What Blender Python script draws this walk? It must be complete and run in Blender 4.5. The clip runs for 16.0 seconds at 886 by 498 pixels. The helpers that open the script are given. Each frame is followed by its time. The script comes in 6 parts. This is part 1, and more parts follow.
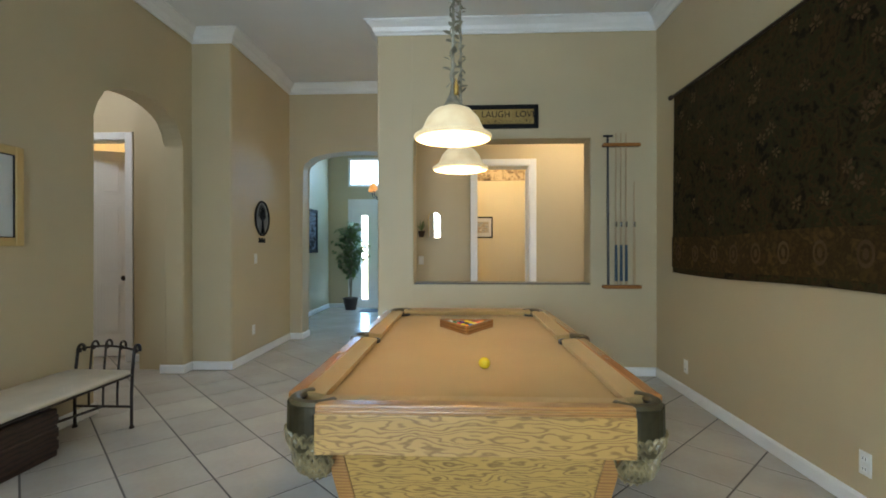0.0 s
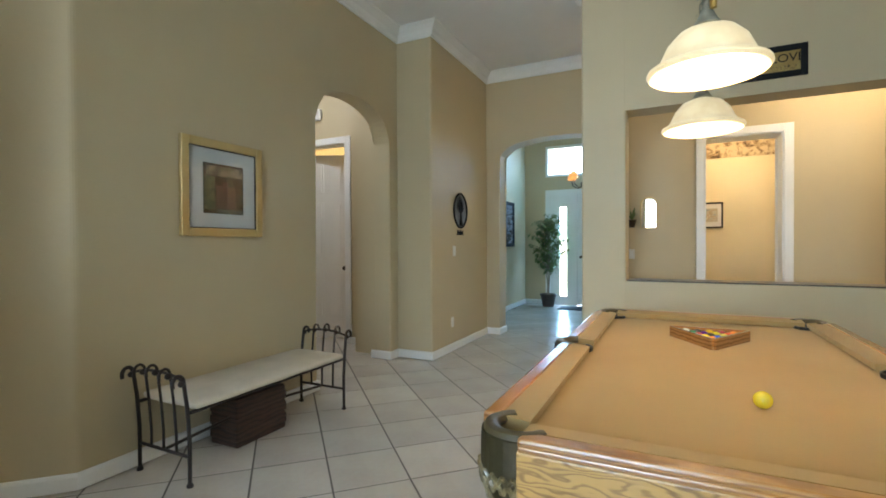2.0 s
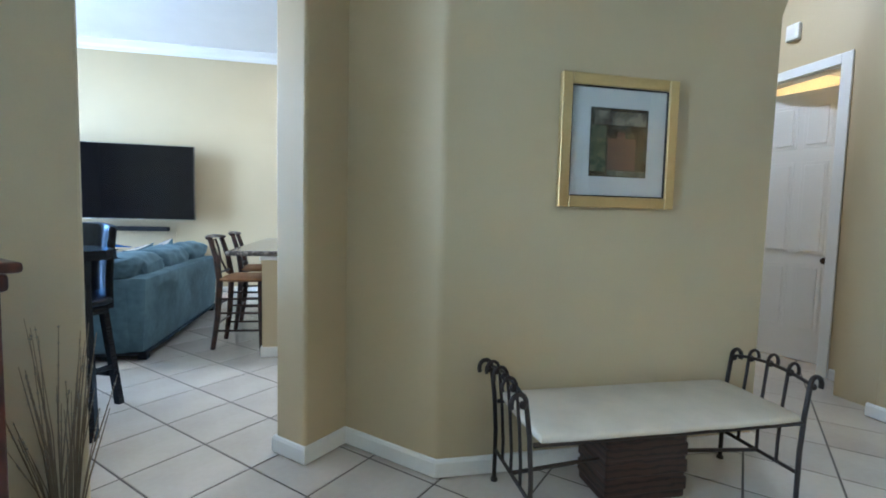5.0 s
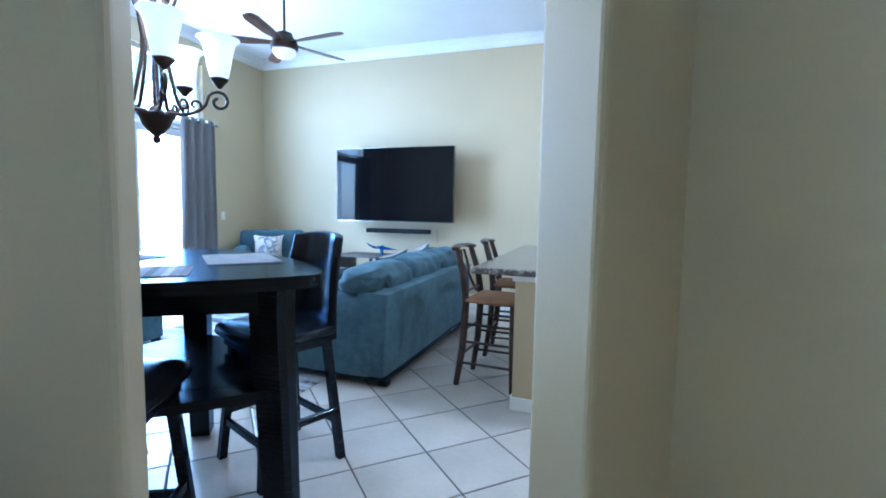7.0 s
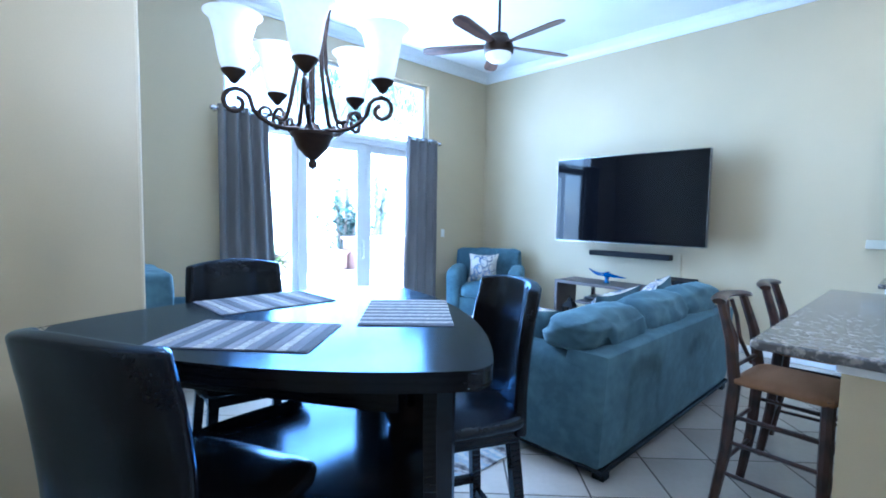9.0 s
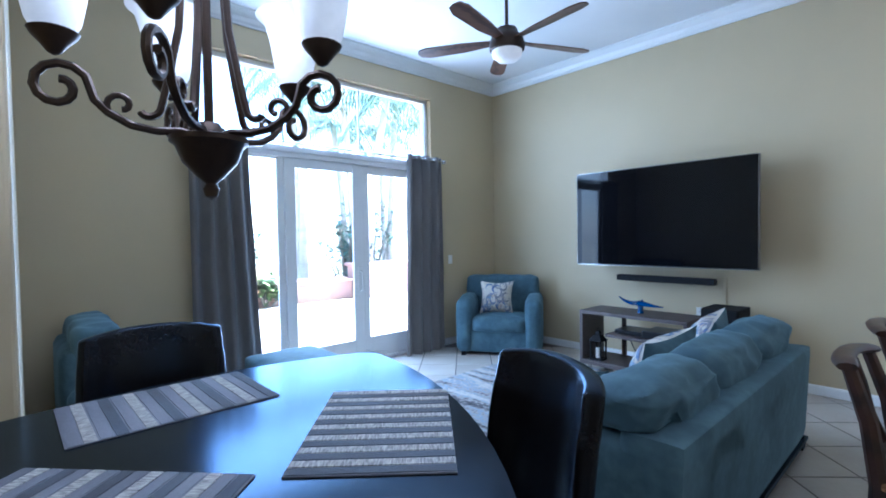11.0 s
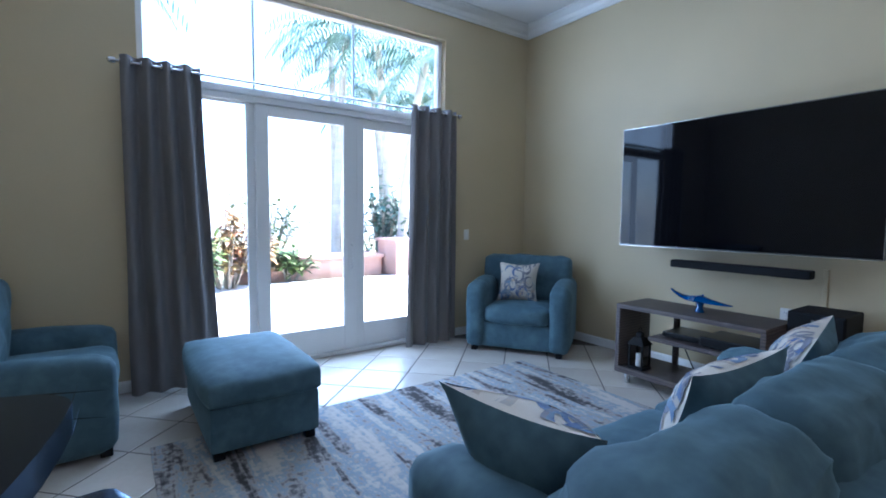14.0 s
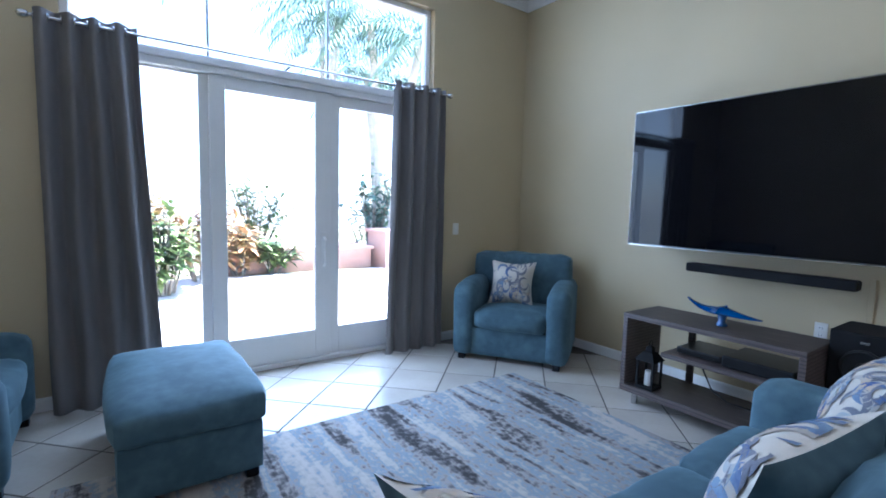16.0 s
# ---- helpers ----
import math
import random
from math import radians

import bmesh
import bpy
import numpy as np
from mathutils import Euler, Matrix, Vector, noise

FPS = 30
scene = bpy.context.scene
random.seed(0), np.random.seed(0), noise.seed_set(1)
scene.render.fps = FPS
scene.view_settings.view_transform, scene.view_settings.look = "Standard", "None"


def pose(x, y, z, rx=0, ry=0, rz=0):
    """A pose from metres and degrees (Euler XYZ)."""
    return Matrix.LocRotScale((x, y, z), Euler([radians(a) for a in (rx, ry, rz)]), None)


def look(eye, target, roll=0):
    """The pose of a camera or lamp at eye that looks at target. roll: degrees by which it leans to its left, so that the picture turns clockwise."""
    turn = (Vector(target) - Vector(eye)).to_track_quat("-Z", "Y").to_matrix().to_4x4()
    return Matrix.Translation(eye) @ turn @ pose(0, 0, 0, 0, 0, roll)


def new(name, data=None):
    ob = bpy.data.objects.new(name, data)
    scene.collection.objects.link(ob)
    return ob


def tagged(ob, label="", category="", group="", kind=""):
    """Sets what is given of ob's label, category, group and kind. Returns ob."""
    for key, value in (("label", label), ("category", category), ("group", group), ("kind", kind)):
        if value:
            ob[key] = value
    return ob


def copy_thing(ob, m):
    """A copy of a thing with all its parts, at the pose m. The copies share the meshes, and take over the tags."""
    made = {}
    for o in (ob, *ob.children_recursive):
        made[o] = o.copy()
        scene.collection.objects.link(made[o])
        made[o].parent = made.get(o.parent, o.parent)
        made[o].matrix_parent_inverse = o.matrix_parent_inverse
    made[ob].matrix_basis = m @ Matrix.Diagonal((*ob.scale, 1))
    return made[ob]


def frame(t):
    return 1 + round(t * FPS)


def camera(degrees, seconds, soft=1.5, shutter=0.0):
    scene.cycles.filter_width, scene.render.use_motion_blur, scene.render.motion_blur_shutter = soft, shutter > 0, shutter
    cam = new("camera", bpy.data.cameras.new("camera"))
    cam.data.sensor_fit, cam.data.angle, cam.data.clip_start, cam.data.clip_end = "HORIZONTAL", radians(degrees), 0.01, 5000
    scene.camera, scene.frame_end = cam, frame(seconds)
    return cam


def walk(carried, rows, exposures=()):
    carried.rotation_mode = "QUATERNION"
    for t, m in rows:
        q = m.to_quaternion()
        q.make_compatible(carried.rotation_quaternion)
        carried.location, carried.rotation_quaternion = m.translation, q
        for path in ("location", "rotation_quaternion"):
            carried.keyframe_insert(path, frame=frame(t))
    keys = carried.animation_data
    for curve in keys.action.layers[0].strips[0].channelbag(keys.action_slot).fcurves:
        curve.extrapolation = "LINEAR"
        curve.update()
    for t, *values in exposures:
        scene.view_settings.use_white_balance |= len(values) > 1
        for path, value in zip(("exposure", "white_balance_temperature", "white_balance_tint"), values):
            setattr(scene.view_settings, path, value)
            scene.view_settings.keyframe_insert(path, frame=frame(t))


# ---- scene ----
cam = camera(87.3, 16.0, soft=1.8)
PATH = [
    (0, (-0.141, -0.038, 1.294), (-0.225, 1.96, 1.289), -0.1),
    (0.5, (-0.189, 0.043, 1.287), (-0.462, 2.024, 1.288), -0.1),
    (1, (-0.242, 0.153, 1.274), (-0.756, 2.086, 1.271), -0.1),
    (1.5, (-0.278, 0.239, 1.259), (-0.978, 2.112, 1.238), -0.2),
    (2, (-0.29, 0.379, 1.249), (-1.171, 2.174, 1.229), -0.3),
    (2.5, (-0.3, 0.54, 1.249), (-1.43, 2.19, 1.234), 0.2),
    (3, (-0.4, 0.684, 1.242), (-1.808, 2.104, 1.198), 0.2),
    (3.5, (-0.498, 0.823, 1.255), (-2.12, 1.991, 1.189), 0.7),
    (4, (-0.593, 0.995, 1.243), (-2.359, 1.93, 1.148), 0.5),
    (4.5, (-0.697, 1.162, 1.241), (-2.568, 1.858, 1.127), 1.0),
    (5, (-0.92, 1.237, 1.25), (-2.871, 1.653, 1.108), 1.4),
    (7.5, (-2.423, 1.036, 1.305), (-4.198, 0.13, 1.135), 1.2),
    (8, (-2.599, 1.003, 1.341), (-4.228, -0.145, 1.167), 1.6),
    (8.5, (-2.75, 0.868, 1.366), (-4.234, -0.464, 1.21), 1.6),
    (9, (-2.873, 0.752, 1.382), (-4.247, -0.694, 1.243), 1.0),
    (11.5, (-3.534, 0.236, 1.471), (-4.881, -1.242, 1.431), -1.1),
    (12, (-3.745, 0.198, 1.484), (-5.117, -1.257, 1.451), -1.2),
    (12.5, (-3.951, 0.131, 1.458), (-5.286, -1.358, 1.42), -0.1),
    (13, (-4.136, 0.035, 1.421), (-5.407, -1.507, 1.344), 0.5),
    (13.5, (-4.25, -0.059, 1.385), (-5.453, -1.653, 1.272), 0.9),
    (14, (-4.372, -0.107, 1.35), (-5.521, -1.738, 1.207), 0.6),
    (14.5, (-4.478, -0.147, 1.321), (-5.604, -1.792, 1.157), 0.7),
    (15, (-4.55, -0.186, 1.32), (-5.695, -1.817, 1.151), 0.6),
    (15.5, (-4.667, -0.283, 1.353), (-5.819, -1.908, 1.176), 0.7),
    (16, (-4.765, -0.471, 1.371), (-5.921, -2.093, 1.185), 1.5),
]
EXPOSURES = [(0.0, 3.66, 6250, 12), (1.5, 3.98, 6300, 12), (2.5, 3.88, 6150, 12), (3.5, 4.10, 5650, 10), (5.0, 4.28, 5200, 10), (7.5, 4.2, 4480, 10), (9.0, 4.22, 4400, 10), (11.5, 3.22, 4980, 14), (12.4, 3.34, 5050, 14), (13.5, 2.98, 5080, 15), (14.5, 2.86, 5080, 15), (16.0, 3.0, 5180, 16)]
walk(cam, [(t, look(eye, target, roll)) for t, eye, target, roll in PATH], EXPOSURES)

# ---- world and large lights ----
world = bpy.data.worlds.new("world")
scene.world = world
world.use_nodes = True
sky = world.node_tree.nodes.new("ShaderNodeTexSky")
sky.sky_type, sky.sun_disc = "NISHITA", False
sky.sun_elevation, sky.sun_rotation = radians(73), radians(-66)
world.node_tree.links.new(sky.outputs["Color"], world.node_tree.nodes["Background"].inputs["Color"])
world.node_tree.nodes["Background"].inputs["Strength"].default_value = 0.15


def lamp(name, kind, m, power, color, **more):
    data = bpy.data.lights.new(name, kind)
    data.energy, data.color = power, color
    if kind == "AREA":
        data.shape = "RECTANGLE"
        data.size, data.size_y = more["size"]
    elif kind == "SUN":
        data.angle = radians(more["angle"])
    else:
        data.shadow_soft_size = more.get("soft", 0.05)
    ob = new(name, data)
    ob.matrix_basis = m
    return ob


lamp("sun", "SUN", look((-9.2, -5.0, 12), (-5.8, -6.5, 0)), 5.0, (1, 0.95, 0.88), angle=0.6)
# daylight of the glazed doors, the dining room's windows and the entry's transom
lamp("sky_door", "AREA", look((-5.87, -4.19, 1.2), (-5.87, 0, 1.1)), 9.0, (0.66, 0.83, 1.0), size=(1.75, 2.1))
lamp("sky_transom", "AREA", look((-5.9, -4.19, 2.8), (-5.9, 0, 2.75)), 5.8, (0.66, 0.83, 1.0), size=(2.6, 0.72))
lamp("sky_dining", "AREA", look((-0.9, -2.72, 1.6), (1.0, 2, 1.7)), 8.2, (0.64, 0.85, 1.0), size=(1.6, 1.8))
lamp("sky_entry", "AREA", look((-1.7, 9.90, 2.93), (-2.0, 7, 1.2)), 2.3, (0.22, 0.58, 1.0), size=(1.7, 0.5))
lamp("sky_side_light", "AREA", look((-2.26, 9.90, 1.1), (-2.6, 7, 0.9)), 1.8, (0.30, 0.64, 1.0), size=(0.14, 1.8))
WARM = (1.0, 0.80, 0.52)

# ---- materials ----


def make(name, color, rough=0.6, metal=0.0, **o):
    """A procedural material: base colour with two scales of variation, relief, gloss."""
    m = bpy.data.materials.new(name)
    m.use_nodes = True
    n, l = m.node_tree.nodes, m.node_tree.links
    b = n["Principled BSDF"]
    b.inputs["Roughness"].default_value, b.inputs["Metallic"].default_value = rough, metal
    co = n.new("ShaderNodeTexCoord")
    mp = n.new("ShaderNodeMapping")
    l.new(co.outputs["Object"], mp.inputs["Vector"])
    mp.inputs["Scale"].default_value = o.get("stretch", (1, 1, 1))
    big, fine = n.new("ShaderNodeTexNoise"), n.new("ShaderNodeTexNoise")
    big.inputs["Scale"].default_value, big.inputs["Detail"].default_value = o.get("big", 1.6), 4
    fine.inputs["Scale"].default_value, fine.inputs["Detail"].default_value = o.get("fine", 60), 3
    for t in (big, fine):
        l.new(mp.outputs["Vector"], t.inputs["Vector"])
    mix = n.new("ShaderNodeMix")
    mix.data_type = "RGBA"
    other = o.get("other", tuple(c * 0.86 for c in color))
    mix.inputs["A"].default_value, mix.inputs["B"].default_value = (*color, 1), (*other, 1)
    ramp = n.new("ShaderNodeMapRange")
    ramp.inputs["From Min"].default_value, ramp.inputs["From Max"].default_value = o.get("span", (0.35, 0.65))
    add = n.new("ShaderNodeMath")
    add.operation = "MULTIPLY_ADD"
    add.inputs[1].default_value = o.get("grain", 0.25)
    l.new(fine.outputs["Fac"], add.inputs[0])
    sub = n.new("ShaderNodeMath")
    sub.operation = "SUBTRACT"
    sub.inputs[1].default_value = o.get("grain", 0.25) * 0.5
    l.new(big.outputs["Fac"], sub.inputs[0])
    l.new(sub.outputs[0], add.inputs[2])
    l.new(add.outputs[0], ramp.inputs["Value"])
    l.new(ramp.outputs["Result"], mix.inputs["Factor"])
    out = mix.outputs["Result"]
    if o.get("random"):
        info, hsv, rng = n.new("ShaderNodeObjectInfo"), n.new("ShaderNodeHueSaturation"), n.new("ShaderNodeMapRange")
        rng.inputs["To Min"].default_value, rng.inputs["To Max"].default_value = 1 - o["random"], 1 + o["random"]
        l.new(info.outputs["Random"], rng.inputs["Value"])
        l.new(rng.outputs["Result"], hsv.inputs["Value"])
        l.new(out, hsv.inputs["Color"])
        out = hsv.outputs["Color"]
    l.new(out, b.inputs["Base Color"])
    if o.get("bump", 0.1):
        bump = n.new("ShaderNodeBump")
        bump.inputs["Strength"].default_value, bump.inputs["Distance"].default_value = o.get("bump", 0.1), o.get("deep", 0.004)
        l.new(fine.outputs["Fac"], bump.inputs["Height"])
        l.new(bump.outputs["Normal"], b.inputs["Normal"])
    if "sheen" in o:
        b.inputs["Sheen Weight"].default_value = o["sheen"]
        b.inputs["Sheen Roughness"].default_value = 0.35
        b.inputs["Sheen Tint"].default_value = (*o.get("sheen_tint", (0.7, 0.9, 1.0)), 1)
    if "coat" in o:
        b.inputs["Coat Weight"].default_value, b.inputs["Coat Roughness"].default_value = o["coat"], o.get("coat_rough", 0.1)
    if "spec" in o:
        b.inputs["Specular IOR Level"].default_value = o["spec"]
    if "glow" in o:
        b.inputs["Emission Color"].default_value = (*o.get("glow_color", color), 1)
        b.inputs["Emission Strength"].default_value = o["glow"]
    if "clear" in o:
        b.inputs["Transmission Weight"].default_value = o["clear"]
    return m


def wood(name, light, dark, scale=6.0, along=(1, 1, 1), rough=0.35, twist=9.0, coat=0.3, bands=2.2, low=0.25, high=0.75):
    """Wood with cathedral grain: distorted bands, pores along the grain."""
    m = bpy.data.materials.new(name)
    m.use_nodes = True
    n, l = m.node_tree.nodes, m.node_tree.links
    b = n["Principled BSDF"]
    b.inputs["Roughness"].default_value = rough
    b.inputs["Coat Weight"].default_value, b.inputs["Coat Roughness"].default_value = coat, 0.15
    co, mp, wav, noi = n.new("ShaderNodeTexCoord"), n.new("ShaderNodeMapping"), n.new("ShaderNodeTexWave"), n.new("ShaderNodeTexNoise")
    mp.inputs["Scale"].default_value = along
    l.new(co.outputs["Object"], mp.inputs["Vector"])
    wav.bands_direction = "Z"
    wav.inputs["Scale"].default_value, wav.inputs["Distortion"].default_value = scale, twist
    wav.inputs["Detail"].default_value, wav.inputs["Detail Scale"].default_value = 2.0, bands
    noi.inputs["Scale"].default_value, noi.inputs["Detail"].default_value = 45, 5
    l.new(mp.outputs["Vector"], wav.inputs["Vector"])
    l.new(mp.outputs["Vector"], noi.inputs["Vector"])
    mul = n.new("ShaderNodeMath")
    mul.operation = "MULTIPLY_ADD"
    mul.inputs[1].default_value = 0.45
    l.new(noi.outputs["Fac"], mul.inputs[0])
    l.new(wav.outputs["Fac"], mul.inputs[2])
    ramp = n.new("ShaderNodeValToRGB")
    e = ramp.color_ramp.elements
    e[0].position, e[0].color = low, (*dark, 1)
    e[1].position, e[1].color = high, (*light, 1)
    l.new(mul.outputs[0], ramp.inputs["Fac"])
    l.new(ramp.outputs["Color"], b.inputs["Base Color"])
    bump = n.new("ShaderNodeBump")
    bump.inputs["Strength"].default_value, bump.inputs["Distance"].default_value = 0.12, 0.002
    l.new(mul.outputs[0], bump.inputs["Height"])
    l.new(bump.outputs["Normal"], b.inputs["Normal"])
    return m


def glass(name, tint=(1, 1, 1), rough=0.0):
    m = bpy.data.materials.new(name)
    m.use_nodes = True
    b = m.node_tree.nodes["Principled BSDF"]
    b.inputs["Base Color"].default_value, b.inputs["Roughness"].default_value = (*tint, 1), rough
    b.inputs["Transmission Weight"].default_value, b.inputs["IOR"].default_value = 1.0, 1.45
    return m


def stripes(name, colors, scale, along=(1, 0, 0), twist=0.0, rough=0.9, pebble=0.3):
    """Woven cloth with bands of colour across it."""
    m = bpy.data.materials.new(name)
    m.use_nodes = True
    n, l = m.node_tree.nodes, m.node_tree.links
    b = n["Principled BSDF"]
    b.inputs["Specular IOR Level"].default_value = 0.12
    b.inputs["Roughness"].default_value = rough
    co, mp, noi, fine = n.new("ShaderNodeTexCoord"), n.new("ShaderNodeMapping"), n.new("ShaderNodeTexNoise"), n.new("ShaderNodeTexNoise")
    l.new(co.outputs["Object"], mp.inputs["Vector"])
    mp.inputs["Scale"].default_value = along
    noi.inputs["Scale"].default_value, noi.inputs["Detail"].default_value, noi.inputs["Roughness"].default_value = scale, 6, 0.62
    noi.inputs["Distortion"].default_value = twist
    l.new(mp.outputs["Vector"], noi.inputs["Vector"])
    fine.inputs["Scale"].default_value, fine.inputs["Detail"].default_value = 28, 5
    l.new(co.outputs["Object"], fine.inputs["Vector"])
    add = n.new("ShaderNodeMath")
    add.operation = "MULTIPLY_ADD"
    add.inputs[1].default_value = pebble
    l.new(fine.outputs["Fac"], add.inputs[0])
    l.new(noi.outputs["Fac"], add.inputs[2])
    ramp = n.new("ShaderNodeValToRGB")
    e = ramp.color_ramp.elements
    lo, hi = 0.36 + pebble * 0.5, 0.64 + pebble * 0.5
    for k, c in enumerate(colors):
        at = lo + (hi - lo) * k / (len(colors) - 1)
        el = e[k] if k < 2 else e.new(at)
        el.position, el.color = at, (*c, 1)
    l.new(add.outputs[0], ramp.inputs["Fac"])
    l.new(ramp.outputs["Color"], b.inputs["Base Color"])
    bump = n.new("ShaderNodeBump")
    bump.inputs["Strength"].default_value, bump.inputs["Distance"].default_value = 0.4, 0.006
    l.new(fine.outputs["Fac"], bump.inputs["Height"])
    l.new(bump.outputs["Normal"], b.inputs["Normal"])
    return m


PAINT = make("wall_paint", (0.52, 0.428, 0.268), 0.55, other=(0.485, 0.398, 0.246), fine=140, bump=0.12, deep=0.002, big=0.9)
CREAM = make("cream_paint", (0.80, 0.68, 0.42), 0.6, other=(0.76, 0.64, 0.39), fine=140, bump=0.1, deep=0.002)
CEIL = make("ceiling_paint", (0.80, 0.80, 0.79), 0.75, other=(0.76, 0.76, 0.75), fine=90, bump=0.25, deep=0.004)
WHITE = make("white_trim", (0.80, 0.80, 0.79), 0.35, other=(0.74, 0.74, 0.72), bump=0.03)
DOORW = make("door_white", (0.78, 0.76, 0.71), 0.4, other=(0.73, 0.71, 0.66), bump=0.03)
GROUT = make("grout", (0.10, 0.085, 0.075), 0.9, fine=200, bump=0.3)
TILE = make("floor_tile", (0.53, 0.49, 0.43), 0.24, other=(0.43, 0.39, 0.335), big=2.2, fine=30, bump=0.05, random=0.07, spec=0.6, span=(0.3, 0.75))
OAKEND = wood("oak_end", (0.48, 0.27, 0.075), (0.185, 0.085, 0.027), 14.0, (0.34, 1, 1.3), 0.35, 24, 0.15, 1.3, 0.05, 0.72)
OAK = wood("oak", (0.50, 0.29, 0.078), (0.175, 0.082, 0.027), 12.0, (0.36, 1, 1.5), 0.35, 28, 0.15, 1.3, 0.05, 0.72)
OAKRAIL = wood("oak_rail", (0.40, 0.17, 0.045), (0.24, 0.09, 0.022), 7, (2.5, 0.3, 2.5), 0.25, 3, 0.5)
OAKTRIM = wood("oak_trim", (0.42, 0.20, 0.055), (0.26, 0.11, 0.03), 9, (0.4, 1, 3), 0.3, 3, 0.4)
FELT = make("felt", (0.40, 0.27, 0.11), 0.95, other=(0.36, 0.24, 0.095), fine=300, bump=0.25, deep=0.001, sheen=0.25, sheen_tint=(1, 0.8, 0.5))
IRON = make("dark_iron", (0.022, 0.018, 0.016), 0.45, 0.6, other=(0.04, 0.03, 0.025), fine=90, bump=0.25)
BENCHC = make("bench_cushion", (0.60, 0.53, 0.42), 0.85, other=(0.52, 0.46, 0.36), fine=220, bump=0.3, big=5)
DARKWOOD = wood("dark_box", (0.040, 0.018, 0.010), (0.012, 0.006, 0.004), 5, (1, 1, 2), 0.5, 5, 0.1)
CHERRY = wood("cherry", (0.085, 0.02, 0.010), (0.04, 0.010, 0.006), 5, (2, 2, 0.3), 0.28, 4, 0.5)
TEAL = make("teal_velvet", (0.044, 0.086, 0.110), 0.85, other=(0.078, 0.138, 0.168), big=5, fine=18, grain=0.6, bump=0.16, deep=0.006, sheen=0.22, sheen_tint=(0.55, 0.85, 1.0), span=(0.38, 0.72))
CURTAIN = make("curtain_cloth", (0.185, 0.17, 0.162), 0.9, other=(0.14, 0.13, 0.124), fine=260, bump=0.25, stretch=(1, 1, 0.5), sheen=0.15)
LEATHER = make("dark_leather", (0.006, 0.005, 0.005), 0.24, other=(0.011, 0.008, 0.008), fine=160, bump=0.22, deep=0.002, coat=0.12, coat_rough=0.12, spec=0.35)
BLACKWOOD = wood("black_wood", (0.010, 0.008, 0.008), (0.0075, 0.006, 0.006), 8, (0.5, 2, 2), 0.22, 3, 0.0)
WALNUT = wood("walnut", (0.045, 0.017, 0.011), (0.018, 0.008, 0.005), 6, (2, 2, 0.35), 0.35, 3, 0.25)
RUSH = make("rush_seat", (0.30, 0.145, 0.055), 0.8, other=(0.20, 0.09, 0.03), fine=90, bump=0.7, stretch=(1, 4, 1))
GRANITE = make("granite", (0.10, 0.092, 0.088), 0.12, other=(0.30, 0.265, 0.235), big=26, fine=70, grain=0.7, bump=0.0, span=(0.48, 0.68))
STANDW = wood("grey_oak", (0.11, 0.083, 0.075), (0.052, 0.04, 0.037), 7, (2, 0.3, 2), 0.5, 3, 0.05)
BLACK = make("black_plastic", (0.012, 0.012, 0.013), 0.35, bump=0.05)
MATTE = make("matte_black", (0.007, 0.007, 0.008), 0.75, bump=0.15, fine=300, spec=0.25)
SCREEN = make("tv_screen", (0.003, 0.003, 0.004), 0.035, bump=0.0, spec=0.17)
STEEL = make("steel", (0.62, 0.62, 0.62), 0.25, 1.0, bump=0.02)


def sky_tinted_gloss(m, tint, rough, ior):
    """Turn a material into a dark ground under a gloss tinted with reflected sky colour."""
    n, l = m.node_tree.nodes, m.node_tree.links
    old, out = n["Principled BSDF"], n["Material Output"]
    dif, glo, fre, mix = n.new("ShaderNodeBsdfDiffuse"), n.new("ShaderNodeBsdfGlossy"), n.new("ShaderNodeFresnel"), n.new("ShaderNodeMixShader")
    if old.inputs["Base Color"].links:
        l.new(old.inputs["Base Color"].links[0].from_socket, dif.inputs["Color"])
    if old.inputs["Normal"].links:
        for node in (dif, glo):
            l.new(old.inputs["Normal"].links[0].from_socket, node.inputs["Normal"])
    glo.inputs["Color"].default_value, glo.inputs["Roughness"].default_value = (*tint, 1), rough
    fre.inputs["IOR"].default_value = ior
    l.new(fre.outputs["Fac"], mix.inputs["Fac"])
    l.new(dif.outputs["BSDF"], mix.inputs[1])
    l.new(glo.outputs["BSDF"], mix.inputs[2])
    l.new(mix.outputs["Shader"], out.inputs["Surface"])
    n.remove(old)


BLACKWOOD.node_tree.nodes["Bump"].inputs["Strength"].default_value = 0.015
# The tints put the window's bluish reflection into the gloss of table and chairs.
sky_tinted_gloss(BLACKWOOD, (0.50, 0.68, 0.92), 0.16, 1.38)
sky_tinted_gloss(LEATHER, (0.55, 0.72, 0.95), 0.22, 1.40)
BRONZE = make("oil_bronze", (0.040, 0.026, 0.02), 0.4, 0.7, other=(0.07, 0.045, 0.03), bump=0.2)
BLUEGLASS = make("blue_glass", (0.005, 0.13, 0.42), 0.06, other=(0.003, 0.05, 0.22), bump=0.0, coat=1.0, clear=0.25)
GOLD = make("gold_frame", (0.62, 0.47, 0.22), 0.38, 0.55, other=(0.52, 0.38, 0.16), bump=0.15)
MATBOARD = make("mat_board", (0.74, 0.72, 0.68), 0.7, bump=0.05)
PANE = glass("pane_glass", (0.98, 1.0, 1.0))
MIRROR = make("mirror", (0.9, 0.9, 0.9), 0.02, 1.0, bump=0.0, other=(0.9, 0.9, 0.9))
PLASTIC = make("white_plastic", (0.78, 0.77, 0.73), 0.4, bump=0.0)
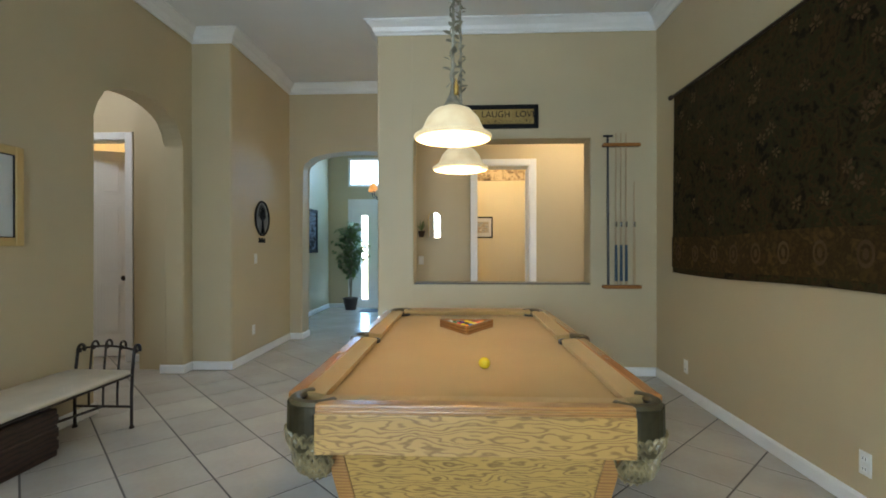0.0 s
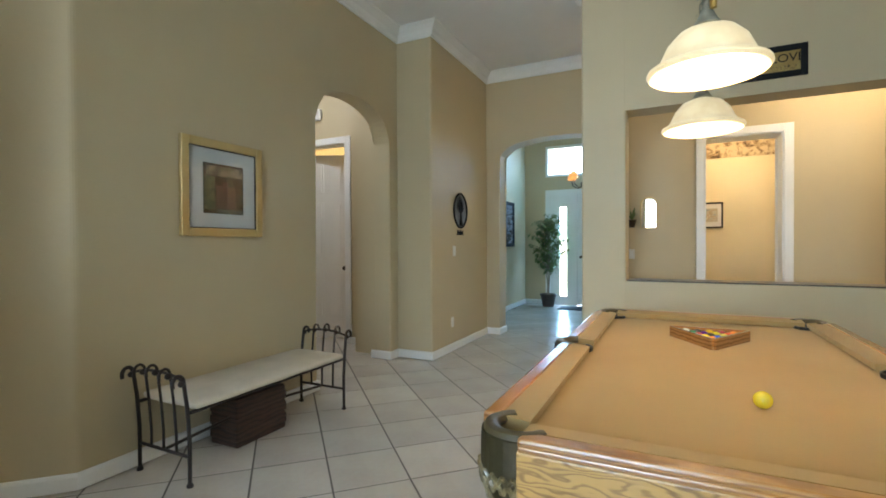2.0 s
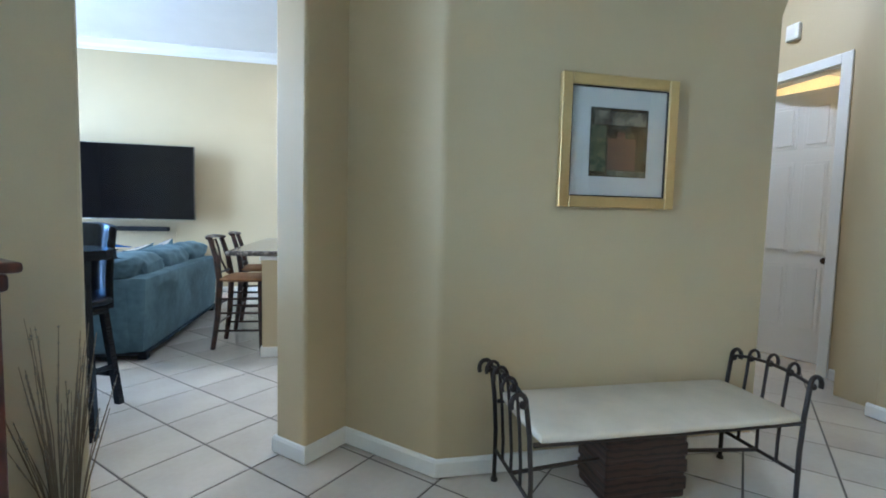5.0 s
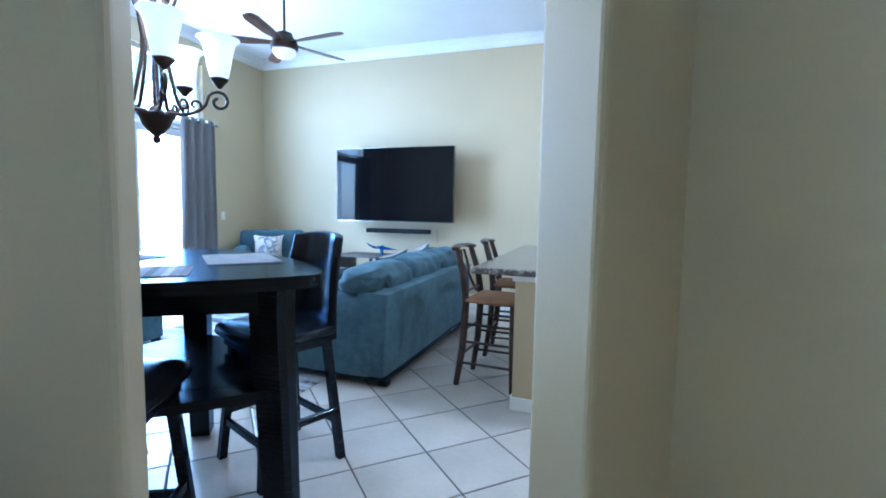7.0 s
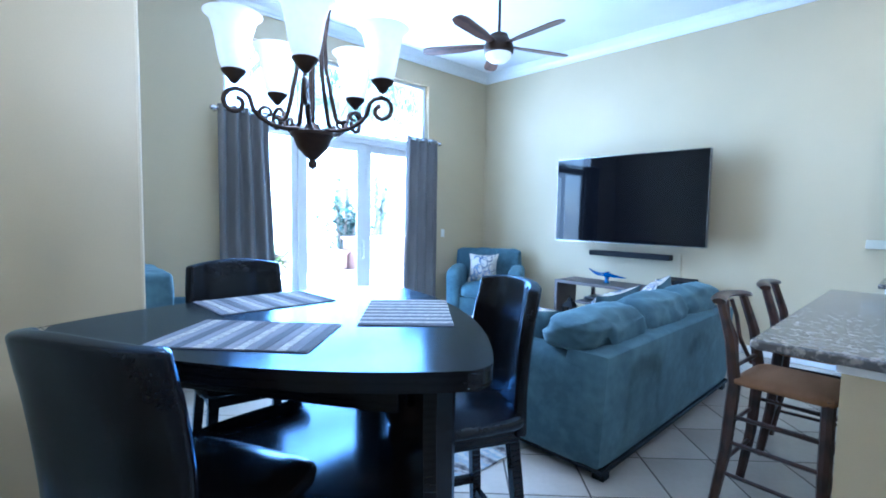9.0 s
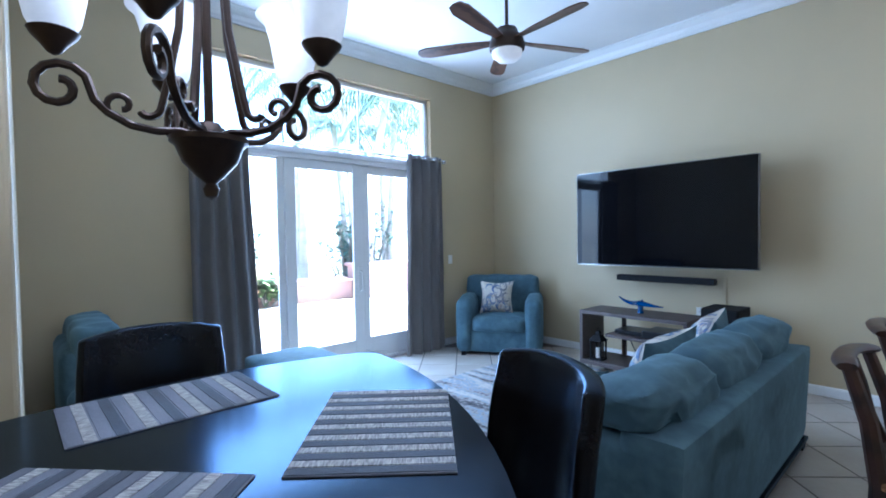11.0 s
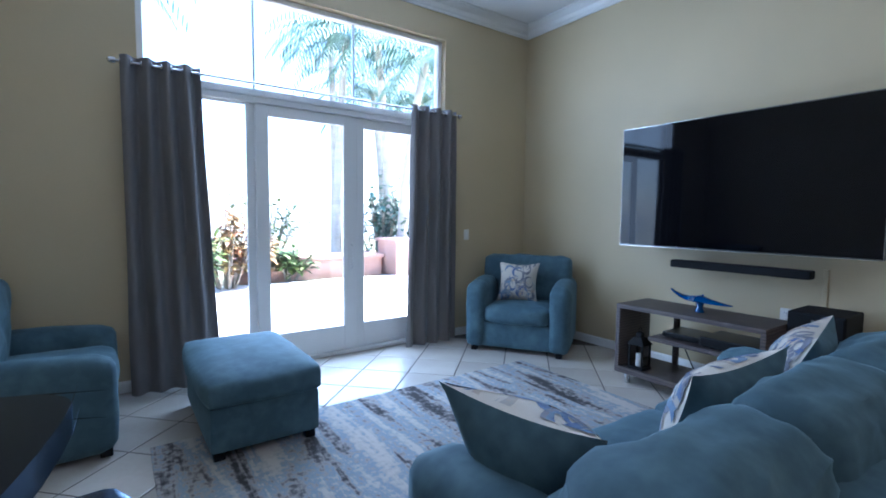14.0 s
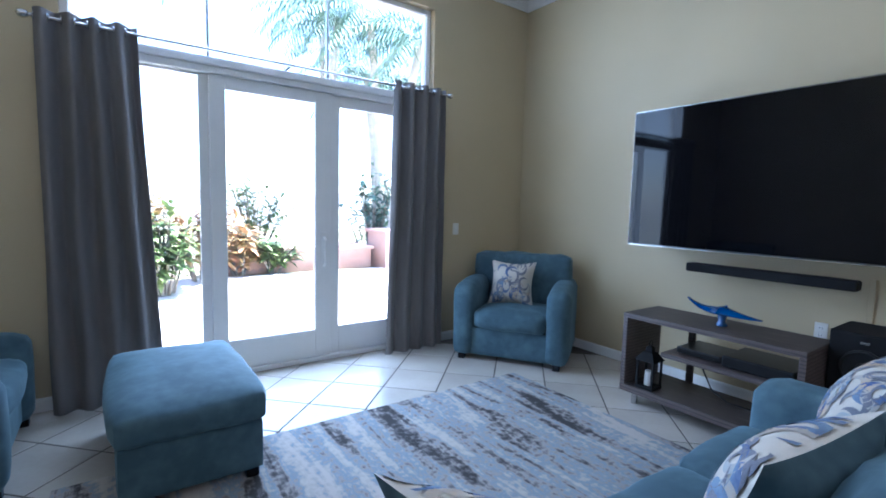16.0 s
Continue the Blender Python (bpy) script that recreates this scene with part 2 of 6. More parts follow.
RUG = stripes("rug_weave", [(0.06, 0.056, 0.056), (0.15, 0.14, 0.14), (0.34, 0.31, 0.285), (0.22, 0.28, 0.33), (0.40, 0.37, 0.34), (0.46, 0.42, 0.38)], 1.9, (3.6, 0.42, 1), 0.7, 0.95, 0.34)
TAPESTRY = stripes("tapestry_weave", [(0.014, 0.009, 0.004), (0.034, 0.021, 0.007), (0.026, 0.025, 0.009), (0.052, 0.027, 0.009), (0.026, 0.016, 0.006)], 7, (1, 1, 1), 0.8, 0.95, 0.5)


def part(name, bm, material, parent=None, label="", smooth=False):
    """Links a bmesh as one mesh object, under a thing or a part."""
    me = bpy.data.meshes.new(name)
    bmesh.ops.recalc_face_normals(bm, faces=bm.faces)
    bm.to_mesh(me)
    bm.free()
    for mm in material if isinstance(material, (list, tuple)) else [material]:
        me.materials.append(mm)
    if smooth:
        me.shade_smooth()
        me.set_sharp_from_angle(angle=radians(40))
    ob = new(name, me)
    if parent is not None:
        ob.parent = parent
    if label:
        ob["label"] = label
    return ob


def thing(name, m, label, category, group="", kind=""):
    ob = new(name)
    ob.empty_display_size = 0.1
    ob.matrix_basis = m
    return tagged(ob, label, category, group, kind)


def box(x0, x1, y0, y1, z0, z1, bevel=0.0, seg=2, bm=None):
    b = bmesh.new()
    bmesh.ops.create_cube(b, size=1)
    for v in b.verts:
        v.co = Vector(((x0 + x1) / 2 + v.co.x * (x1 - x0), (y0 + y1) / 2 + v.co.y * (y1 - y0), (z0 + z1) / 2 + v.co.z * (z1 - z0)))
    if bevel:
        bmesh.ops.bevel(b, geom=b.edges[:], offset=bevel, segments=seg, profile=0.5, affect="EDGES")
    if bm is None:
        return b
    merge(bm, b)
    return bm


def merge(bm, other, m=None):
    if m is not None:
        bmesh.ops.transform(other, matrix=m, verts=other.verts)
    me = bpy.data.meshes.new("tmp")
    other.to_mesh(me)
    other.free()
    bm.from_mesh(me)
    bpy.data.meshes.remove(me)
    return bm


def prism(points, z0, z1, bevel=0.0, only=None):
    """A footprint of (x, y) raised from z0 to z1, its upright edges rounded."""
    bm = bmesh.new()
    low = [bm.verts.new((x, y, z0)) for x, y in points]
    top = [bm.verts.new((x, y, z1)) for x, y in points]
    bm.faces.new(list(reversed(low)))
    bm.faces.new(top)
    up = []
    for i in range(len(points)):
        j = (i + 1) % len(points)
        bm.faces.new((low[i], low[j], top[j], top[i]))
        if only is None or i in only:
            up.append((low[i], top[i]))
    if bevel:
        edges = [e for e in bm.edges if any({a, c} == set(e.verts) for a, c in up)]
        bmesh.ops.bevel(bm, geom=edges, offset=bevel, segments=3, profile=0.5, affect="EDGES")
    return bm


def lathe(profile, steps=24, m=None):
    """Turns (radius, z) round the z axis."""
    bm = bmesh.new()
    rings = []
    for r, z in profile:
        if r < 1e-5:
            rings.append([bm.verts.new((0, 0, z))])
        else:
            rings.append([bm.verts.new((r * math.cos(2 * math.pi * i / steps), r * math.sin(2 * math.pi * i / steps), z)) for i in range(steps)])
    for a, c in zip(rings, rings[1:]):
        for i in range(steps):
            j = (i + 1) % steps
            if len(a) == 1 and len(c) == 1:
                continue
            if len(a) == 1:
                bm.faces.new((a[0], c[j], c[i]))
            elif len(c) == 1:
                bm.faces.new((a[i], a[j], c[0]))
            else:
                bm.faces.new((a[i], a[j], c[j], c[i]))
    if m is not None:
        bmesh.ops.transform(bm, matrix=m, verts=bm.verts)
    return bm


def tube(points, radius, steps=8, bm=None, flat=1.0):
    """A round bar swept along points; radius a number or one for each point."""
    own = bmesh.new() if bm is None else bm
    pts = [Vector(p) for p in points]
    n = len(pts)
    radii = [radius] * n if isinstance(radius, (int, float)) else radius
    tangent = (pts[1] - pts[0]).normalized()
    side = tangent.cross(Vector((0, 0, 1)))
    if side.length < 0.01:
        side = tangent.cross(Vector((0, 1, 0)))
    side.normalize()
    rings = []
    for i, p in enumerate(pts):
        t2 = (pts[min(i + 1, n - 1)] - pts[max(i - 1, 0)]).normalized()
        side = (side - t2 * side.dot(t2)).normalized()
        up = side.cross(t2)
        rings.append([own.verts.new(p + radii[i] * (math.cos(2 * math.pi * k / steps) * side + flat * math.sin(2 * math.pi * k / steps) * up)) for k in range(steps)])
    for a, c in zip(rings, rings[1:]):
        for k in range(steps):
            j = (k + 1) % steps
            own.faces.new((a[k], a[j], c[j], c[k]))
    own.faces.new(list(reversed(rings[0])))
    own.faces.new(rings[-1])
    return own


def cushion(x0, x1, y0, y1, z0, z1, round_=0.06, puff=0.03, seg=4, wrinkle=0.0, seed=0):
    """A stuffed block: rounded edges, bulging faces, slightly uneven."""
    bm = bmesh.new()
    bmesh.ops.create_cube(bm, size=1)
    bmesh.ops.subdivide_edges(bm, edges=bm.edges[:], cuts=17 if wrinkle > 0.01 else 9, use_grid_fill=True)
    sx, sy, sz = (x1 - x0), (y1 - y0), (z1 - z0)
    half = Vector((sx / 2, sy / 2, sz / 2))
    r = min(round_, half.x, half.y, half.z)
    mid = Vector(((x0 + x1) / 2, (y0 + y1) / 2, (z0 + z1) / 2))
    for v in bm.verts:
        q = Vector((v.co.x * sx, v.co.y * sy, v.co.z * sz))
        inner = Vector([max(-h + r, min(h - r, c)) for c, h in zip(q, half)])
        d = q - inner
        if d.length > 1e-6:
            q = inner + d.normalized() * min(r, d.length if d.length < r else r)
        u, w, k = v.co.x * 2, v.co.y * 2, v.co.z * 2
        bul = Vector((
            (abs(u) > 0.98) * math.copysign(1, u) * (1 - w * w) * (1 - k * k),
            (abs(w) > 0.98) * math.copysign(1, w) * (1 - u * u) * (1 - k * k),
            (abs(k) > 0.98) * math.copysign(1, k) * (1 - u * u) * (1 - w * w)))
        q += bul * puff
        if wrinkle:
            q += wrinkle * Vector((noise.noise(q * 7 + Vector((seed, 0, 0))), noise.noise(q * 7 + Vector((0, seed, 5))), noise.noise(q * 7 + Vector((9, 0, seed)))))
            fold = noise.noise(Vector((q.x * 9 + 4 * q.z, q.y * 9, q.z * 26 + seed)))
            q += q.normalized() * wrinkle * 0.38 * (1 - abs(fold)) ** 3
        v.co = mid + q
    return bm


def grid_sheet(nu, nv, place, thick=0.0):
    """A sheet of nu by nv cells, placed by place(u, v) with u, v from 0 to 1."""
    bm = bmesh.new()
    vs = [[bm.verts.new(place(i / nu, j / nv)) for j in range(nv + 1)] for i in range(nu + 1)]
    for i in range(nu):
        for j in range(nv):
            bm.faces.new((vs[i][j], vs[i + 1][j], vs[i + 1][j + 1], vs[i][j + 1]))
    if thick:
        bmesh.ops.recalc_face_normals(bm, faces=bm.faces)
        bmesh.ops.solidify(bm, geom=bm.faces[:], thickness=thick)
    return bm


def setting(name, bm, material, label="", category="", smooth=False):
    ob = part(name, bm, material, None, "", smooth)
    return tagged(ob, label or name.replace("_", " "), category or name.split("_")[0], "", "structure")


# ---- the large structure ----
TOP = 3.60


def arched(u0, u1, spring, crown, steps=20):
    """The line of an arch's soffit, from u1 back to u0, as (u, z)."""
    mid, half = (u0 + u1) / 2, (u1 - u0) / 2
    return [(mid + half * math.cos(math.pi * k / steps), spring + (crown - spring) * math.sin(math.pi * k / steps) ** 0.85) for k in range(steps + 1)]


def arch_wall(u_start, u_end, u0, u1, spring, crown, top, thick, m):
    """A wall in the plane of u and z with an arched opening; its back lies thick behind it."""
    line = [(u_start, 0), (u0, 0)] + list(reversed(arched(u0, u1, spring, crown))) + [(u1, 0), (u_end, 0), (u_end, top), (u_start, top)]
    bm = bmesh.new()
    front = [bm.verts.new((u, 0, z)) for u, z in line]
    back = [bm.verts.new((u, thick, z)) for u, z in line]
    bm.faces.new(front)
    bm.faces.new(list(reversed(back)))
    n = len(line)
    rim = []
    for i in range(n):
        j = (i + 1) % n
        bm.faces.new((front[i], back[i], back[j], front[j]))
        if 1 <= i < n - 4:
            rim += [(front[i], front[j]), (back[i], back[j])]
    edges = [e for e in bm.edges if any({a, c} == set(e.verts) for a, c in rim)]
    bmesh.ops.bevel(bm, geom=edges, offset=0.018, segments=3, profile=0.5, affect="EDGES")
    bmesh.ops.triangulate(bm, faces=[f for f in bm.faces if len(f.verts) > 4])
    bmesh.ops.transform(bm, matrix=m, verts=bm.verts)
    return bm


def wall_boxes(boxes):
    bm = bmesh.new()
    for b in boxes:
        box(*b, bm=bm)
    return bm


setting("wall_east", wall_boxes([(1.80, 2.0, -2.9, 4.696, 0, TOP), (1.80, 2.0, 4.964, 8.5, 0, TOP)]), PAINT, "beige painted dining room wall", "wall")
NX0, NX1, NZ0, NZ1 = -0.635, 1.145, 0.92, 2.40
nb = bmesh.new()
merge(nb, prism([(-1.013, 4.70), (NX0, 4.70), (NX0, 4.96), (-1.013, 4.96)], 0, TOP, 0.02))
merge(nb, prism([(NX1, 4.70), (2.0, 4.70), (2.0, 4.96), (NX1, 4.96)], 0, TOP, 0.02, (0, 3)))
box(NX0 - 0.015, NX1 + 0.015, 4.70, 4.96, 0, NZ0, bm=nb)
box(NX0 - 0.015, NX1 + 0.015, 4.70, 4.96, NZ1, TOP, bm=nb)
setting("wall_niche", nb, PAINT, "beige painted partition wall with a square pass-through", "wall")
setting("trim", box(NX0 + 0.002, NX1 - 0.002, 4.694, 4.955, NZ0 + 0.001, NZ0 + 0.013, 0.003, 1), make("ledge_stone", (0.06, 0.05, 0.04), 0.3, other=(0.10, 0.085, 0.07), fine=60, bump=0.05), "thin dark stone ledge of the pass-through", "ledge")
hb = arch_wall(-2.59, 0.055, -2.41, -0.81, 2.42, 2.66, TOP, 0.28, pose(0, 6.45, 0))
box(0.795, 2.0, 6.45, 6.73, 0, TOP, bm=hb)
box(0.055, 0.795, 6.45, 6.73, 2.44, TOP, bm=hb)
setting("wall_hall", hb, PAINT, "beige painted hall wall with a wide entry arch", "wall")
setting("wall_pier", prism([(-3.60, 4.79), (-2.59, 4.79), (-2.59, 6.73), (-3.60, 6.73)], 0, TOP, 0.02, (1,)), PAINT, "beige painted wall pier beside the entry", "wall")
pw = arch_wall(3.30, 4.79, 3.47, 4.63, 2.34, 2.68, TOP, 0.20, Matrix.Translation((-3.015, 0, 0)) @ pose(0, 0, 0, 0, 0, 90))
merge(pw, prism([(-3.015, 3.30), (-3.26, 3.30), (-3.26, 1.80), (-3.80, 1.25), (-3.392, 0.898), (-3.238, 1.055), (-3.437, 1.252), (-3.015, 1.675)], 0, TOP, 0.018, (4, 5, 7)))
setting("wall_picture", pw, PAINT, "khaki beige painted dining room wall with an arched opening", "wall")
J1, J2 = (-2.665, 0.398), (-2.80, 0.266)
setting("wall_corner", prism([J1, J2, (-2.20, -0.334), (-2.20, -1.70), (-3.34, -1.70), (-3.34, -4.24), (-3.0, -4.24), (-3.0, -2.0), (-1.95, -2.0), (-1.95, -0.317)], 0, TOP, 0.018, (0, 1, 4)), PAINT, "beige painted wall corner between dining room and nook", "wall")
setting("wall_south", wall_boxes([(-1.95, -1.75, -2.9, -2.7, 0, TOP), (-0.05, 2.0, -2.9, -2.7, 0, TOP), (-1.75, -0.05, -2.9, -2.7, 0, 0.6), (-1.75, -0.05, -2.9, -2.7, 2.6, TOP), (-2.15, -1.95, -2.9, -2.0, 0, TOP)]), PAINT, "beige painted dining room wall with a window", "wall")
# living room and kitchen
WX0, WX1, WZ = -7.29, -4.535, 3.20
setting("wall_window", wall_boxes([(-8.7, WX0, -4.44, -4.24, 0, TOP), (WX1, -3.0, -4.44, -4.24, 0, TOP), (WX0, WX1, -4.44, -4.24, WZ, TOP)]), PAINT, "beige painted living room wall round the glazed doors", "wall")
setting("wall_tv", wall_boxes([(-8.7, -8.50, -4.24, 4.6, 0, TOP)]), PAINT, "beige painted living room wall behind the television", "wall")
setting("wall_kitchen", wall_boxes([(-8.5, -5.0, 4.2, 4.4, 0, TOP), (-5.4, -5.2, 2.9, 4.2, 0, TOP), (-5.2, -3.26, 2.9, 3.1, 0, TOP), (-5.4, -5.2, 4.2, 5.1, 0, TOP)]), PAINT, "beige painted kitchen wall", "wall")
# the small hall and the lit rooms behind the two white doors
setting("wall_small_hall", wall_boxes([(-3.97, -3.6, 5.10, 5.22, 0, TOP), (-5.4, -4.78, 5.10, 5.22, 0, TOP), (-4.78, -3.97, 5.10, 5.22, 2.53, TOP)]), PAINT, "beige painted small hall wall", "wall")
setting("wall_bedroom", wall_boxes([(-5.4, -5.3, 5.22, 7.6, 0, 2.95), (-3.6, -3.5, 6.73, 7.6, 0, 2.95), (-5.4, -3.5, 7.6, 7.7, 0, 2.95)]), CREAM, "cream painted bedroom wall", "wall")
setting("wall_guest_room", wall_boxes([(-0.72, -0.62, 6.73, 8.35, 0, 3.0), (1.5, 1.6, 6.73, 8.35, 0, 3.0), (-0.72, 1.6, 8.35, 8.45, 0, 3.0)]), CREAM, "cream painted guest room wall", "wall")
setting("wall_entry", wall_boxes([(-3.25, -3.05, 6.73, 9.95, 0, TOP), (-3.05, -2.62, 9.95, 10.1, 0, TOP), (-2.62, -0.62, 9.95, 10.1, 2.35, 2.62), (-2.62, -0.62, 9.95, 10.1, 3.25, TOP), (-0.85, -0.62, 9.95, 10.1, 0, 2.35), (-0.72, -0.62, 8.45, 9.95, 0, TOP)]), PAINT, "beige painted entry wall", "wall")
cb = wall_boxes([(-8.7, 2.0, -4.44, 6.73, TOP, TOP + 0.15), (-3.3, 2.0, 6.73, 10.1, TOP, TOP + 0.15)])
box(-5.4, -3.5, 5.22, 7.7, 2.95, 3.05, bm=cb)
box(-0.62, 1.5, 6.73, 8.35, 3.0, 3.1, bm=cb)
setting("ceiling", cb, CEIL, "white painted smooth ceiling", "ceiling")


def molding(path, profile, closed=False):
    """A profile of (out from the wall, z) swept along a plan line; the room lies to the left of it."""
    bm = bmesh.new()
    pts = [Vector((x, y)) for x, y in path]
    n = len(pts)
    rows = []
    for i, p in enumerate(pts):
        ds = []
        if i > 0 or closed:
            ds.append((p - pts[i - 1]).normalized())
        if i < n - 1 or closed:
            ds.append((pts[(i + 1) % n] - p).normalized())
        nor = [Vector((-d.y, d.x)) for d in ds]
        off = nor[0] if len(nor) == 1 else (nor[0] + nor[1]) / (1 + nor[0].dot(nor[1]))
        rows.append([bm.verts.new((p.x + off.x * u, p.y + off.y * u, z)) for u, z in profile])
    span = range(n) if closed else range(n - 1)
    for i in span:
        a, c = rows[i], rows[(i + 1) % n]
        for k in range(len(profile)):
            q = (k + 1) % len(profile)
            bm.faces.new((a[k], c[k], c[q], a[q]))
    if not closed:
        bm.faces.new(rows[0])
        bm.faces.new(list(reversed(rows[-1])))
    return bm


CROWN = [(0.001, TOP - 0.135), (0.016, TOP - 0.135), (0.018, TOP - 0.118), (0.035, TOP - 0.10), (0.048, TOP - 0.065), (0.082, TOP - 0.038), (0.098, TOP - 0.022), (0.112, TOP - 0.018), (0.112, TOP - 0.001), (0.001, TOP - 0.001)]
BASE = [(0.001, 0.006), (0.016, 0.006), (0.016, 0.075), (0.010, 0.088), (0.001, 0.092)]
crown_lines = [
    [(1.80, -2.7), (1.80, 4.70), (-1.013, 4.70), (-1.013, 4.96), (1.80, 4.96), (1.80, 6.45), (-2.59, 6.45), (-2.59, 4.79), (-3.015, 4.79), (-3.015, 1.675), (-3.437, 1.252), (-3.238, 1.055), (-3.392, 0.898), (-3.80, 1.25), (-3.26, 1.80), (-3.26, 2.9), (-5.4, 2.9)],
    [(-5.4, 4.2), (-8.50, 4.2), (-8.50, -4.24), (-3.34, -4.24), (-3.34, -1.70), (-2.20, -1.70), (-2.20, -0.334), J2, J1, (-1.95, -0.317), (-1.95, -2.7)],
    [(-0.72, 6.73), (-0.72, 9.95), (-3.05, 9.95), (-3.05, 6.73)],
]
for line in crown_lines:
    setting("trim", molding(line, CROWN), WHITE, "white stepped crown molding", "molding")
base_lines = [
    [(1.80, -2.7), (1.80, 4.70), (-1.013, 4.70), (-1.013, 4.96), (1.80, 4.96), (1.80, 6.45), (0.895, 6.45)],
    [(-0.035, 6.45), (-0.81, 6.45), (-0.81, 6.73)], [(-2.41, 6.73), (-2.41, 6.45), (-2.59, 6.45), (-2.59, 4.79), (-3.015, 4.79), (-3.015, 4.63), (-3.26, 4.63)],
    [(-3.26, 3.47), (-3.015, 3.47), (-3.015, 1.675), (-3.437, 1.252), (-3.238, 1.055), (-3.392, 0.898), (-3.80, 1.25), (-3.26, 1.80), (-3.26, 2.9), (-5.2, 2.9)],
    [(-8.50, 0.44), (-8.50, -4.24), (WX0 - 0.05, -4.24)], [(WX1 + 0.05, -4.24), (-3.34, -4.24), (-3.34, -1.70), (-2.20, -1.70), (-2.20, -0.334), J2, J1, (-1.95, -0.317), (-1.95, -2.7)],
    [(-3.60, 5.10), (-3.875, 5.10)], [(-2.62, 9.95), (-3.05, 9.95), (-3.05, 6.73)],
]
for line in base_lines:
    setting("baseboard", molding(line, BASE), WHITE, "white painted wooden baseboard", "baseboard")

floor = setting("floor", wall_boxes([(-8.7, 2.0, -4.44, 10.1, -0.12, -0.003)]), GROUT, "diagonal beige ceramic tile floor with dark grout", "floor")

# ---- openings: doors and windows ----


def frame_bars(x0, x1, z0, z1, w, y0, y1, bottom=None):
    """Four bars round an opening in the plane of x and z."""
    bot = w if bottom is None else bottom
    bm = box(x0, x0 + w, y0, y1, z0, z1, 0.004, 1)
    box(x1 - w, x1, y0, y1, z0, z1, 0.004, 1, bm)
    box(x0 + w, x1 - w, y0, y1, z1 - w, z1, 0.004, 1, bm)
    box(x0 + w, x1 - w, y0, y1, z0, z0 + bot, 0.004, 1, bm)
    return bm


def no_shadow(ob):
    ob.visible_shadow = False
    return ob


# the living room's glazed wall: transom above, fixed panel, door, fixed panel below
win = thing("window_1", pose(0, -4.34, 0), "tall white framed transom window over glazed patio doors", "window", kind="structure")
part("window_frame", frame_bars(WX0, WX1, 2.36, WZ, 0.045, -0.05, 0.03), WHITE, win)
part("window_sill", box(WX0 - 0.02, WX1 + 0.02, -0.06, 0.085, 2.335, 2.385, 0.008), WHITE, win)
for a, b in ((WX0 + 0.045, -6.285), (-6.275, -5.375), (-5.365, WX1 - 0.045)):
    no_shadow(part("pane", box(a, b, -0.014, -0.008, 2.405, WZ - 0.045), PANE, win))
for x in (-6.28, -5.37):
    part("mullion", box(x - 0.009, x + 0.009, -0.03, 0.01, 2.405, WZ - 0.045, 0.002, 1), STEEL, win)
pd = thing("door_1", pose(0, -4.34, 0), "white framed glazed patio doors with fixed side panels", "patio door", kind="structure")
part("door_frame", frame_bars(WX0, WX1, 0, 2.335, 0.05, -0.07, 0.06, 0.035), WHITE, pd)
for a, b, g0, g1, zt, dy in ((-5.40, WX1 - 0.05, -5.30, -4.70, 2.27, -0.02), (-6.30, -5.365, -6.165, -5.475, 2.19, 0.015), (WX0 + 0.05, -6.27, -7.12, -6.39, 2.19, -0.02)):
    z0 = 0.27
    fb = bmesh.new()
    box(a, g0, dy - 0.022, dy + 0.022, 0.036, 2.284, 0.004, 1, fb)
    box(g1, b, dy - 0.022, dy + 0.022, 0.036, 2.284, 0.004, 1, fb)
    box(g0, g1, dy - 0.022, dy + 0.022, 0.036, z0, 0.004, 1, fb)
    box(g0, g1, dy - 0.022, dy + 0.022, zt, 2.284, 0.004, 1, fb)
    leaf = part("door_leaf", fb, WHITE, pd)
    no_shadow(part("pane", box(g0, g1, dy - 0.004, dy + 0.004, z0, zt), PANE, leaf))
hb = tube([(-6.235, 0.045, 0.83), (-6.235, 0.09, 0.85), (-6.235, 0.095, 0.95), (-6.235, 0.09, 1.05), (-6.235, 0.045, 1.07)], 0.011)
box(-6.262, -6.208, 0.036, 0.046, 0.80, 1.12, 0.004, 1, hb)
part("door_handle", hb, WHITE, pd, "white metal pull handle")


def six_panel(width, height, thick=0.04):
    """A six-panel door leaf; its hinge edge lies at x = 0."""
    bm = box(0, width, -thick / 2, thick / 2, 0, height, 0.003, 1)
    rails = ((0.11, 0.36), (0.40, 0.74), (0.79, 0.95))
    raised = []
    for a, b in rails:
        for u0, u1 in ((0.14, 0.46), (0.54, 0.86)):
            raised.append((u0 * width, u1 * width, a * height, b * height))
    return bm, raised


def panel_door(name, m, width, height, label, knob_at, knob_mat=None):
    d = thing(name, m, label, "door", kind="structure")
    bm, raised = six_panel(width, height)
    leaf = part("door_leaf", bm, DOORW, d)
    for x0, x1, z0, z1 in raised:
        b = bmesh.new()
        for s in (-1, 1):
            box(x0, x1, s * 0.022 - 0.004, s * 0.022 + 0.004, z0, z1, 0.002, 1, b)
            box(x0 + 0.03, x1 - 0.03, s * 0.027 - 0.008, s * 0.027 + 0.008, z0 + 0.03, z1 - 0.03, 0.003, 1, b)
        part("panel", b, DOORW, leaf)
    kb = bmesh.new()
    for s in (-1, 1):
        merge(kb, lathe([(0.03, 0.0), (0.03, 0.006), (0.012, 0.01), (0.012, 0.035), (0.028, 0.045), (0.03, 0.06), (0.02, 0.072), (0, 0.074)], 16), Matrix.Translation((knob_at, s * 0.021, 0.93)) @ pose(0, 0, 0, -90 * s))
    part("door_knob", kb, knob_mat or BRONZE, d, smooth=True)
    return d


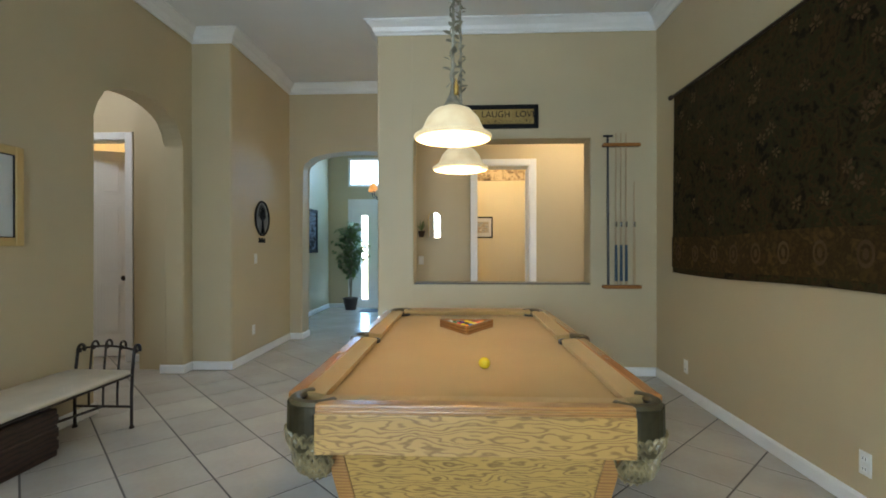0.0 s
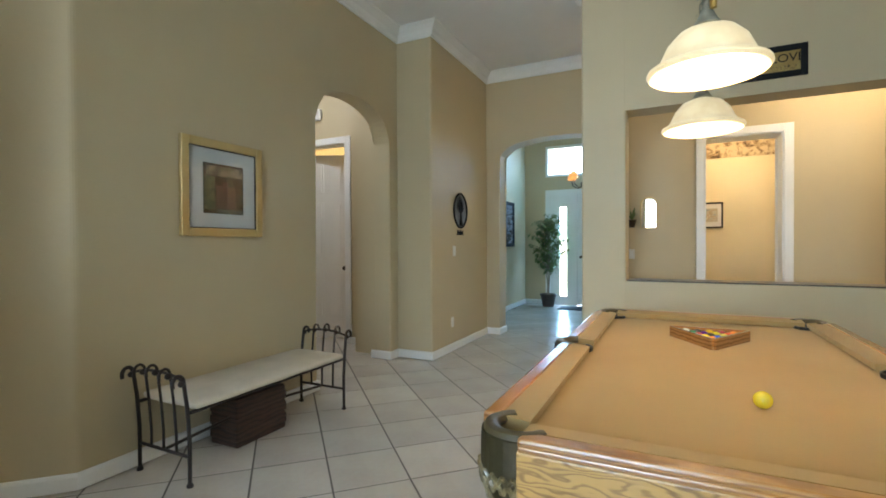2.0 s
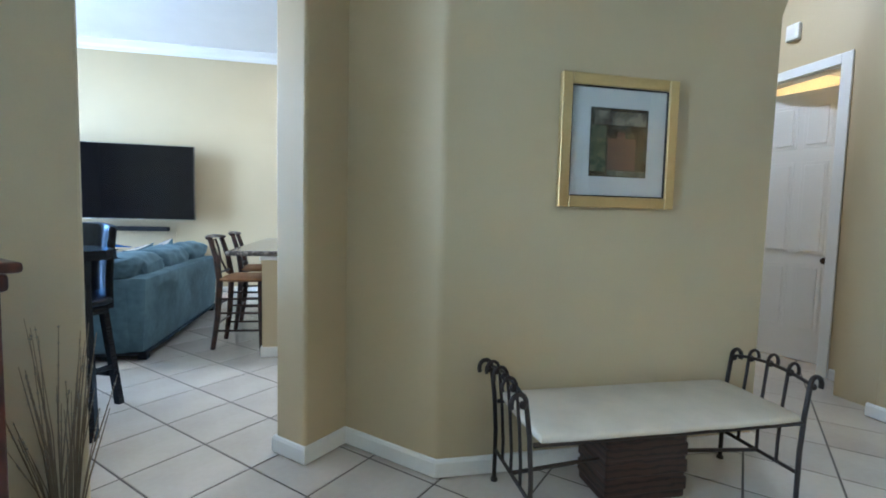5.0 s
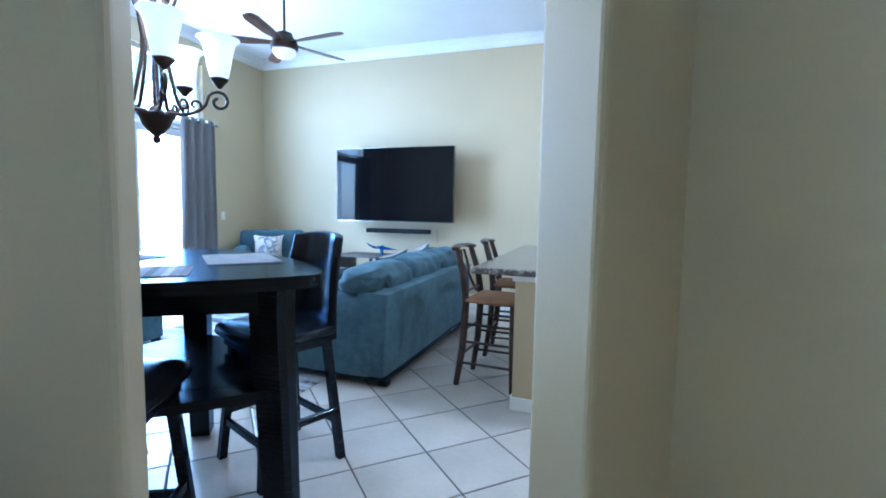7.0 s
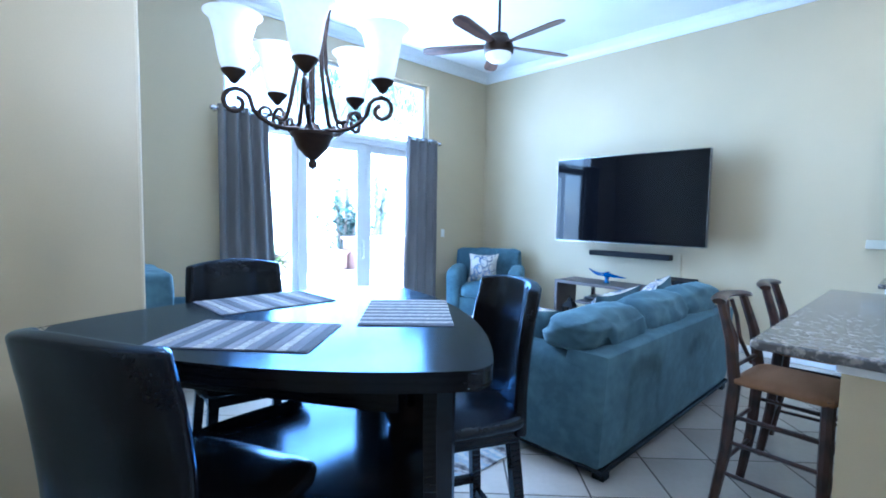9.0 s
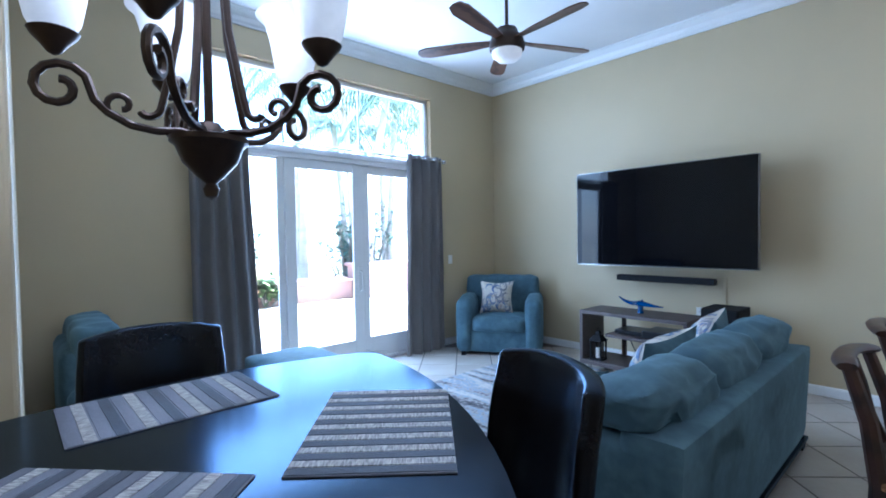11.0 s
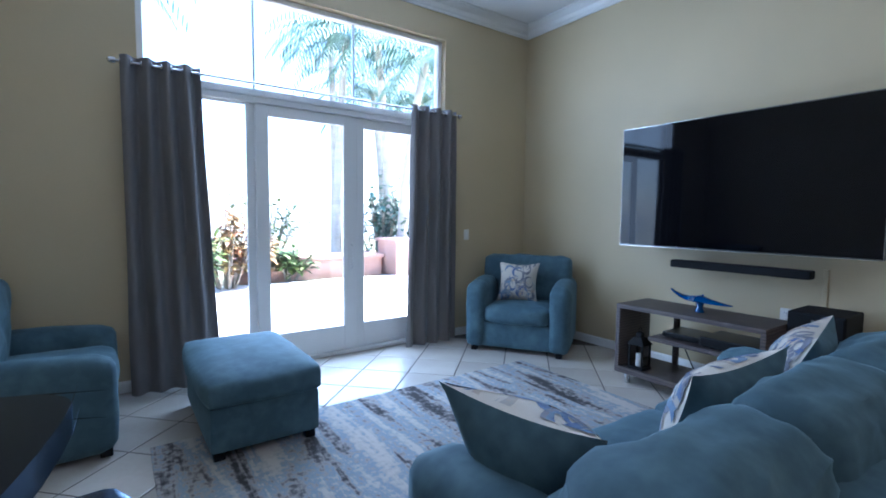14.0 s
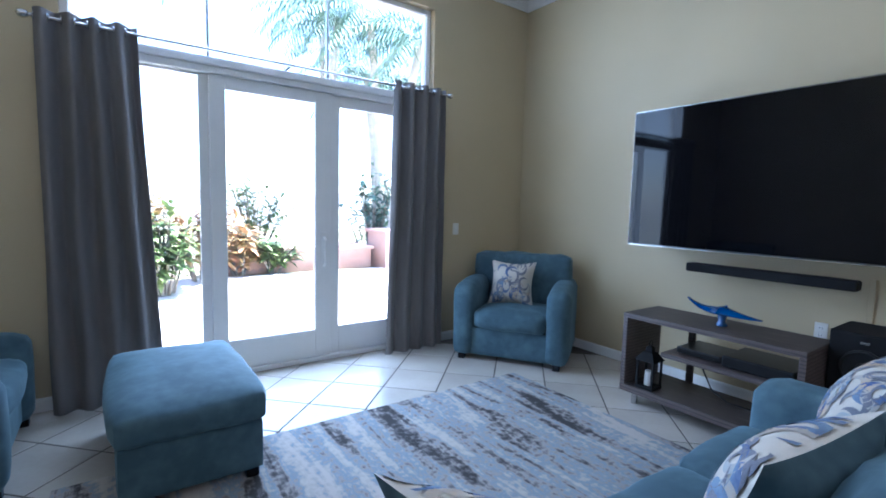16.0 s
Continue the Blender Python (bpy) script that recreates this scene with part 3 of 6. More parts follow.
def casing(name, x0, x1, top, y, label, depth=0.12, face=-1):
    """White casing round a doorway in a wall that faces -y, with its jamb lining."""
    bm = bmesh.new()
    w = 0.085
    for a, b in ((x0 - w, x0), (x1, x1 + w)):
        box(a, b, y - 0.018, y - 0.001, 0.006, top + w, 0.004, 1, bm)
    box(x0, x1, y - 0.018, y - 0.001, top, top + w, 0.004, 1, bm)
    box(x0 - 0.001, x0 + 0.014, y - 0.001, y + depth, 0.006, top, 0, 1, bm)
    box(x1 - 0.014, x1 + 0.001, y - 0.001, y + depth, 0.006, top, 0, 1, bm)
    box(x0 + 0.014, x1 - 0.014, y - 0.001, y + depth, top - 0.014, top + 0.001, 0, 1, bm)
    return setting(name, bm, WHITE, label, "door casing")


casing("trim", -4.78, -3.97, 2.53, 5.10, "white painted door casing in the small hall")
casing("trim", 0.055, 0.795, 2.44, 6.45, "white painted door casing in the hall", 0.28)
panel_door("door_2", pose(-4.76, 5.19, 0.01, 0, 0, 20), 0.66, 2.44, "white six-panel bedroom door standing ajar", 0.60)
panel_door("door_3", pose(0.775, 6.70, 0.01, 0, 0, 60), 0.72, 2.40, "white six-panel door standing open", 0.66, STEEL)
setting("trim", wall_boxes([(-5.29, -3.61, 7.58, 7.598, 2.62, 2.94)]), stripes("border_paper", [(0.25, 0.09, 0.04), (0.5, 0.3, 0.15), (0.65, 0.52, 0.3), (0.3, 0.16, 0.08)], 9, (1, 1, 1), 1.0, 0.8, 0.2), "floral wallpaper border strip", "wallpaper border")
setting("trim", wall_boxes([(-0.61, 1.49, 8.33, 8.348, 2.50, 2.72)]), stripes("border_leaf", [(0.10, 0.07, 0.04), (0.35, 0.24, 0.13), (0.62, 0.48, 0.28), (0.62, 0.48, 0.28)], 8, (1, 1, 1), 1.0, 0.8, 0.2), "leaf patterned wallpaper border strip", "wallpaper border")

# front door with side light and transom
fd = thing("door_4", pose(0, 9.97, 0), "white panelled front door beside a glass side panel", "front door", kind="structure")
part("door_frame", wall_boxes([(-2.62, -2.52, -0.03, 0.08, 0, 2.35), (-2.08, -1.98, -0.03, 0.08, 0, 2.25), (-0.95, -0.85, -0.03, 0.08, 0, 2.25), (-2.52, -0.85, -0.03, 0.08, 2.25, 2.35), (-2.52, -2.33, -0.02, 0.05, 0, 2.25), (-2.19, -2.08, -0.02, 0.05, 0, 2.25), (-2.33, -2.19, -0.02, 0.05, 0, 0.18), (-2.33, -2.19, -0.02, 0.05, 2.0, 2.25)]), WHITE, fd)
no_shadow(part("pane", box(-2.33, -2.19, 0.01, 0.018, 0.18, 2.0), PANE, fd))
lf = part("door_leaf", box(-1.98, -0.95, 0.0, 0.045, 0.01, 2.25, 0.003, 1), WHITE, fd)
for a, b in ((0.2, 0.8), (0.95, 1.25), (1.4, 2.1)):
    for c, d in ((-1.86, -1.52), (-1.41, -1.07)):
        part("panel", box(c, d, -0.012, 0.001, a, b, 0.01, 2), WHITE, lf)
part("door_knob", lathe([(0.03, 0), (0.012, 0.01), (0.012, 0.04), (0.03, 0.05), (0.02, 0.07), (0, 0.07)], 14, Matrix.Translation((-1.91, 0, 0.98)) @ pose(0, 0, 0, 90)), BRONZE, fd, smooth=True)
tw = thing("window_2", pose(0, 9.99, 0), "white framed transom window above the front door", "window", kind="structure")
part("window_frame", frame_bars(-2.62, -0.72, 2.62, 3.25, 0.05, -0.03, 0.06), WHITE, tw)
no_shadow(part("pane", box(-2.57, -0.77, 0.01, 0.016, 2.67, 3.20), PANE, tw))
dw = thing("window_3", pose(0, -2.8, 0), "white framed dining room window", "window", kind="structure")
part("window_frame", frame_bars(-1.75, -0.05, 0.6, 2.6, 0.05, -0.03, 0.06), WHITE, dw)
no_shadow(part("pane", box(-1.70, -0.10, -0.006, 0.0, 0.65, 2.55), PANE, dw))

# ---- garden beyond the patio doors ----
PAVE = make("patio_paving", (0.62, 0.58, 0.52), 0.8, other=(0.52, 0.48, 0.43), big=1.5, fine=25, bump=0.3)
TERRA = make("terracotta", (0.45, 0.28, 0.22), 0.8, other=(0.38, 0.22, 0.165), fine=30, bump=0.3)
LAWN = make("ground_soil", (0.16, 0.17, 0.08), 0.95, other=(0.24, 0.20, 0.13), big=0.4, fine=9, bump=0.6, deep=0.03)
LEAF = make("leaf_green", (0.09, 0.16, 0.05), 0.5, other=(0.16, 0.20, 0.06), big=2, fine=12, bump=0.1)
LEAFY = make("leaf_croton", (0.40, 0.31, 0.12), 0.5, other=(0.40, 0.19, 0.10), big=3, fine=10, bump=0.1)
LEAFB = make("leaf_palm", (0.09, 0.17, 0.12), 0.45, other=(0.13, 0.22, 0.16), big=2, fine=12, bump=0.1)
PALE = make("palm_trunk", (0.52, 0.47, 0.40), 0.85, other=(0.40, 0.35, 0.29), fine=14, bump=0.6, deep=0.02, stretch=(1, 1, 3))
BARK = make("palm_bark", (0.30, 0.26, 0.21), 0.9, other=(0.2, 0.17, 0.13), fine=14, bump=0.6, deep=0.02, stretch=(1, 1, 3))
setting("ground", wall_boxes([(-150, 150, -160, -4.44, -0.4, -0.06), (-150, 150, -4.44, 120, -0.5, -0.2)]), LAWN, "garden soil and lawn beyond the patio", "ground")
setting("pavement", box(-12, -1, -9.6, -4.44, -0.06, -0.03), PAVE, "pale sunlit patio paving", "patio")
setting("backdrop", box(-40, 30, -26.2, -26, -0.06, 1.9), make("garden_wall", (0.8, 0.78, 0.72), 0.8, other=(0.74, 0.72, 0.66), bump=0.2), "pale rendered garden wall far off", "garden wall")


def blade(bm, root, way, length, width, droop, steps=4):
    """One long leaf, folded along its middle."""
    way = Vector(way).normalized()
    side = way.cross(Vector((0, 0, 1)))
    side = side.normalized() if side.length > 0.01 else Vector((1, 0, 0))
    p, last = Vector(root), None
    for k in range(steps + 1):
        f = k / steps
        w = width * (0.25 + 1.5 * f if f < 0.5 else 2 * (1 - f)) * 0.5
        mid = bm.verts.new(p + Vector((0, 0, -0.15 * w)))
        a, c = bm.verts.new(p - side * w), bm.verts.new(p + side * w)
        if last:
            bm.faces.new((last[0], last[1], mid, a))
            bm.faces.new((last[1], last[2], c, mid))
        last = (a, mid, c)
        way = (way + Vector((0, 0, -droop / steps))).normalized()
        p = p + way * (length / steps)


def bush(name, at, height, spread, count, material, label, long_leaf=0.28, wide=0.07, rng=random.Random(1)):
    th = thing(name, pose(*at), label, "shrub")
    sb, lb = bmesh.new(), bmesh.new()
    for _ in range(max(5, count // 22)):
        a, r = rng.uniform(0, 6.28), rng.uniform(0.1, 1) * spread
        tip = Vector((r * math.cos(a), r * math.sin(a), height * rng.uniform(0.55, 1.0)))
        base = Vector((0.25 * tip.x, 0.25 * tip.y, 0))
        midp = base.lerp(tip, 0.5) + Vector((0, 0, 0.1 * height))
        tube([base, midp, tip], [0.022, 0.016, 0.008], 5, sb)
        for k in range(22):
            f = rng.uniform(0.25, 1.05)
            q = base.lerp(midp, f * 2) if f < 0.5 else midp.lerp(tip, f * 2 - 1)
            ang = rng.uniform(0, 6.28)
            blade(lb, q, (math.cos(ang), math.sin(ang), rng.uniform(0.1, 1.0)), long_leaf * rng.uniform(0.6, 1.3), wide * rng.uniform(0.7, 1.3), rng.uniform(0.4, 1.4), 3)
    part("stem", sb, BARK, th)
    part("foliage", lb, material, th)
    return th


def palm(at, height, lean, fronds, label, rng=random.Random(4)):
    th = thing("palm_tree", pose(*at), label, "palm tree")
    pts = [Vector((lean[0] * f * f, lean[1] * f * f, height * f)) for f in (0, 0.2, 0.4, 0.6, 0.8, 1.0)]
    part("trunk", tube(pts, [0.15, 0.12, 0.11, 0.10, 0.10, 0.09], 10), PALE, th, smooth=True)
    lb = bmesh.new()
    for k in range(fronds):
        a = 2 * math.pi * k / fronds + rng.uniform(-0.2, 0.2)
        up = rng.uniform(-0.25, 1.0)
        way = Vector((math.cos(a), math.sin(a), up)).normalized()
        p = pts[-1].copy()
        length, n = rng.uniform(1.7, 2.5), 16
        for s in range(n):
            nxt = p + way * (length / n)
            side = way.cross(Vector((0, 0, 1))).normalized()
            ll = 0.55 * (1 - abs(s / n - 0.4))
            for sg in (-1, 1):
                blade(lb, p, side * sg + way * 0.6 + Vector((0, 0, -0.15)), ll, 0.05, 0.8, 3)
            blade(lb, p, way, length / n * 1.1, 0.035, 0.05, 1)
            p = nxt
            way = (way + Vector((0, 0, -0.105))).normalized()
    part("crown", lb, LEAFB, th)
    return th


rg = random.Random(7)
for x, y, h, s, mat_, lab in ((-5.35, -8.3, 1.35, 0.75, LEAF, "broad-leaved green shrub in the planting bed"), (-4.7, -8.6, 1.7, 0.9, LEAFY, "yellow and red croton shrub in the planting bed"), (-6.0, -9.3, 1.5, 0.6, LEAFY, "yellow and red croton shrub in the planting bed"), (-3.8, -8.2, 1.3, 0.9, LEAF, "broad-leaved green shrub in the planting bed"), (-7.3, -9.9, 0.75, 0.6, LEAF, "low green shrub beside the brick planter"), (-6.7, -9.8, 1.0, 0.5, LEAFY, "low croton shrub at the patio edge"), (-10.2, -11.2, 2.2, 1.1, LEAFB, "dense green shrub beside the palms"), (-2.6, -11.0, 2.4, 1.1, LEAF, "tall green shrub by the garden wall"), (-12.0, -13.0, 3.2, 1.6, LEAFB, "tall green shrub by the garden wall"), (-8.2, -15.0, 2.2, 1.4, LEAF, "tall green shrub by the garden wall")):
    bush("shrub", (x, y, -0.06), h, s, 520, mat_, lab, 0.30, 0.12, rg)
for x, y, h, ln in ((-10.6, -11.6, 5.9, (0.5, 0.3)), (-12.6, -12.6, 6.8, (-0.4, 0.2)), (-11.4, -13.4, 5.3, (0.3, -0.2)), (-4.0, -10.4, 6.0, (0.0, 0.2)), (-10.3, -10.4, 5.3, (-0.6, 0.2)), (-9.4, -12.4, 6.2, (-0.3, 0.0)), (-14.5, -11.0, 6.2, (0.4, 0.0)), (-10.0, -14.0, 7.2, (0.2, 0.2)), (-13.4, -14.0, 5.4, (0.3, 0.1)), (-4.4, -13.2, 7.6, (0.4, 0.0))):
    palm((x, y, -0.06), h, ln, 26, "tall palm tree with arching green fronds", rg)
pl = thing("brick_planter", pose(-7.6, -10.2, -0.06), "low terracotta block planter wall beside the patio", "planter")
part("wall", box(-1.9, 1.3, -0.5, 0.3, 0, 0.42, 0.02), TERRA, pl)
part("coping", box(-1.95, 1.35, -0.55, 0.35, 0.42, 0.50, 0.015), TERRA, pl)
p3 = thing("brick_planter", pose(-10.6, -9.7, -0.06), "tall terracotta block planter under the palm", "planter")
part("wall", box(-1.4, 1.0, -0.6, 0.3, 0, 0.78, 0.02), TERRA, p3)
part("coping", box(-1.45, 1.05, -0.65, 0.35, 0.78, 0.86, 0.015), TERRA, p3)

# ---- dining room: pool table and what lies on it ----
POCKET = make("pocket_leather", (0.045, 0.032, 0.012), 0.42, other=(0.10, 0.075, 0.03), fine=40, bump=0.5)
FRINGE = make("pocket_fringe", (0.085, 0.06, 0.022), 0.5, other=(0.27, 0.20, 0.09), big=22, fine=40, bump=0.6, coat=0.25)
PX, PY, PW, PL, PH = -0.108, 2.595, 1.275, 2.37, 0.80
pool = thing("pool_table", pose(PX, PY, 0), "oak pool table with tan felt and leather pockets", "pool table")
hw, hl = PW / 2, PL / 2
# playing bed, with cushions and rails broken by the pockets
part("bed", box(-hw + 0.10, hw - 0.10, -hl + 0.10, hl - 0.10, 0.71, 0.755), FELT, pool, "tan felt playing bed")


def rail_profile(length, low=0.705):
    """Rail along x; the felted cushion lies on its -y side."""
    r = bmesh.new()
    box(-length / 2, length / 2, 0.022, 0.075, low, PH, 0.008, 2, r)
    c = prism([(0.022, 0), (0.022, 0.046), (-0.055, 0.038), (-0.05, 0.01)], -length / 2, length / 2)
    bmesh.ops.transform(c, matrix=Matrix(((0, 0, 1, 0), (1, 0, 0, 0), (0, 1, 0, 0.752), (0, 0, 0, 1))), verts=c.verts)
    return r, c


side_len = hl - 0.20
for sx in (-1, 1):
    for sy in (-1, 1):
        r, c = rail_profile(side_len)
        m = Matrix.Translation((sx * (hw - 0.075), sy * (side_len / 2 + 0.065), 0)) @ pose(0, 0, 0, 0, 0, -90 * sx)
        for b in (r, c):
            bmesh.ops.transform(b, matrix=m, verts=b.verts)
        rl = part("rail", r, OAKRAIL, pool, "polished oak side rail")
        part("cushion", c, FELT, rl, "tan felt cushion")
for sy in (-1, 1):
    r, c = rail_profile(PW - 0.27, 0.772)
    m = Matrix.Translation((0, sy * (hl - 0.075), 0)) @ pose(0, 0, 0, 0, 0, 0 if sy > 0 else 180)
    for b in (r, c):
        bmesh.ops.transform(b, matrix=m, verts=b.verts)
    rl = part("rail", r, OAKTRIM, pool, "polished oak end rail")
    part("cushion", c, FELT, rl, "tan felt cushion")
for sy in (-1, 1):
    part("apron", box(-hw + 0.135, hw - 0.135, sy * (hl - 0.012) - 0.016, sy * (hl - 0.012) + 0.016, 0.640, 0.770, 0.004), OAKEND, pool, "oak end apron with cathedral grain")
    part("apron_molding", box(-hw + 0.14, hw - 0.14, sy * (hl - 0.008) - 0.018, sy * (hl - 0.008) + 0.018, 0.771, 0.786, 0.005), OAKTRIM, pool)
for sx in (-1, 1):
    part("apron", box(sx * (hw - 0.02) - 0.016, sx * (hw - 0.02) + 0.016, -hl + 0.15, hl - 0.15, 0.655, 0.772, 0.004), OAKRAIL, pool, "oak side apron")
# cabinet: sloping panels between corner posts
cab = bmesh.new()
t0, t1, b0, b1 = hw - 0.145, hl - 0.085, hw - 0.20, hl - 0.16
vs = [cab.verts.new((sx * a, sy * b, z)) for z, a, b in ((0.68, t0, t1), (0.36, b0, b1)) for sx, sy in ((-1, -1), (1, -1), (1, 1), (-1, 1))]
for f in ((0, 1, 5, 4), (1, 2, 6, 5), (2, 3, 7, 6), (3, 0, 4, 7), (4, 5, 6, 7), (3, 2, 1, 0)):
    cab.faces.new([vs[i] for i in f])
part("cabinet", cab, OAK, pool, "oak cabinet with cathedral grain")
for sx in (-1, 1):
    for sy in (-1, 1):
        pb = bmesh.new()
        ring = []
        for z, a, b in ((0.66, t0, t1), (0.352, b0, b1)):
            x, y = sx * (a + 0.008), sy * (b + 0.008)
            ring.append([pb.verts.new((x, y, z)), pb.verts.new((x - sx * 0.055, y, z)), pb.verts.new((x - sx * 0.055, y - sy * 0.055, z)), pb.verts.new((x, y - sy * 0.055, z))])
        for k in range(4):
            pb.faces.new((ring[0][k], ring[0][(k + 1) % 4], ring[1][(k + 1) % 4], ring[1][k]))
        pb.faces.new(ring[0])
        pb.faces.new(ring[1])
        part("corner_post", pb, OAKTRIM, pool)
        lx, ly = sx * (b0 - 0.09), sy * (b1 - 0.11)
        lg = box(lx - 0.10, lx + 0.10, ly - 0.10, ly + 0.10, 0.315, 0.352, 0.006)
        box(lx - 0.085, lx + 0.085, ly - 0.085, ly + 0.085, 0.05, 0.315, 0.012, 2, lg)
        box(lx - 0.10, lx + 0.10, ly - 0.10, ly + 0.10, 0.0, 0.05, 0.01, 2, lg)
        part("leg", lg, OAKTRIM, pool)


def pocket(x, y, ax, ay, corner):
    """A leather pocket: iron mouth, collar, net basket, shield and fringe."""
    out = Vector((ax, ay, 0)).normalized()
    side = Vector((-out.y, out.x, 0))
    c = Vector((x, y, 0))
    span = 1.85 if corner else 1.5
    r = 0.075
    pts = [c + r * (math.cos(a) * out + math.sin(a) * side) + Vector((0, 0, 0.787)) for a in np.linspace(-span, span, 13)]
    pk = part("pocket", tube(pts, 0.021, 8, None, 0.8), POCKET, pool, "dark olive leather pocket collar", True)
    part("pocket_shelf", lathe([(0, 0.742), (0.072, 0.742), (0.074, 0.772), (0.066, 0.772)], 16, Matrix.Translation(c)), BLACK, pk)
    sh = bmesh.new()
    n = 15
    rows = []
    for k, a in enumerate(np.linspace(-span * 0.82, span * 0.82, n)):
        d = math.cos(a) * out + math.sin(a) * side
        lo = 0.685 - 0.045 * abs(math.sin(3 * a))
        rows.append((sh.verts.new(c + d * 0.100 + Vector((0, 0, 0.785))), sh.verts.new(c + d * 0.103 + Vector((0, 0, lo)))))
    for a, b in zip(rows, rows[1:]):
        sh.faces.new((a[0], b[0], b[1], a[1]))
    bmesh.ops.solidify(sh, geom=sh.faces[:], thickness=0.006)
    part("shield", sh, POCKET, pk, "olive leather pocket shield")
    fb = bmesh.new()
    for k, a in enumerate(np.linspace(-span * 0.75, span * 0.75, 12)):
        for way in (-0.26, 0.26):
            strand = []
            for j in range(5):
                ang = a + way * (j % 2) + 0.02 * math.sin(k * 5 + j)
                strand.append(c + (0.106 - 0.010 * j) * (math.cos(ang) * out + math.sin(ang) * side) + Vector((0, 0, 0.70 - 0.036 * j)))
            tube(strand, [0.006, 0.0105, 0.006, 0.0105, 0.005], 6, fb)
    for h in range(4):
        rr = 0.078 - 0.012 * h
        z = 0.66 - 0.04 * h
        tube([c + rr * (math.cos(a) * out + math.sin(a) * side) + Vector((0, 0, z)) for a in np.linspace(0, 6.283, 17)], 0.005, 5, fb)
    for k in range(10):
        a = 0.628 * k
        d, e = math.cos(a) * out + math.sin(a) * side, math.cos(a + 0.5) * out + math.sin(a + 0.5) * side
        tube([c + d * 0.08 + Vector((0, 0, 0.70)), c + e * 0.07 + Vector((0, 0, 0.61)), c + d * 0.03 + Vector((0, 0, 0.525))], 0.005, 5, fb)
    part("net", fb, FRINGE, pk, "knotted leather net and fringe")


for sx in (-1, 1):
    for sy in (-1, 1):
        pocket(sx * (hw - 0.115), sy * (hl - 0.105), sx, sy, True)
    pocket(sx * (hw - 0.06), 0, sx, 0, False)


def ball(x, y, color, name="billiard_ball", label="", z=0.756):
    m = make("ball_" + str(round(color[0], 2)) + str(round(color[1], 2)), color, 0.12, bump=0, other=color, coat=0.6)
    ob = part(name, lathe([(0.0262 * math.sin(math.pi * k / 12), -0.0262 * math.cos(math.pi * k / 12)) for k in range(13)], 20), m, None, "", True)
    ob.matrix_basis = pose(x, y, z + 0.0262)
    return tagged(ob, label, "billiard ball", "billiard balls")


ball(-0.045, 2.03, (0.75, 0.55, 0.02), label="glossy yellow billiard ball alone on tan felt")
cols = [(0.75, 0.22, 0.02), (0.75, 0.55, 0.02), (0.02, 0.06, 0.35), (0.5, 0.03, 0.02), (0.02, 0.02, 0.02), (0.7, 0.6, 0.1), (0.02, 0.2, 0.07), (0.10, 0.02, 0.2), (0.75, 0.55, 0.02), (0.6, 0.1, 0.03), (0.75, 0.7, 0.55), (0.02, 0.02, 0.02), (0.7, 0.45, 0.02), (0.3, 0.03, 0.03), (0.75, 0.25, 0.03)]
names = ["orange", "yellow", "blue", "red", "black", "pale yellow", "green", "purple", "yellow", "dark orange", "cream", "black", "amber", "maroon", "orange"]
k = 0
for row in range(5):
    for j in range(row + 1):
        ball(-0.115 + (j - row / 2) * 0.0528, 2.905 + row * 0.0458, cols[k], label="glossy " + names[k] + " billiard ball racked in the triangle")
        k += 1
tri = thing("ball_rack", pose(-0.115, 3.0, 0.756), "brown wooden triangle rack round the billiard balls", "ball rack")
cor = [Vector((0, -0.153, 0)), Vector((0.17, 0.142, 0)), Vector((-0.17, 0.142, 0))]
for i in range(3):
    a, b = cor[i], cor[(i + 1) % 3]
    d = (b - a).normalized()
    nrm = Vector((-d.y, d.x, 0))
    q = prism([(p.x, p.y) for p in (a, b, b - nrm * 0.014, a - nrm * 0.014)], 0.0, 0.052, 0.003)
    part("side", q, OAKRAIL, tri)

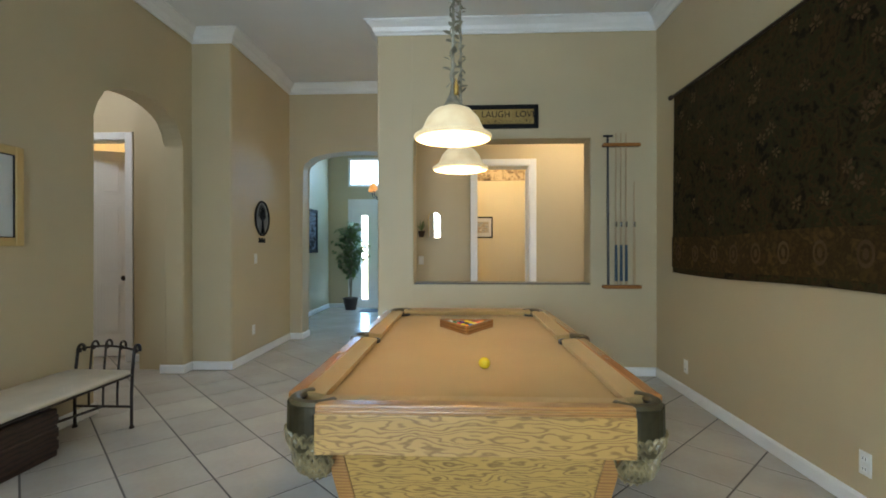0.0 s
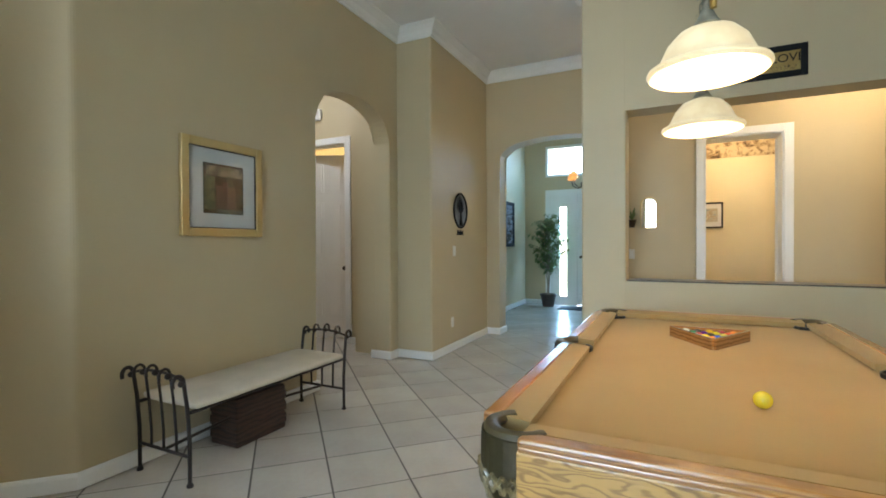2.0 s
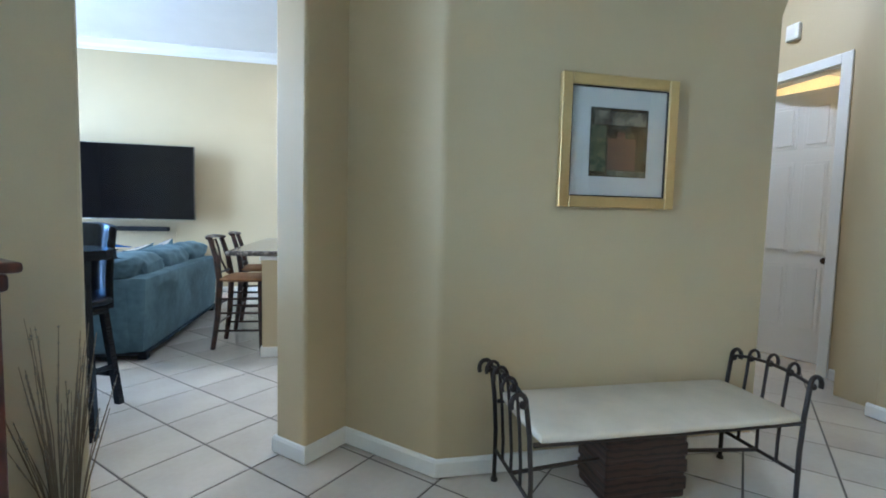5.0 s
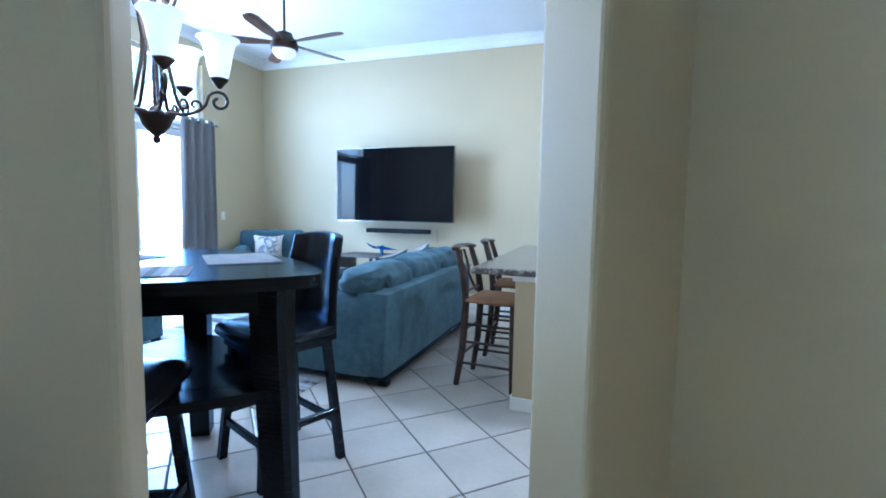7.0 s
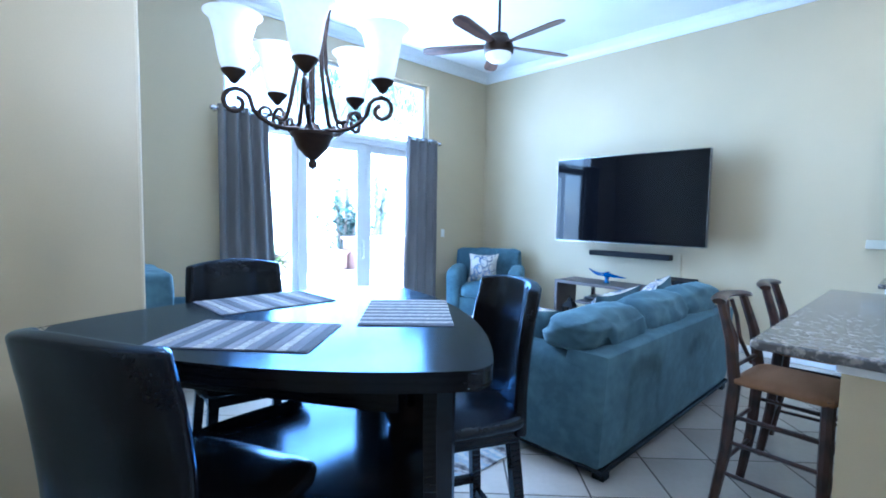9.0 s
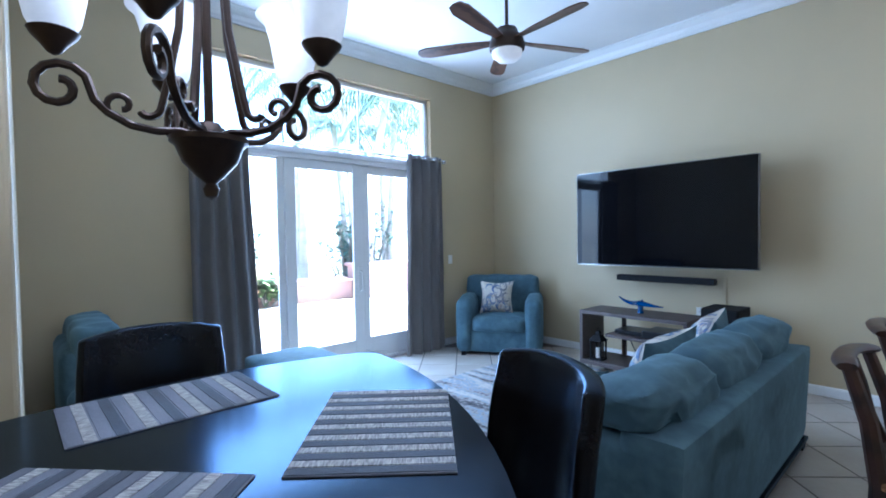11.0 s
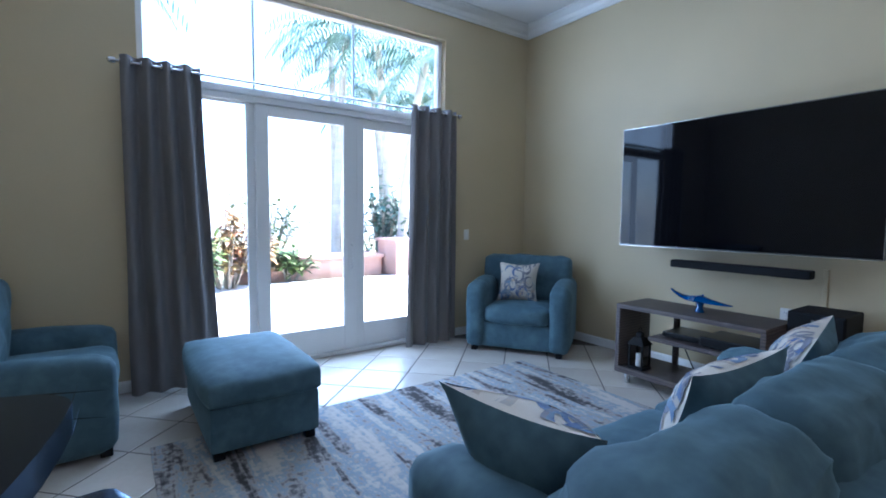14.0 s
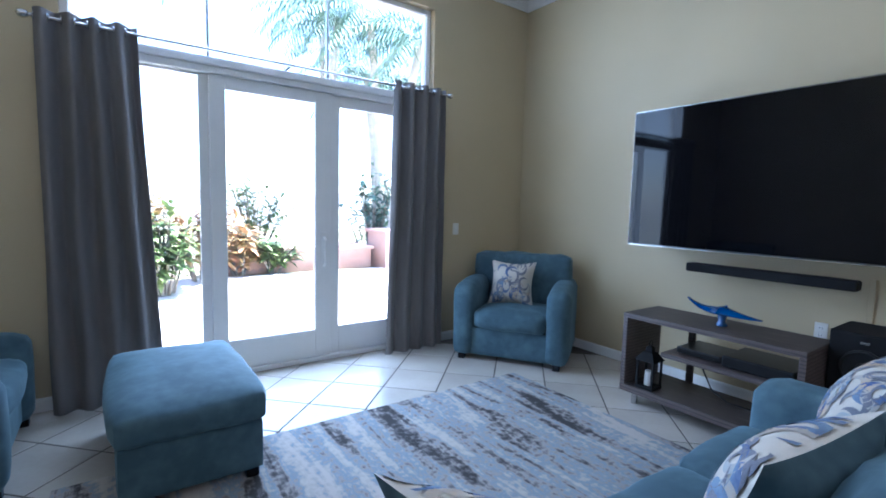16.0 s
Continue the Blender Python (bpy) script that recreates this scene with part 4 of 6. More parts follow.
# pendant lamps over the pool table
SHADE = make("alabaster_shade", (0.80, 0.66, 0.42), 0.35, other=(0.70, 0.52, 0.28), big=9, bump=0.1, fine=20, glow=0.032, glow_color=(1.0, 0.84, 0.50))
VERDI = make("verdigris_metal", (0.22, 0.21, 0.16), 0.6, 0.5, other=(0.40, 0.38, 0.30), fine=30, bump=0.5, big=14)
BRASS = make("brass", (0.6, 0.38, 0.10), 0.3, 0.9, bump=0.05)
for x, y, lab in ((-0.185, 2.116, "alabaster glass pendant lamp on a leafy metal chain"), (-0.153, 2.97, "alabaster glass pendant lamp on a leafy metal chain")):
    pn = thing("pendant_lamp", pose(x, y, 0), lab, "pendant lamp", "pendant lamps over the pool table")
    prof = [(0.176, 1.80), (0.181, 1.806), (0.178, 1.815), (0.150, 1.832), (0.138, 1.85), (0.118, 1.895), (0.085, 1.93), (0.035, 1.95)]
    part("shade", lathe(prof + [(r - 0.005, z - 0.004) for r, z in reversed(prof)], 40), SHADE, pn, "glowing cream glass shade", True)
    part("fitter", lathe([(0.036, 1.945), (0.042, 1.955), (0.030, 1.975), (0.018, 2.0), (0.010, 2.03), (0.006, 2.05)], 18), VERDI, pn, smooth=True)
    part("chain", tube([(0, 0, 2.04), (0.004, 0, 2.5), (-0.003, 0, 3.0), (0, 0, 3.575)], 0.007, 6), VERDI, pn)
    part("canopy", lathe([(0, 3.55), (0.03, 3.555), (0.06, 3.585), (0.065, 3.60)], 20), VERDI, pn, smooth=True)
    vb = bmesh.new()
    rr = random.Random(3)
    for i in range(70):
        z = 2.05 + 1.45 * (i / 70) ** 1.25
        a = rr.uniform(0, 6.28)
        s = rr.uniform(0.028, 0.05)
        blade(vb, (0.008 * math.cos(a), 0.008 * math.sin(a), z), (math.cos(a), math.sin(a), rr.uniform(-0.6, 1.6)), s, s * 0.8, 0.8, 3)
    tube([(0.012 * math.cos(0.9 * i), 0.012 * math.sin(0.9 * i), 2.04 + 0.0145 * i) for i in range(100)], 0.004, 5, vb)
    part("leaf_garland", vb, VERDI, pn, "grey-green metal leaf garland")
    part("tassel", lathe([(0, 1.99), (0.010, 1.985), (0.012, 2.02), (0.004, 2.05), (0, 2.06)], 10, Matrix.Translation((0.016, -0.03, 0.01))), BRASS, pn)
    lamp("pendant_bulb", "POINT", pose(x, y, 1.845), 0.75, WARM, soft=0.05)

# wall of the pass-through: sign, cue rack
sg = thing("wall_sign", pose(0.223, 4.70, 2.62), "black framed wooden sign lettered live laugh love", "sign")
part("frame", frame_bars(-0.403, 0.403, -0.12, 0.12, 0.045, -0.024, -0.001), MATTE, sg)
part("board", box(-0.36, 0.36, -0.012, -0.002, -0.077, 0.077), make("sign_paint", (0.42, 0.29, 0.09), 0.7, other=(0.30, 0.19, 0.05), big=5, bump=0.1), sg, "mustard painted board")


def lettering(text, size, m, material, parent, name="lettering", depth=0.0012):
    cu = bpy.data.curves.new(name, "FONT")
    cu.body, cu.size, cu.align_x, cu.align_y, cu.extrude = text, size, "CENTER", "CENTER", depth
    ob = new("tmp", cu)
    me = bpy.data.meshes.new_from_object(ob.evaluated_get(bpy.context.evaluated_depsgraph_get()))
    bpy.data.objects.remove(ob)
    me.materials.append(material)
    o = new(name, me)
    o.parent, o.matrix_basis = parent, m
    return o


lettering("LIVE  LAUGH  LOVE", 0.088, Matrix.Translation((0, -0.0135, 0.022)) @ pose(0, 0, 0, 90), MATTE, sg)
vb = bmesh.new()
rr = random.Random(5)
for i in range(60):
    x = -0.33 + 0.66 * i / 59
    for s in (-1, 1):
        blade(vb, (x, -0.0135, -0.050), (rr.uniform(-1, 1), -0.02, s), 0.022, 0.012, 0.0, 2)
part("vine", vb, MATTE, sg, "painted dark leafy vine")

cr = thing("cue_rack", pose(1.44, 4.70, 0), "wooden wall cue rack holding four pool cues", "cue rack")
for z, d, lab in ((2.315, 0.075, "upper wooden rail"), (0.905, 0.10, "lower wooden shelf")):
    part("shelf", box(-0.185, 0.185, -d, -0.002, z - 0.018, z + 0.018, 0.012), OAKRAIL, cr, lab)
part("bridge_stick", tube([(-0.13, -0.045, 0.925), (-0.135, -0.045, 2.41)], [0.014, 0.010], 8), BLACK, cr, "black bridge stick")
part("bridge_head", box(-0.18, -0.085, -0.055, -0.035, 2.395, 2.415, 0.004, 1), BLACK, cr)
CUEW = make("cue_maple", (0.5, 0.36, 0.2), 0.3, bump=0.02, coat=0.5)
CUEB = make("cue_grip", (0.02, 0.06, 0.10), 0.4, bump=0.1)
for x in (-0.055, -0.005, 0.045, 0.125):
    top = 2.43 if x < 0.1 else 1.95
    cu = part("cue", tube([(x, -0.05, 0.925), (x, -0.048, 1.45), (x, -0.046, top)], [0.0145, 0.011, 0.0065], 10), CUEW, cr, "slim maple pool cue", True)
    part("grip", tube([(x, -0.05, 0.96), (x, -0.0495, 1.32)], [0.0155, 0.0135], 10), CUEB if x < 0.1 else CUEW, cu, "dark blue wrapped grip" if x < 0.1 else "maple butt")
    part("ferrule", tube([(x, -0.049, 1.50), (x, -0.049, 1.55)], 0.013, 10), STEEL, cu)

# tapestry on the east wall
tp = thing("tapestry", pose(1.80, 0, 0), "large dark brown woven floral wall tapestry on a rod", "tapestry")


def hang(u, v):
    y = 4.25 - 2.55 * u
    z = 2.66 - 1.59 * v - 0.012 * math.sin(u * 7)
    return (-0.028 - 0.010 * math.sin(u * 11 + v * 2) * (0.3 + v), y, z)


part("cloth", grid_sheet(60, 30, hang, 0.006), TAPESTRY, tp, "worn brown woven cloth", True)
BORD = stripes("tapestry_border", [(0.065, 0.036, 0.010), (0.035, 0.020, 0.007), (0.085, 0.048, 0.014)], 9, (1, 1, 1), 0.8, 0.95, 0.5)
part("border", grid_sheet(60, 6, lambda u, v: (hang(u, 0.80 + 0.17 * v)[0] - 0.007, hang(u, 0)[1], hang(u, 0.80 + 0.17 * v)[2]), 0.002), BORD, tp, "ochre border band", True)
MED = make("tapestry_motif", (0.070, 0.038, 0.018), 0.95, other=(0.095, 0.06, 0.026), fine=90, bump=0.5, spec=0.12)
for i in range(9):
    u = 0.05 + 0.105 * i
    x, y, z = hang(u, 0.885)
    for r0, r1, h in ((0.052, 0.036, 1.35), (0.018, 0.0, 1.6)):
        q = bmesh.new()
        outer = [q.verts.new((x - 0.011, y + r0 * math.cos(a), z + r0 * h * math.sin(a))) for a in np.linspace(0, 5.89, 16)]
        if r1:
            inner = [q.verts.new((x - 0.011, y + r1 * math.cos(a), z + r1 * h * math.sin(a))) for a in np.linspace(0, 5.89, 16)]
            for k2 in range(16):
                q.faces.new((outer[k2], outer[(k2 + 1) % 16], inner[(k2 + 1) % 16], inner[k2]))
        else:
            q.faces.new(outer)
        part("motif", q, MED, tp)
rr = random.Random(8)
for i in range(46):
    u, v = rr.uniform(0.04, 0.96), rr.uniform(0.05, 0.74)
    x, y, z = hang(u, v)
    q = bmesh.new()
    for k2 in range(6):
        a = 1.047 * k2 + rr.uniform(0, 0.4)
        s = rr.uniform(0.03, 0.06)
        vs4 = [q.verts.new((x - 0.009, y + s * f * math.cos(a + o), z + s * f * math.sin(a + o))) for f, o in ((0.15, 0), (0.65, 0.35), (1, 0), (0.65, -0.35))]
        q.faces.new(vs4)
    part("motif", q, MED, tp)
part("rod", tube([(-0.03, 4.30, 2.665), (-0.03, 1.65, 2.665)], 0.013, 8), BRONZE, tp)
for y in (4.31, 1.64):
    part("finial", lathe([(0, -0.025), (0.022, -0.01), (0.022, 0.01), (0, 0.025)], 12, Matrix.Translation((-0.03, y, 2.665)) @ pose(0, 0, 0, 90)), BRONZE, tp, smooth=True)


def plate(name, m, label, kind):
    """A wall plate with sockets or a rocker, facing -y."""
    th = thing(name, m, label, kind)
    part("cover", box(-0.036, 0.036, -0.007, -0.001, -0.058, 0.058, 0.003, 1), PLASTIC, th)
    if kind == "outlet":
        for z in (-0.024, 0.024):
            part("socket", box(-0.017, 0.017, -0.0095, -0.007, z - 0.014, z + 0.014, 0.002, 1), WHITE, th)
            part("slot", wall_boxes([(-0.009, -0.006, -0.0105, -0.009, z - 0.006, z + 0.006), (0.006, 0.009, -0.0105, -0.009, z - 0.006, z + 0.006)]), BLACK, th)
    else:
        part("rocker", box(-0.016, 0.016, -0.011, -0.007, -0.032, 0.032, 0.002, 1), WHITE, th)
    return th


OUT, SW = "white plastic double wall outlet", "white plastic light switch plate"
plate("wall_outlet", pose(1.80, 4.08, 0.26, 0, 0, 90 + 180), OUT, "outlet")
plate("wall_outlet", pose(1.80, 2.28, 0.25, 0, 0, 90 + 180), OUT, "outlet")
plate("light_switch", pose(-2.59, 5.36, 1.17, 0, 0, 90), SW, "switch")
plate("wall_outlet", pose(-2.59, 5.30, 0.34, 0, 0, 90), OUT, "outlet")
plate("light_switch", pose(-0.72, 6.45, 1.12), SW, "switch")

# tree of life plaque with a word plate below
dc = thing("wall_plaque", pose(-2.59, 5.53, 0), "dark oval metal tree plaque above a small word plate", "wall plaque")
ring = [(-0.0 + 0.012, 0.19 * math.cos(a), 1.655 + 0.205 * math.sin(a)) for a in np.linspace(0, 2 * math.pi, 33)]
part("ring", tube(ring, 0.012, 6), MATTE, dc)
part("back", lathe([(0, 0.002), (1, 0.002), (1, 0.006), (0, 0.006)], 32, Matrix.Translation((0, 0, 1.655)) @ pose(0, 0, 0, 0, 90, 0) @ Matrix.Diagonal((0.20, 0.185, 1, 1))), make("plaque_grey", (0.13, 0.14, 0.15), 0.5, 0.4, other=(0.28, 0.29, 0.30), big=14, bump=0.2), dc)
tb2 = tube([(0.012, 0.0, 1.47), (0.014, 0.005, 1.56), (0.012, 0.0, 1.64)], [0.028, 0.016, 0.012], 8)
rr = random.Random(2)
for i in range(11):
    a = radians(20 + 14 * i)
    tube([(0.012, 0, 1.62), (0.015, 0.06 * math.cos(a), 1.62 + 0.10 * math.sin(a)), (0.012, 0.115 * math.cos(a + 0.1), 1.645 + 0.18 * math.sin(a))], [0.008, 0.006, 0.003], 5, tb2)
part("tree", tb2, MATTE, dc)
wb = bmesh.new()
for i, (h, w) in enumerate(((0.055, 0.03), (0.04, 0.03), (0.055, 0.03), (0.04, 0.03), (0.05, 0.025))):
    box(0.002, 0.012, -0.085 + i * 0.036, -0.085 + i * 0.036 + w, 1.365, 1.365 + h, 0.002, 1, wb)
box(0.002, 0.008, -0.095, 0.095, 1.36, 1.376, 0, 1, wb)
part("word_plate", wb, MATTE, dc)

# framed picture over the bench
fr = thing("framed_picture", pose(-3.015, 2.545, 1.626, 0, 0, 90), "gold framed print with a white mat", "picture")
part("frame", frame_bars(-0.314, 0.314, -0.317, 0.317, 0.054, -0.035, -0.004), GOLD, fr, "brushed gold frame")
part("inner_frame", frame_bars(-0.262, 0.262, -0.265, 0.265, 0.008, -0.028, -0.006), MATTE, fr)
part("mat", box(-0.256, 0.256, -0.016, -0.005, -0.259, 0.259), MATBOARD, fr, "white mat board")
PRINT = stripes("print_ink", [(0.012, 0.010, 0.008), (0.05, 0.028, 0.015), (0.09, 0.075, 0.05), (0.03, 0.04, 0.03), (0.16, 0.10, 0.05)], 5, (1, 1, 2), 0.8, 0.4, 0.2)
part("print", box(-0.155, 0.155, -0.019, -0.0165, -0.165, 0.165), PRINT, fr, "dark print of an old building")
part("print_figure", wall_boxes([(-0.06, 0.09, -0.0205, -0.0195, -0.13, 0.02), (-0.01, 0.03, -0.0215, -0.0206, -0.12, 0.05)]), make("print_red", (0.16, 0.06, 0.035), 0.5, other=(0.10, 0.06, 0.04), bump=0.1), fr, "red-brown printed facade")
part("print_sky", box(-0.135, 0.145, -0.0197, -0.0191, 0.085, 0.15), make("print_haze", (0.26, 0.22, 0.15), 0.5, other=(0.07, 0.05, 0.03), big=14, bump=0.0, span=(0.42, 0.62)), fr, "pale printed sky")
part("print_trees", box(-0.15, -0.07, -0.0199, -0.0191, -0.14, 0.08), make("print_green", (0.035, 0.06, 0.025), 0.5, other=(0.14, 0.13, 0.06), big=22, bump=0.0, span=(0.42, 0.62)), fr, "dark green printed trees")
part("print_water", box(-0.06, 0.15, -0.0202, -0.0191, -0.16, -0.135), make("print_grey", (0.20, 0.19, 0.15), 0.5, other=(0.05, 0.06, 0.04), big=20, bump=0.0, span=(0.42, 0.62)), fr, "grey printed foreground")
no_shadow(part("glass", box(-0.256, 0.256, -0.026, -0.0235, -0.259, 0.259), PANE, fr))

# iron bench
bn = thing("bench", pose(-2.735, 2.575, 0), "black wrought iron bench with a cream cushion", "bench")
for sy in (-1, 1):
    y = sy * 0.63
    for i in range(5):
        x = -0.215 + 0.1075 * i
        zt = 0.60 + 0.035 * (1 - ((i - 2) / 2) ** 2)
        foot = i in (0, 4)
        z0 = 0.0 if foot else 0.155
        cx = x * 0.985
        bar = [(cx, y, z0), (cx, y, 0.25), (cx, y + sy * 0.012, 0.42), (cx, y + sy * 0.03, zt - 0.05)]
        bar += [(cx, y + sy * (0.03 + 0.030 - 0.030 * math.cos(a)) - sy * 0.0, zt - 0.05 + 0.038 * math.sin(a)) for a in np.linspace(0.4, 3.6, 9)]
        part("leg" if foot else "spindle", tube(bar, 0.0105 if foot else 0.0075, 8), IRON, bn, smooth=True)
        if foot:
            part("foot", lathe([(0.017, 0), (0.017, 0.012), (0.011, 0.02)], 10, Matrix.Translation((cx, y, 0))), IRON, bn)
        part("knob", lathe([(0.017 * math.sin(math.pi * k2 / 8), -0.017 * math.cos(math.pi * k2 / 8)) for k2 in range(9)], 12, Matrix.Translation((cx, y + sy * 0.042, zt - 0.055))), IRON, bn, smooth=True)
    part("rail", tube([(-0.215 + 0.043 * i, y + sy * 0.03, 0.555 + 0.03 * (1 - ((i - 5) / 5) ** 2)) for i in range(11)], 0.008, 6), IRON, bn)
    part("rail", tube([(-0.215, y, 0.155), (0.215, y, 0.155)], 0.009, 6), IRON, bn)
part("stretcher", tube([(0, -0.63, 0.155), (0, 0, 0.20), (0, 0.63, 0.155)], 0.009, 6), IRON, bn)
for x in (-0.215, 0.215):
    part("seat_rail", tube([(x, -0.625, 0.385), (x, 0.625, 0.385)], 0.010, 6), IRON, bn)
part("cushion", cushion(-0.225, 0.235, -0.605, 0.605, 0.39, 0.435, 0.02, 0.012, wrinkle=0.004), BENCHC, bn, "cream upholstered seat pad", True)
bx = thing("storage_box", pose(-2.79, 2.56, 0), "dark wooden storage chest under the bench", "chest")
part("body", box(-0.12, 0.12, -0.20, 0.20, 0, 0.30, 0.012), DARKWOOD, bx)
for z in (0.07, 0.15, 0.23):
    part("board", box(-0.124, 0.124, -0.204, 0.204, z - 0.03, z + 0.03, 0.006), DARKWOOD, bx)

# cabinet and dried twigs by the doorway
cb3 = thing("bookcase", pose(-2.125, -0.113, 0, 0, 0, 135), "reddish cherry wood open bookcase", "bookcase")
part("top", box(-0.06, 0.51, -0.27, 0.015, 1.078, 1.107, 0.01), CHERRY, cb3, "molded cherry top")
part("molding", box(-0.045, 0.485, -0.255, 0.01, 1.03, 1.078, 0.012), CHERRY, cb3)
for x0, x1 in ((-0.03, -0.005), (0.445, 0.47)):
    part("side_panel", box(x0, x1, -0.24, 0.0, 0, 1.03, 0.004), CHERRY, cb3)
part("back", box(-0.005, 0.445, -0.012, 0.0, 0.04, 1.03), CHERRY, cb3)
for z in (0.07, 0.38, 0.70, 1.0):
    part("shelf", box(-0.005, 0.445, -0.23, -0.012, z - 0.012, z + 0.012, 0.002, 1), CHERRY, cb3)
tg = thing("twig_vase", pose(-2.50, 0.405, 0), "tall dried twigs with glitter in a floor vase", "twig arrangement")
part("vase", lathe([(0, 0), (0.07, 0), (0.085, 0.03), (0.075, 0.12), (0.045, 0.22), (0.04, 0.27), (0.048, 0.29), (0.04, 0.285), (0.034, 0.26)], 24), make("vase_glaze", (0.05, 0.035, 0.03), 0.25, bump=0.05), tg, smooth=True)
TWIG = make("twig", (0.20, 0.15, 0.09), 0.8, other=(0.12, 0.085, 0.05), bump=0.3)
GLIT = make("glitter", (0.6, 0.55, 0.45), 0.2, 0.6, bump=0.0)
rr = random.Random(12)
tw2, gl2 = bmesh.new(), bmesh.new()
for i in range(46):
    a, s, h = rr.uniform(0, 6.28), rr.uniform(0.03, 0.16), rr.uniform(0.55, 0.92)
    pts = [(0.02 * math.cos(a), 0.02 * math.sin(a), 0.2), (0.5 * s * math.cos(a), 0.5 * s * math.sin(a), 0.2 + 0.5 * (h - 0.2)), (s * math.cos(a + 0.2), s * math.sin(a + 0.2), h)]
    tube(pts, [0.0028, 0.0022, 0.001], 4, tw2)
    for k2 in range(5):
        f = rr.uniform(0.35, 1)
        q = Vector(pts[1]).lerp(Vector(pts[2]), f)
        bmesh.ops.create_icosphere(gl2, subdivisions=1, radius=0.0032, matrix=Matrix.Translation(q))
part("twigs", tw2, TWIG, tg)["kind"] = "stuff"
part("beads", gl2, GLIT, tg)["kind"] = "stuff"

# alarm box in the small hall
al = thing("alarm_box", pose(-4.40, 5.10, 2.93), "white plastic alarm sounder on the hall wall", "alarm")
part("case", box(-0.06, 0.06, -0.045, -0.001, -0.07, 0.07, 0.012), PLASTIC, al)
part("grille", wall_boxes([(-0.035, 0.035, -0.048, -0.045, z, z + 0.006) for z in (-0.03, -0.015, 0.0, 0.015)]), MATBOARD, al)

# hall behind the pass-through: wall mirror, wall planter, picture in the guest room
hm = thing("wall_mirror", pose(-0.53, 6.45, 1.62), "small arched wall mirror with a thin gold frame", "mirror")
arc = [(0.085 * math.cos(a), 0.09 + 0.085 * math.sin(a)) for a in np.linspace(0, math.pi, 13)]
line = [(0.085, -0.19)] + arc + [(-0.085, -0.19)]
q = prism([(x, z) for x, z in line], 0.004, 0.012)
bmesh.ops.transform(q, matrix=pose(0, 0, 0, 90), verts=q.verts)
part("glass", q, MIRROR, hm)
part("frame", tube([(x, -0.013, z) for x, z in line + [line[0]]], 0.008, 6), GOLD, hm)
wp = thing("wall_planter", pose(-0.71, 6.45, 1.50), "dark wall pocket with a small leafy plant", "wall planter")
part("pot", lathe([(0, -0.06), (0.03, -0.06), (0.05, 0.03), (0.045, 0.03)], 14, Matrix.Translation((0, -0.055, 0))), BRONZE, wp, smooth=True)
vb = bmesh.new()
rr = random.Random(6)
for i in range(16):
    a = rr.uniform(0, 6.28)
    blade(vb, (0, -0.055, 0.02), (math.cos(a) * 0.5, min(0.02, math.sin(a) * 0.4), 1), rr.uniform(0.10, 0.22), 0.03, 0.7, 3)
part("leaves", vb, LEAF, wp)
gp = thing("framed_picture", pose(0.21, 8.35, 1.66), "black framed pale landscape print on a cream wall", "picture")
part("frame", frame_bars(-0.19, 0.19, -0.19, 0.19, 0.022, -0.025, -0.001), MATTE, gp)
part("mat", box(-0.168, 0.168, -0.014, -0.002, -0.168, 0.168), MATBOARD, gp)
part("print", box(-0.12, 0.12, -0.017, -0.0145, -0.10, 0.10), stripes("pale_print", [(0.25, 0.3, 0.33), (0.55, 0.5, 0.4), (0.4, 0.3, 0.2), (0.7, 0.68, 0.6)], 6, (1, 1, 3), 0.6, 0.5, 0.1), gp)
# Unseen fixtures: two light the rooms, two are added to brighten the halls.
for x, y, z, pw_ in ((-4.2, 6.5, 2.94, 2.5), (0.45, 7.5, 2.99, 2.0), (-4.3, 4.2, 3.595, 1.4), (1.25, 5.7, 3.595, 2.6)):
    cl = thing("ceiling_light", pose(x, y, z), "round frosted flush ceiling light added out of view", "ceiling light")
    part("base", lathe([(0, 0), (0.16, 0), (0.16, -0.03), (0.14, -0.035)], 24), BRASS, cl)
    part("diffuser", lathe([(0.14, -0.03), (0.12, -0.07), (0.07, -0.095), (0, -0.10)], 24), make("diffuser_" + str(y), (0.9, 0.85, 0.75), 0.4, glow=0.08, glow_color=(1, 0.8, 0.5), bump=0), cl, smooth=True)
    if z > 3.5:
        # Added fill lamps, daylight-cool in the small hall.
        lamp("unseen_room_bulb", "AREA", pose(x, y, z - 0.11), pw_, (0.90, 0.95, 1.0) if y == 4.2 else (1, 0.83, 0.56), size=(0.24, 0.24))
    else:
        lamp("unseen_room_bulb", "POINT", pose(x, y, z - 0.22), pw_, (1, 0.78, 0.48), soft=0.12)

# entry: painting, ficus tree, mat, hanging lamp
ep = thing("framed_picture", pose(-3.05, 8.62, 1.62, 0, 0, 90), "dark framed landscape painting in the entry", "picture")
part("frame", frame_bars(-0.46, 0.46, -0.42, 0.42, 0.06, -0.04, -0.001), MATTE, ep)
part("canvas", box(-0.40, 0.40, -0.02, -0.004, -0.36, 0.36), stripes("dusk_paint", [(0.03, 0.03, 0.035), (0.07, 0.06, 0.06), (0.22, 0.24, 0.28), (0.10, 0.08, 0.07)], 3, (1, 1, 3), 0.6, 0.25, 0.1), ep)
fc = thing("ficus_tree", pose(-2.49, 9.62, 0), "potted green ficus tree beside the front door", "potted tree")
part("pot", lathe([(0, 0), (0.11, 0), (0.15, 0.22), (0.165, 0.22), (0.165, 0.25), (0.14, 0.25), (0.13, 0.2), (0, 0.2)], 24), make("pot_brown", (0.035, 0.02, 0.016), 0.5, bump=0.1), fc, smooth=True)
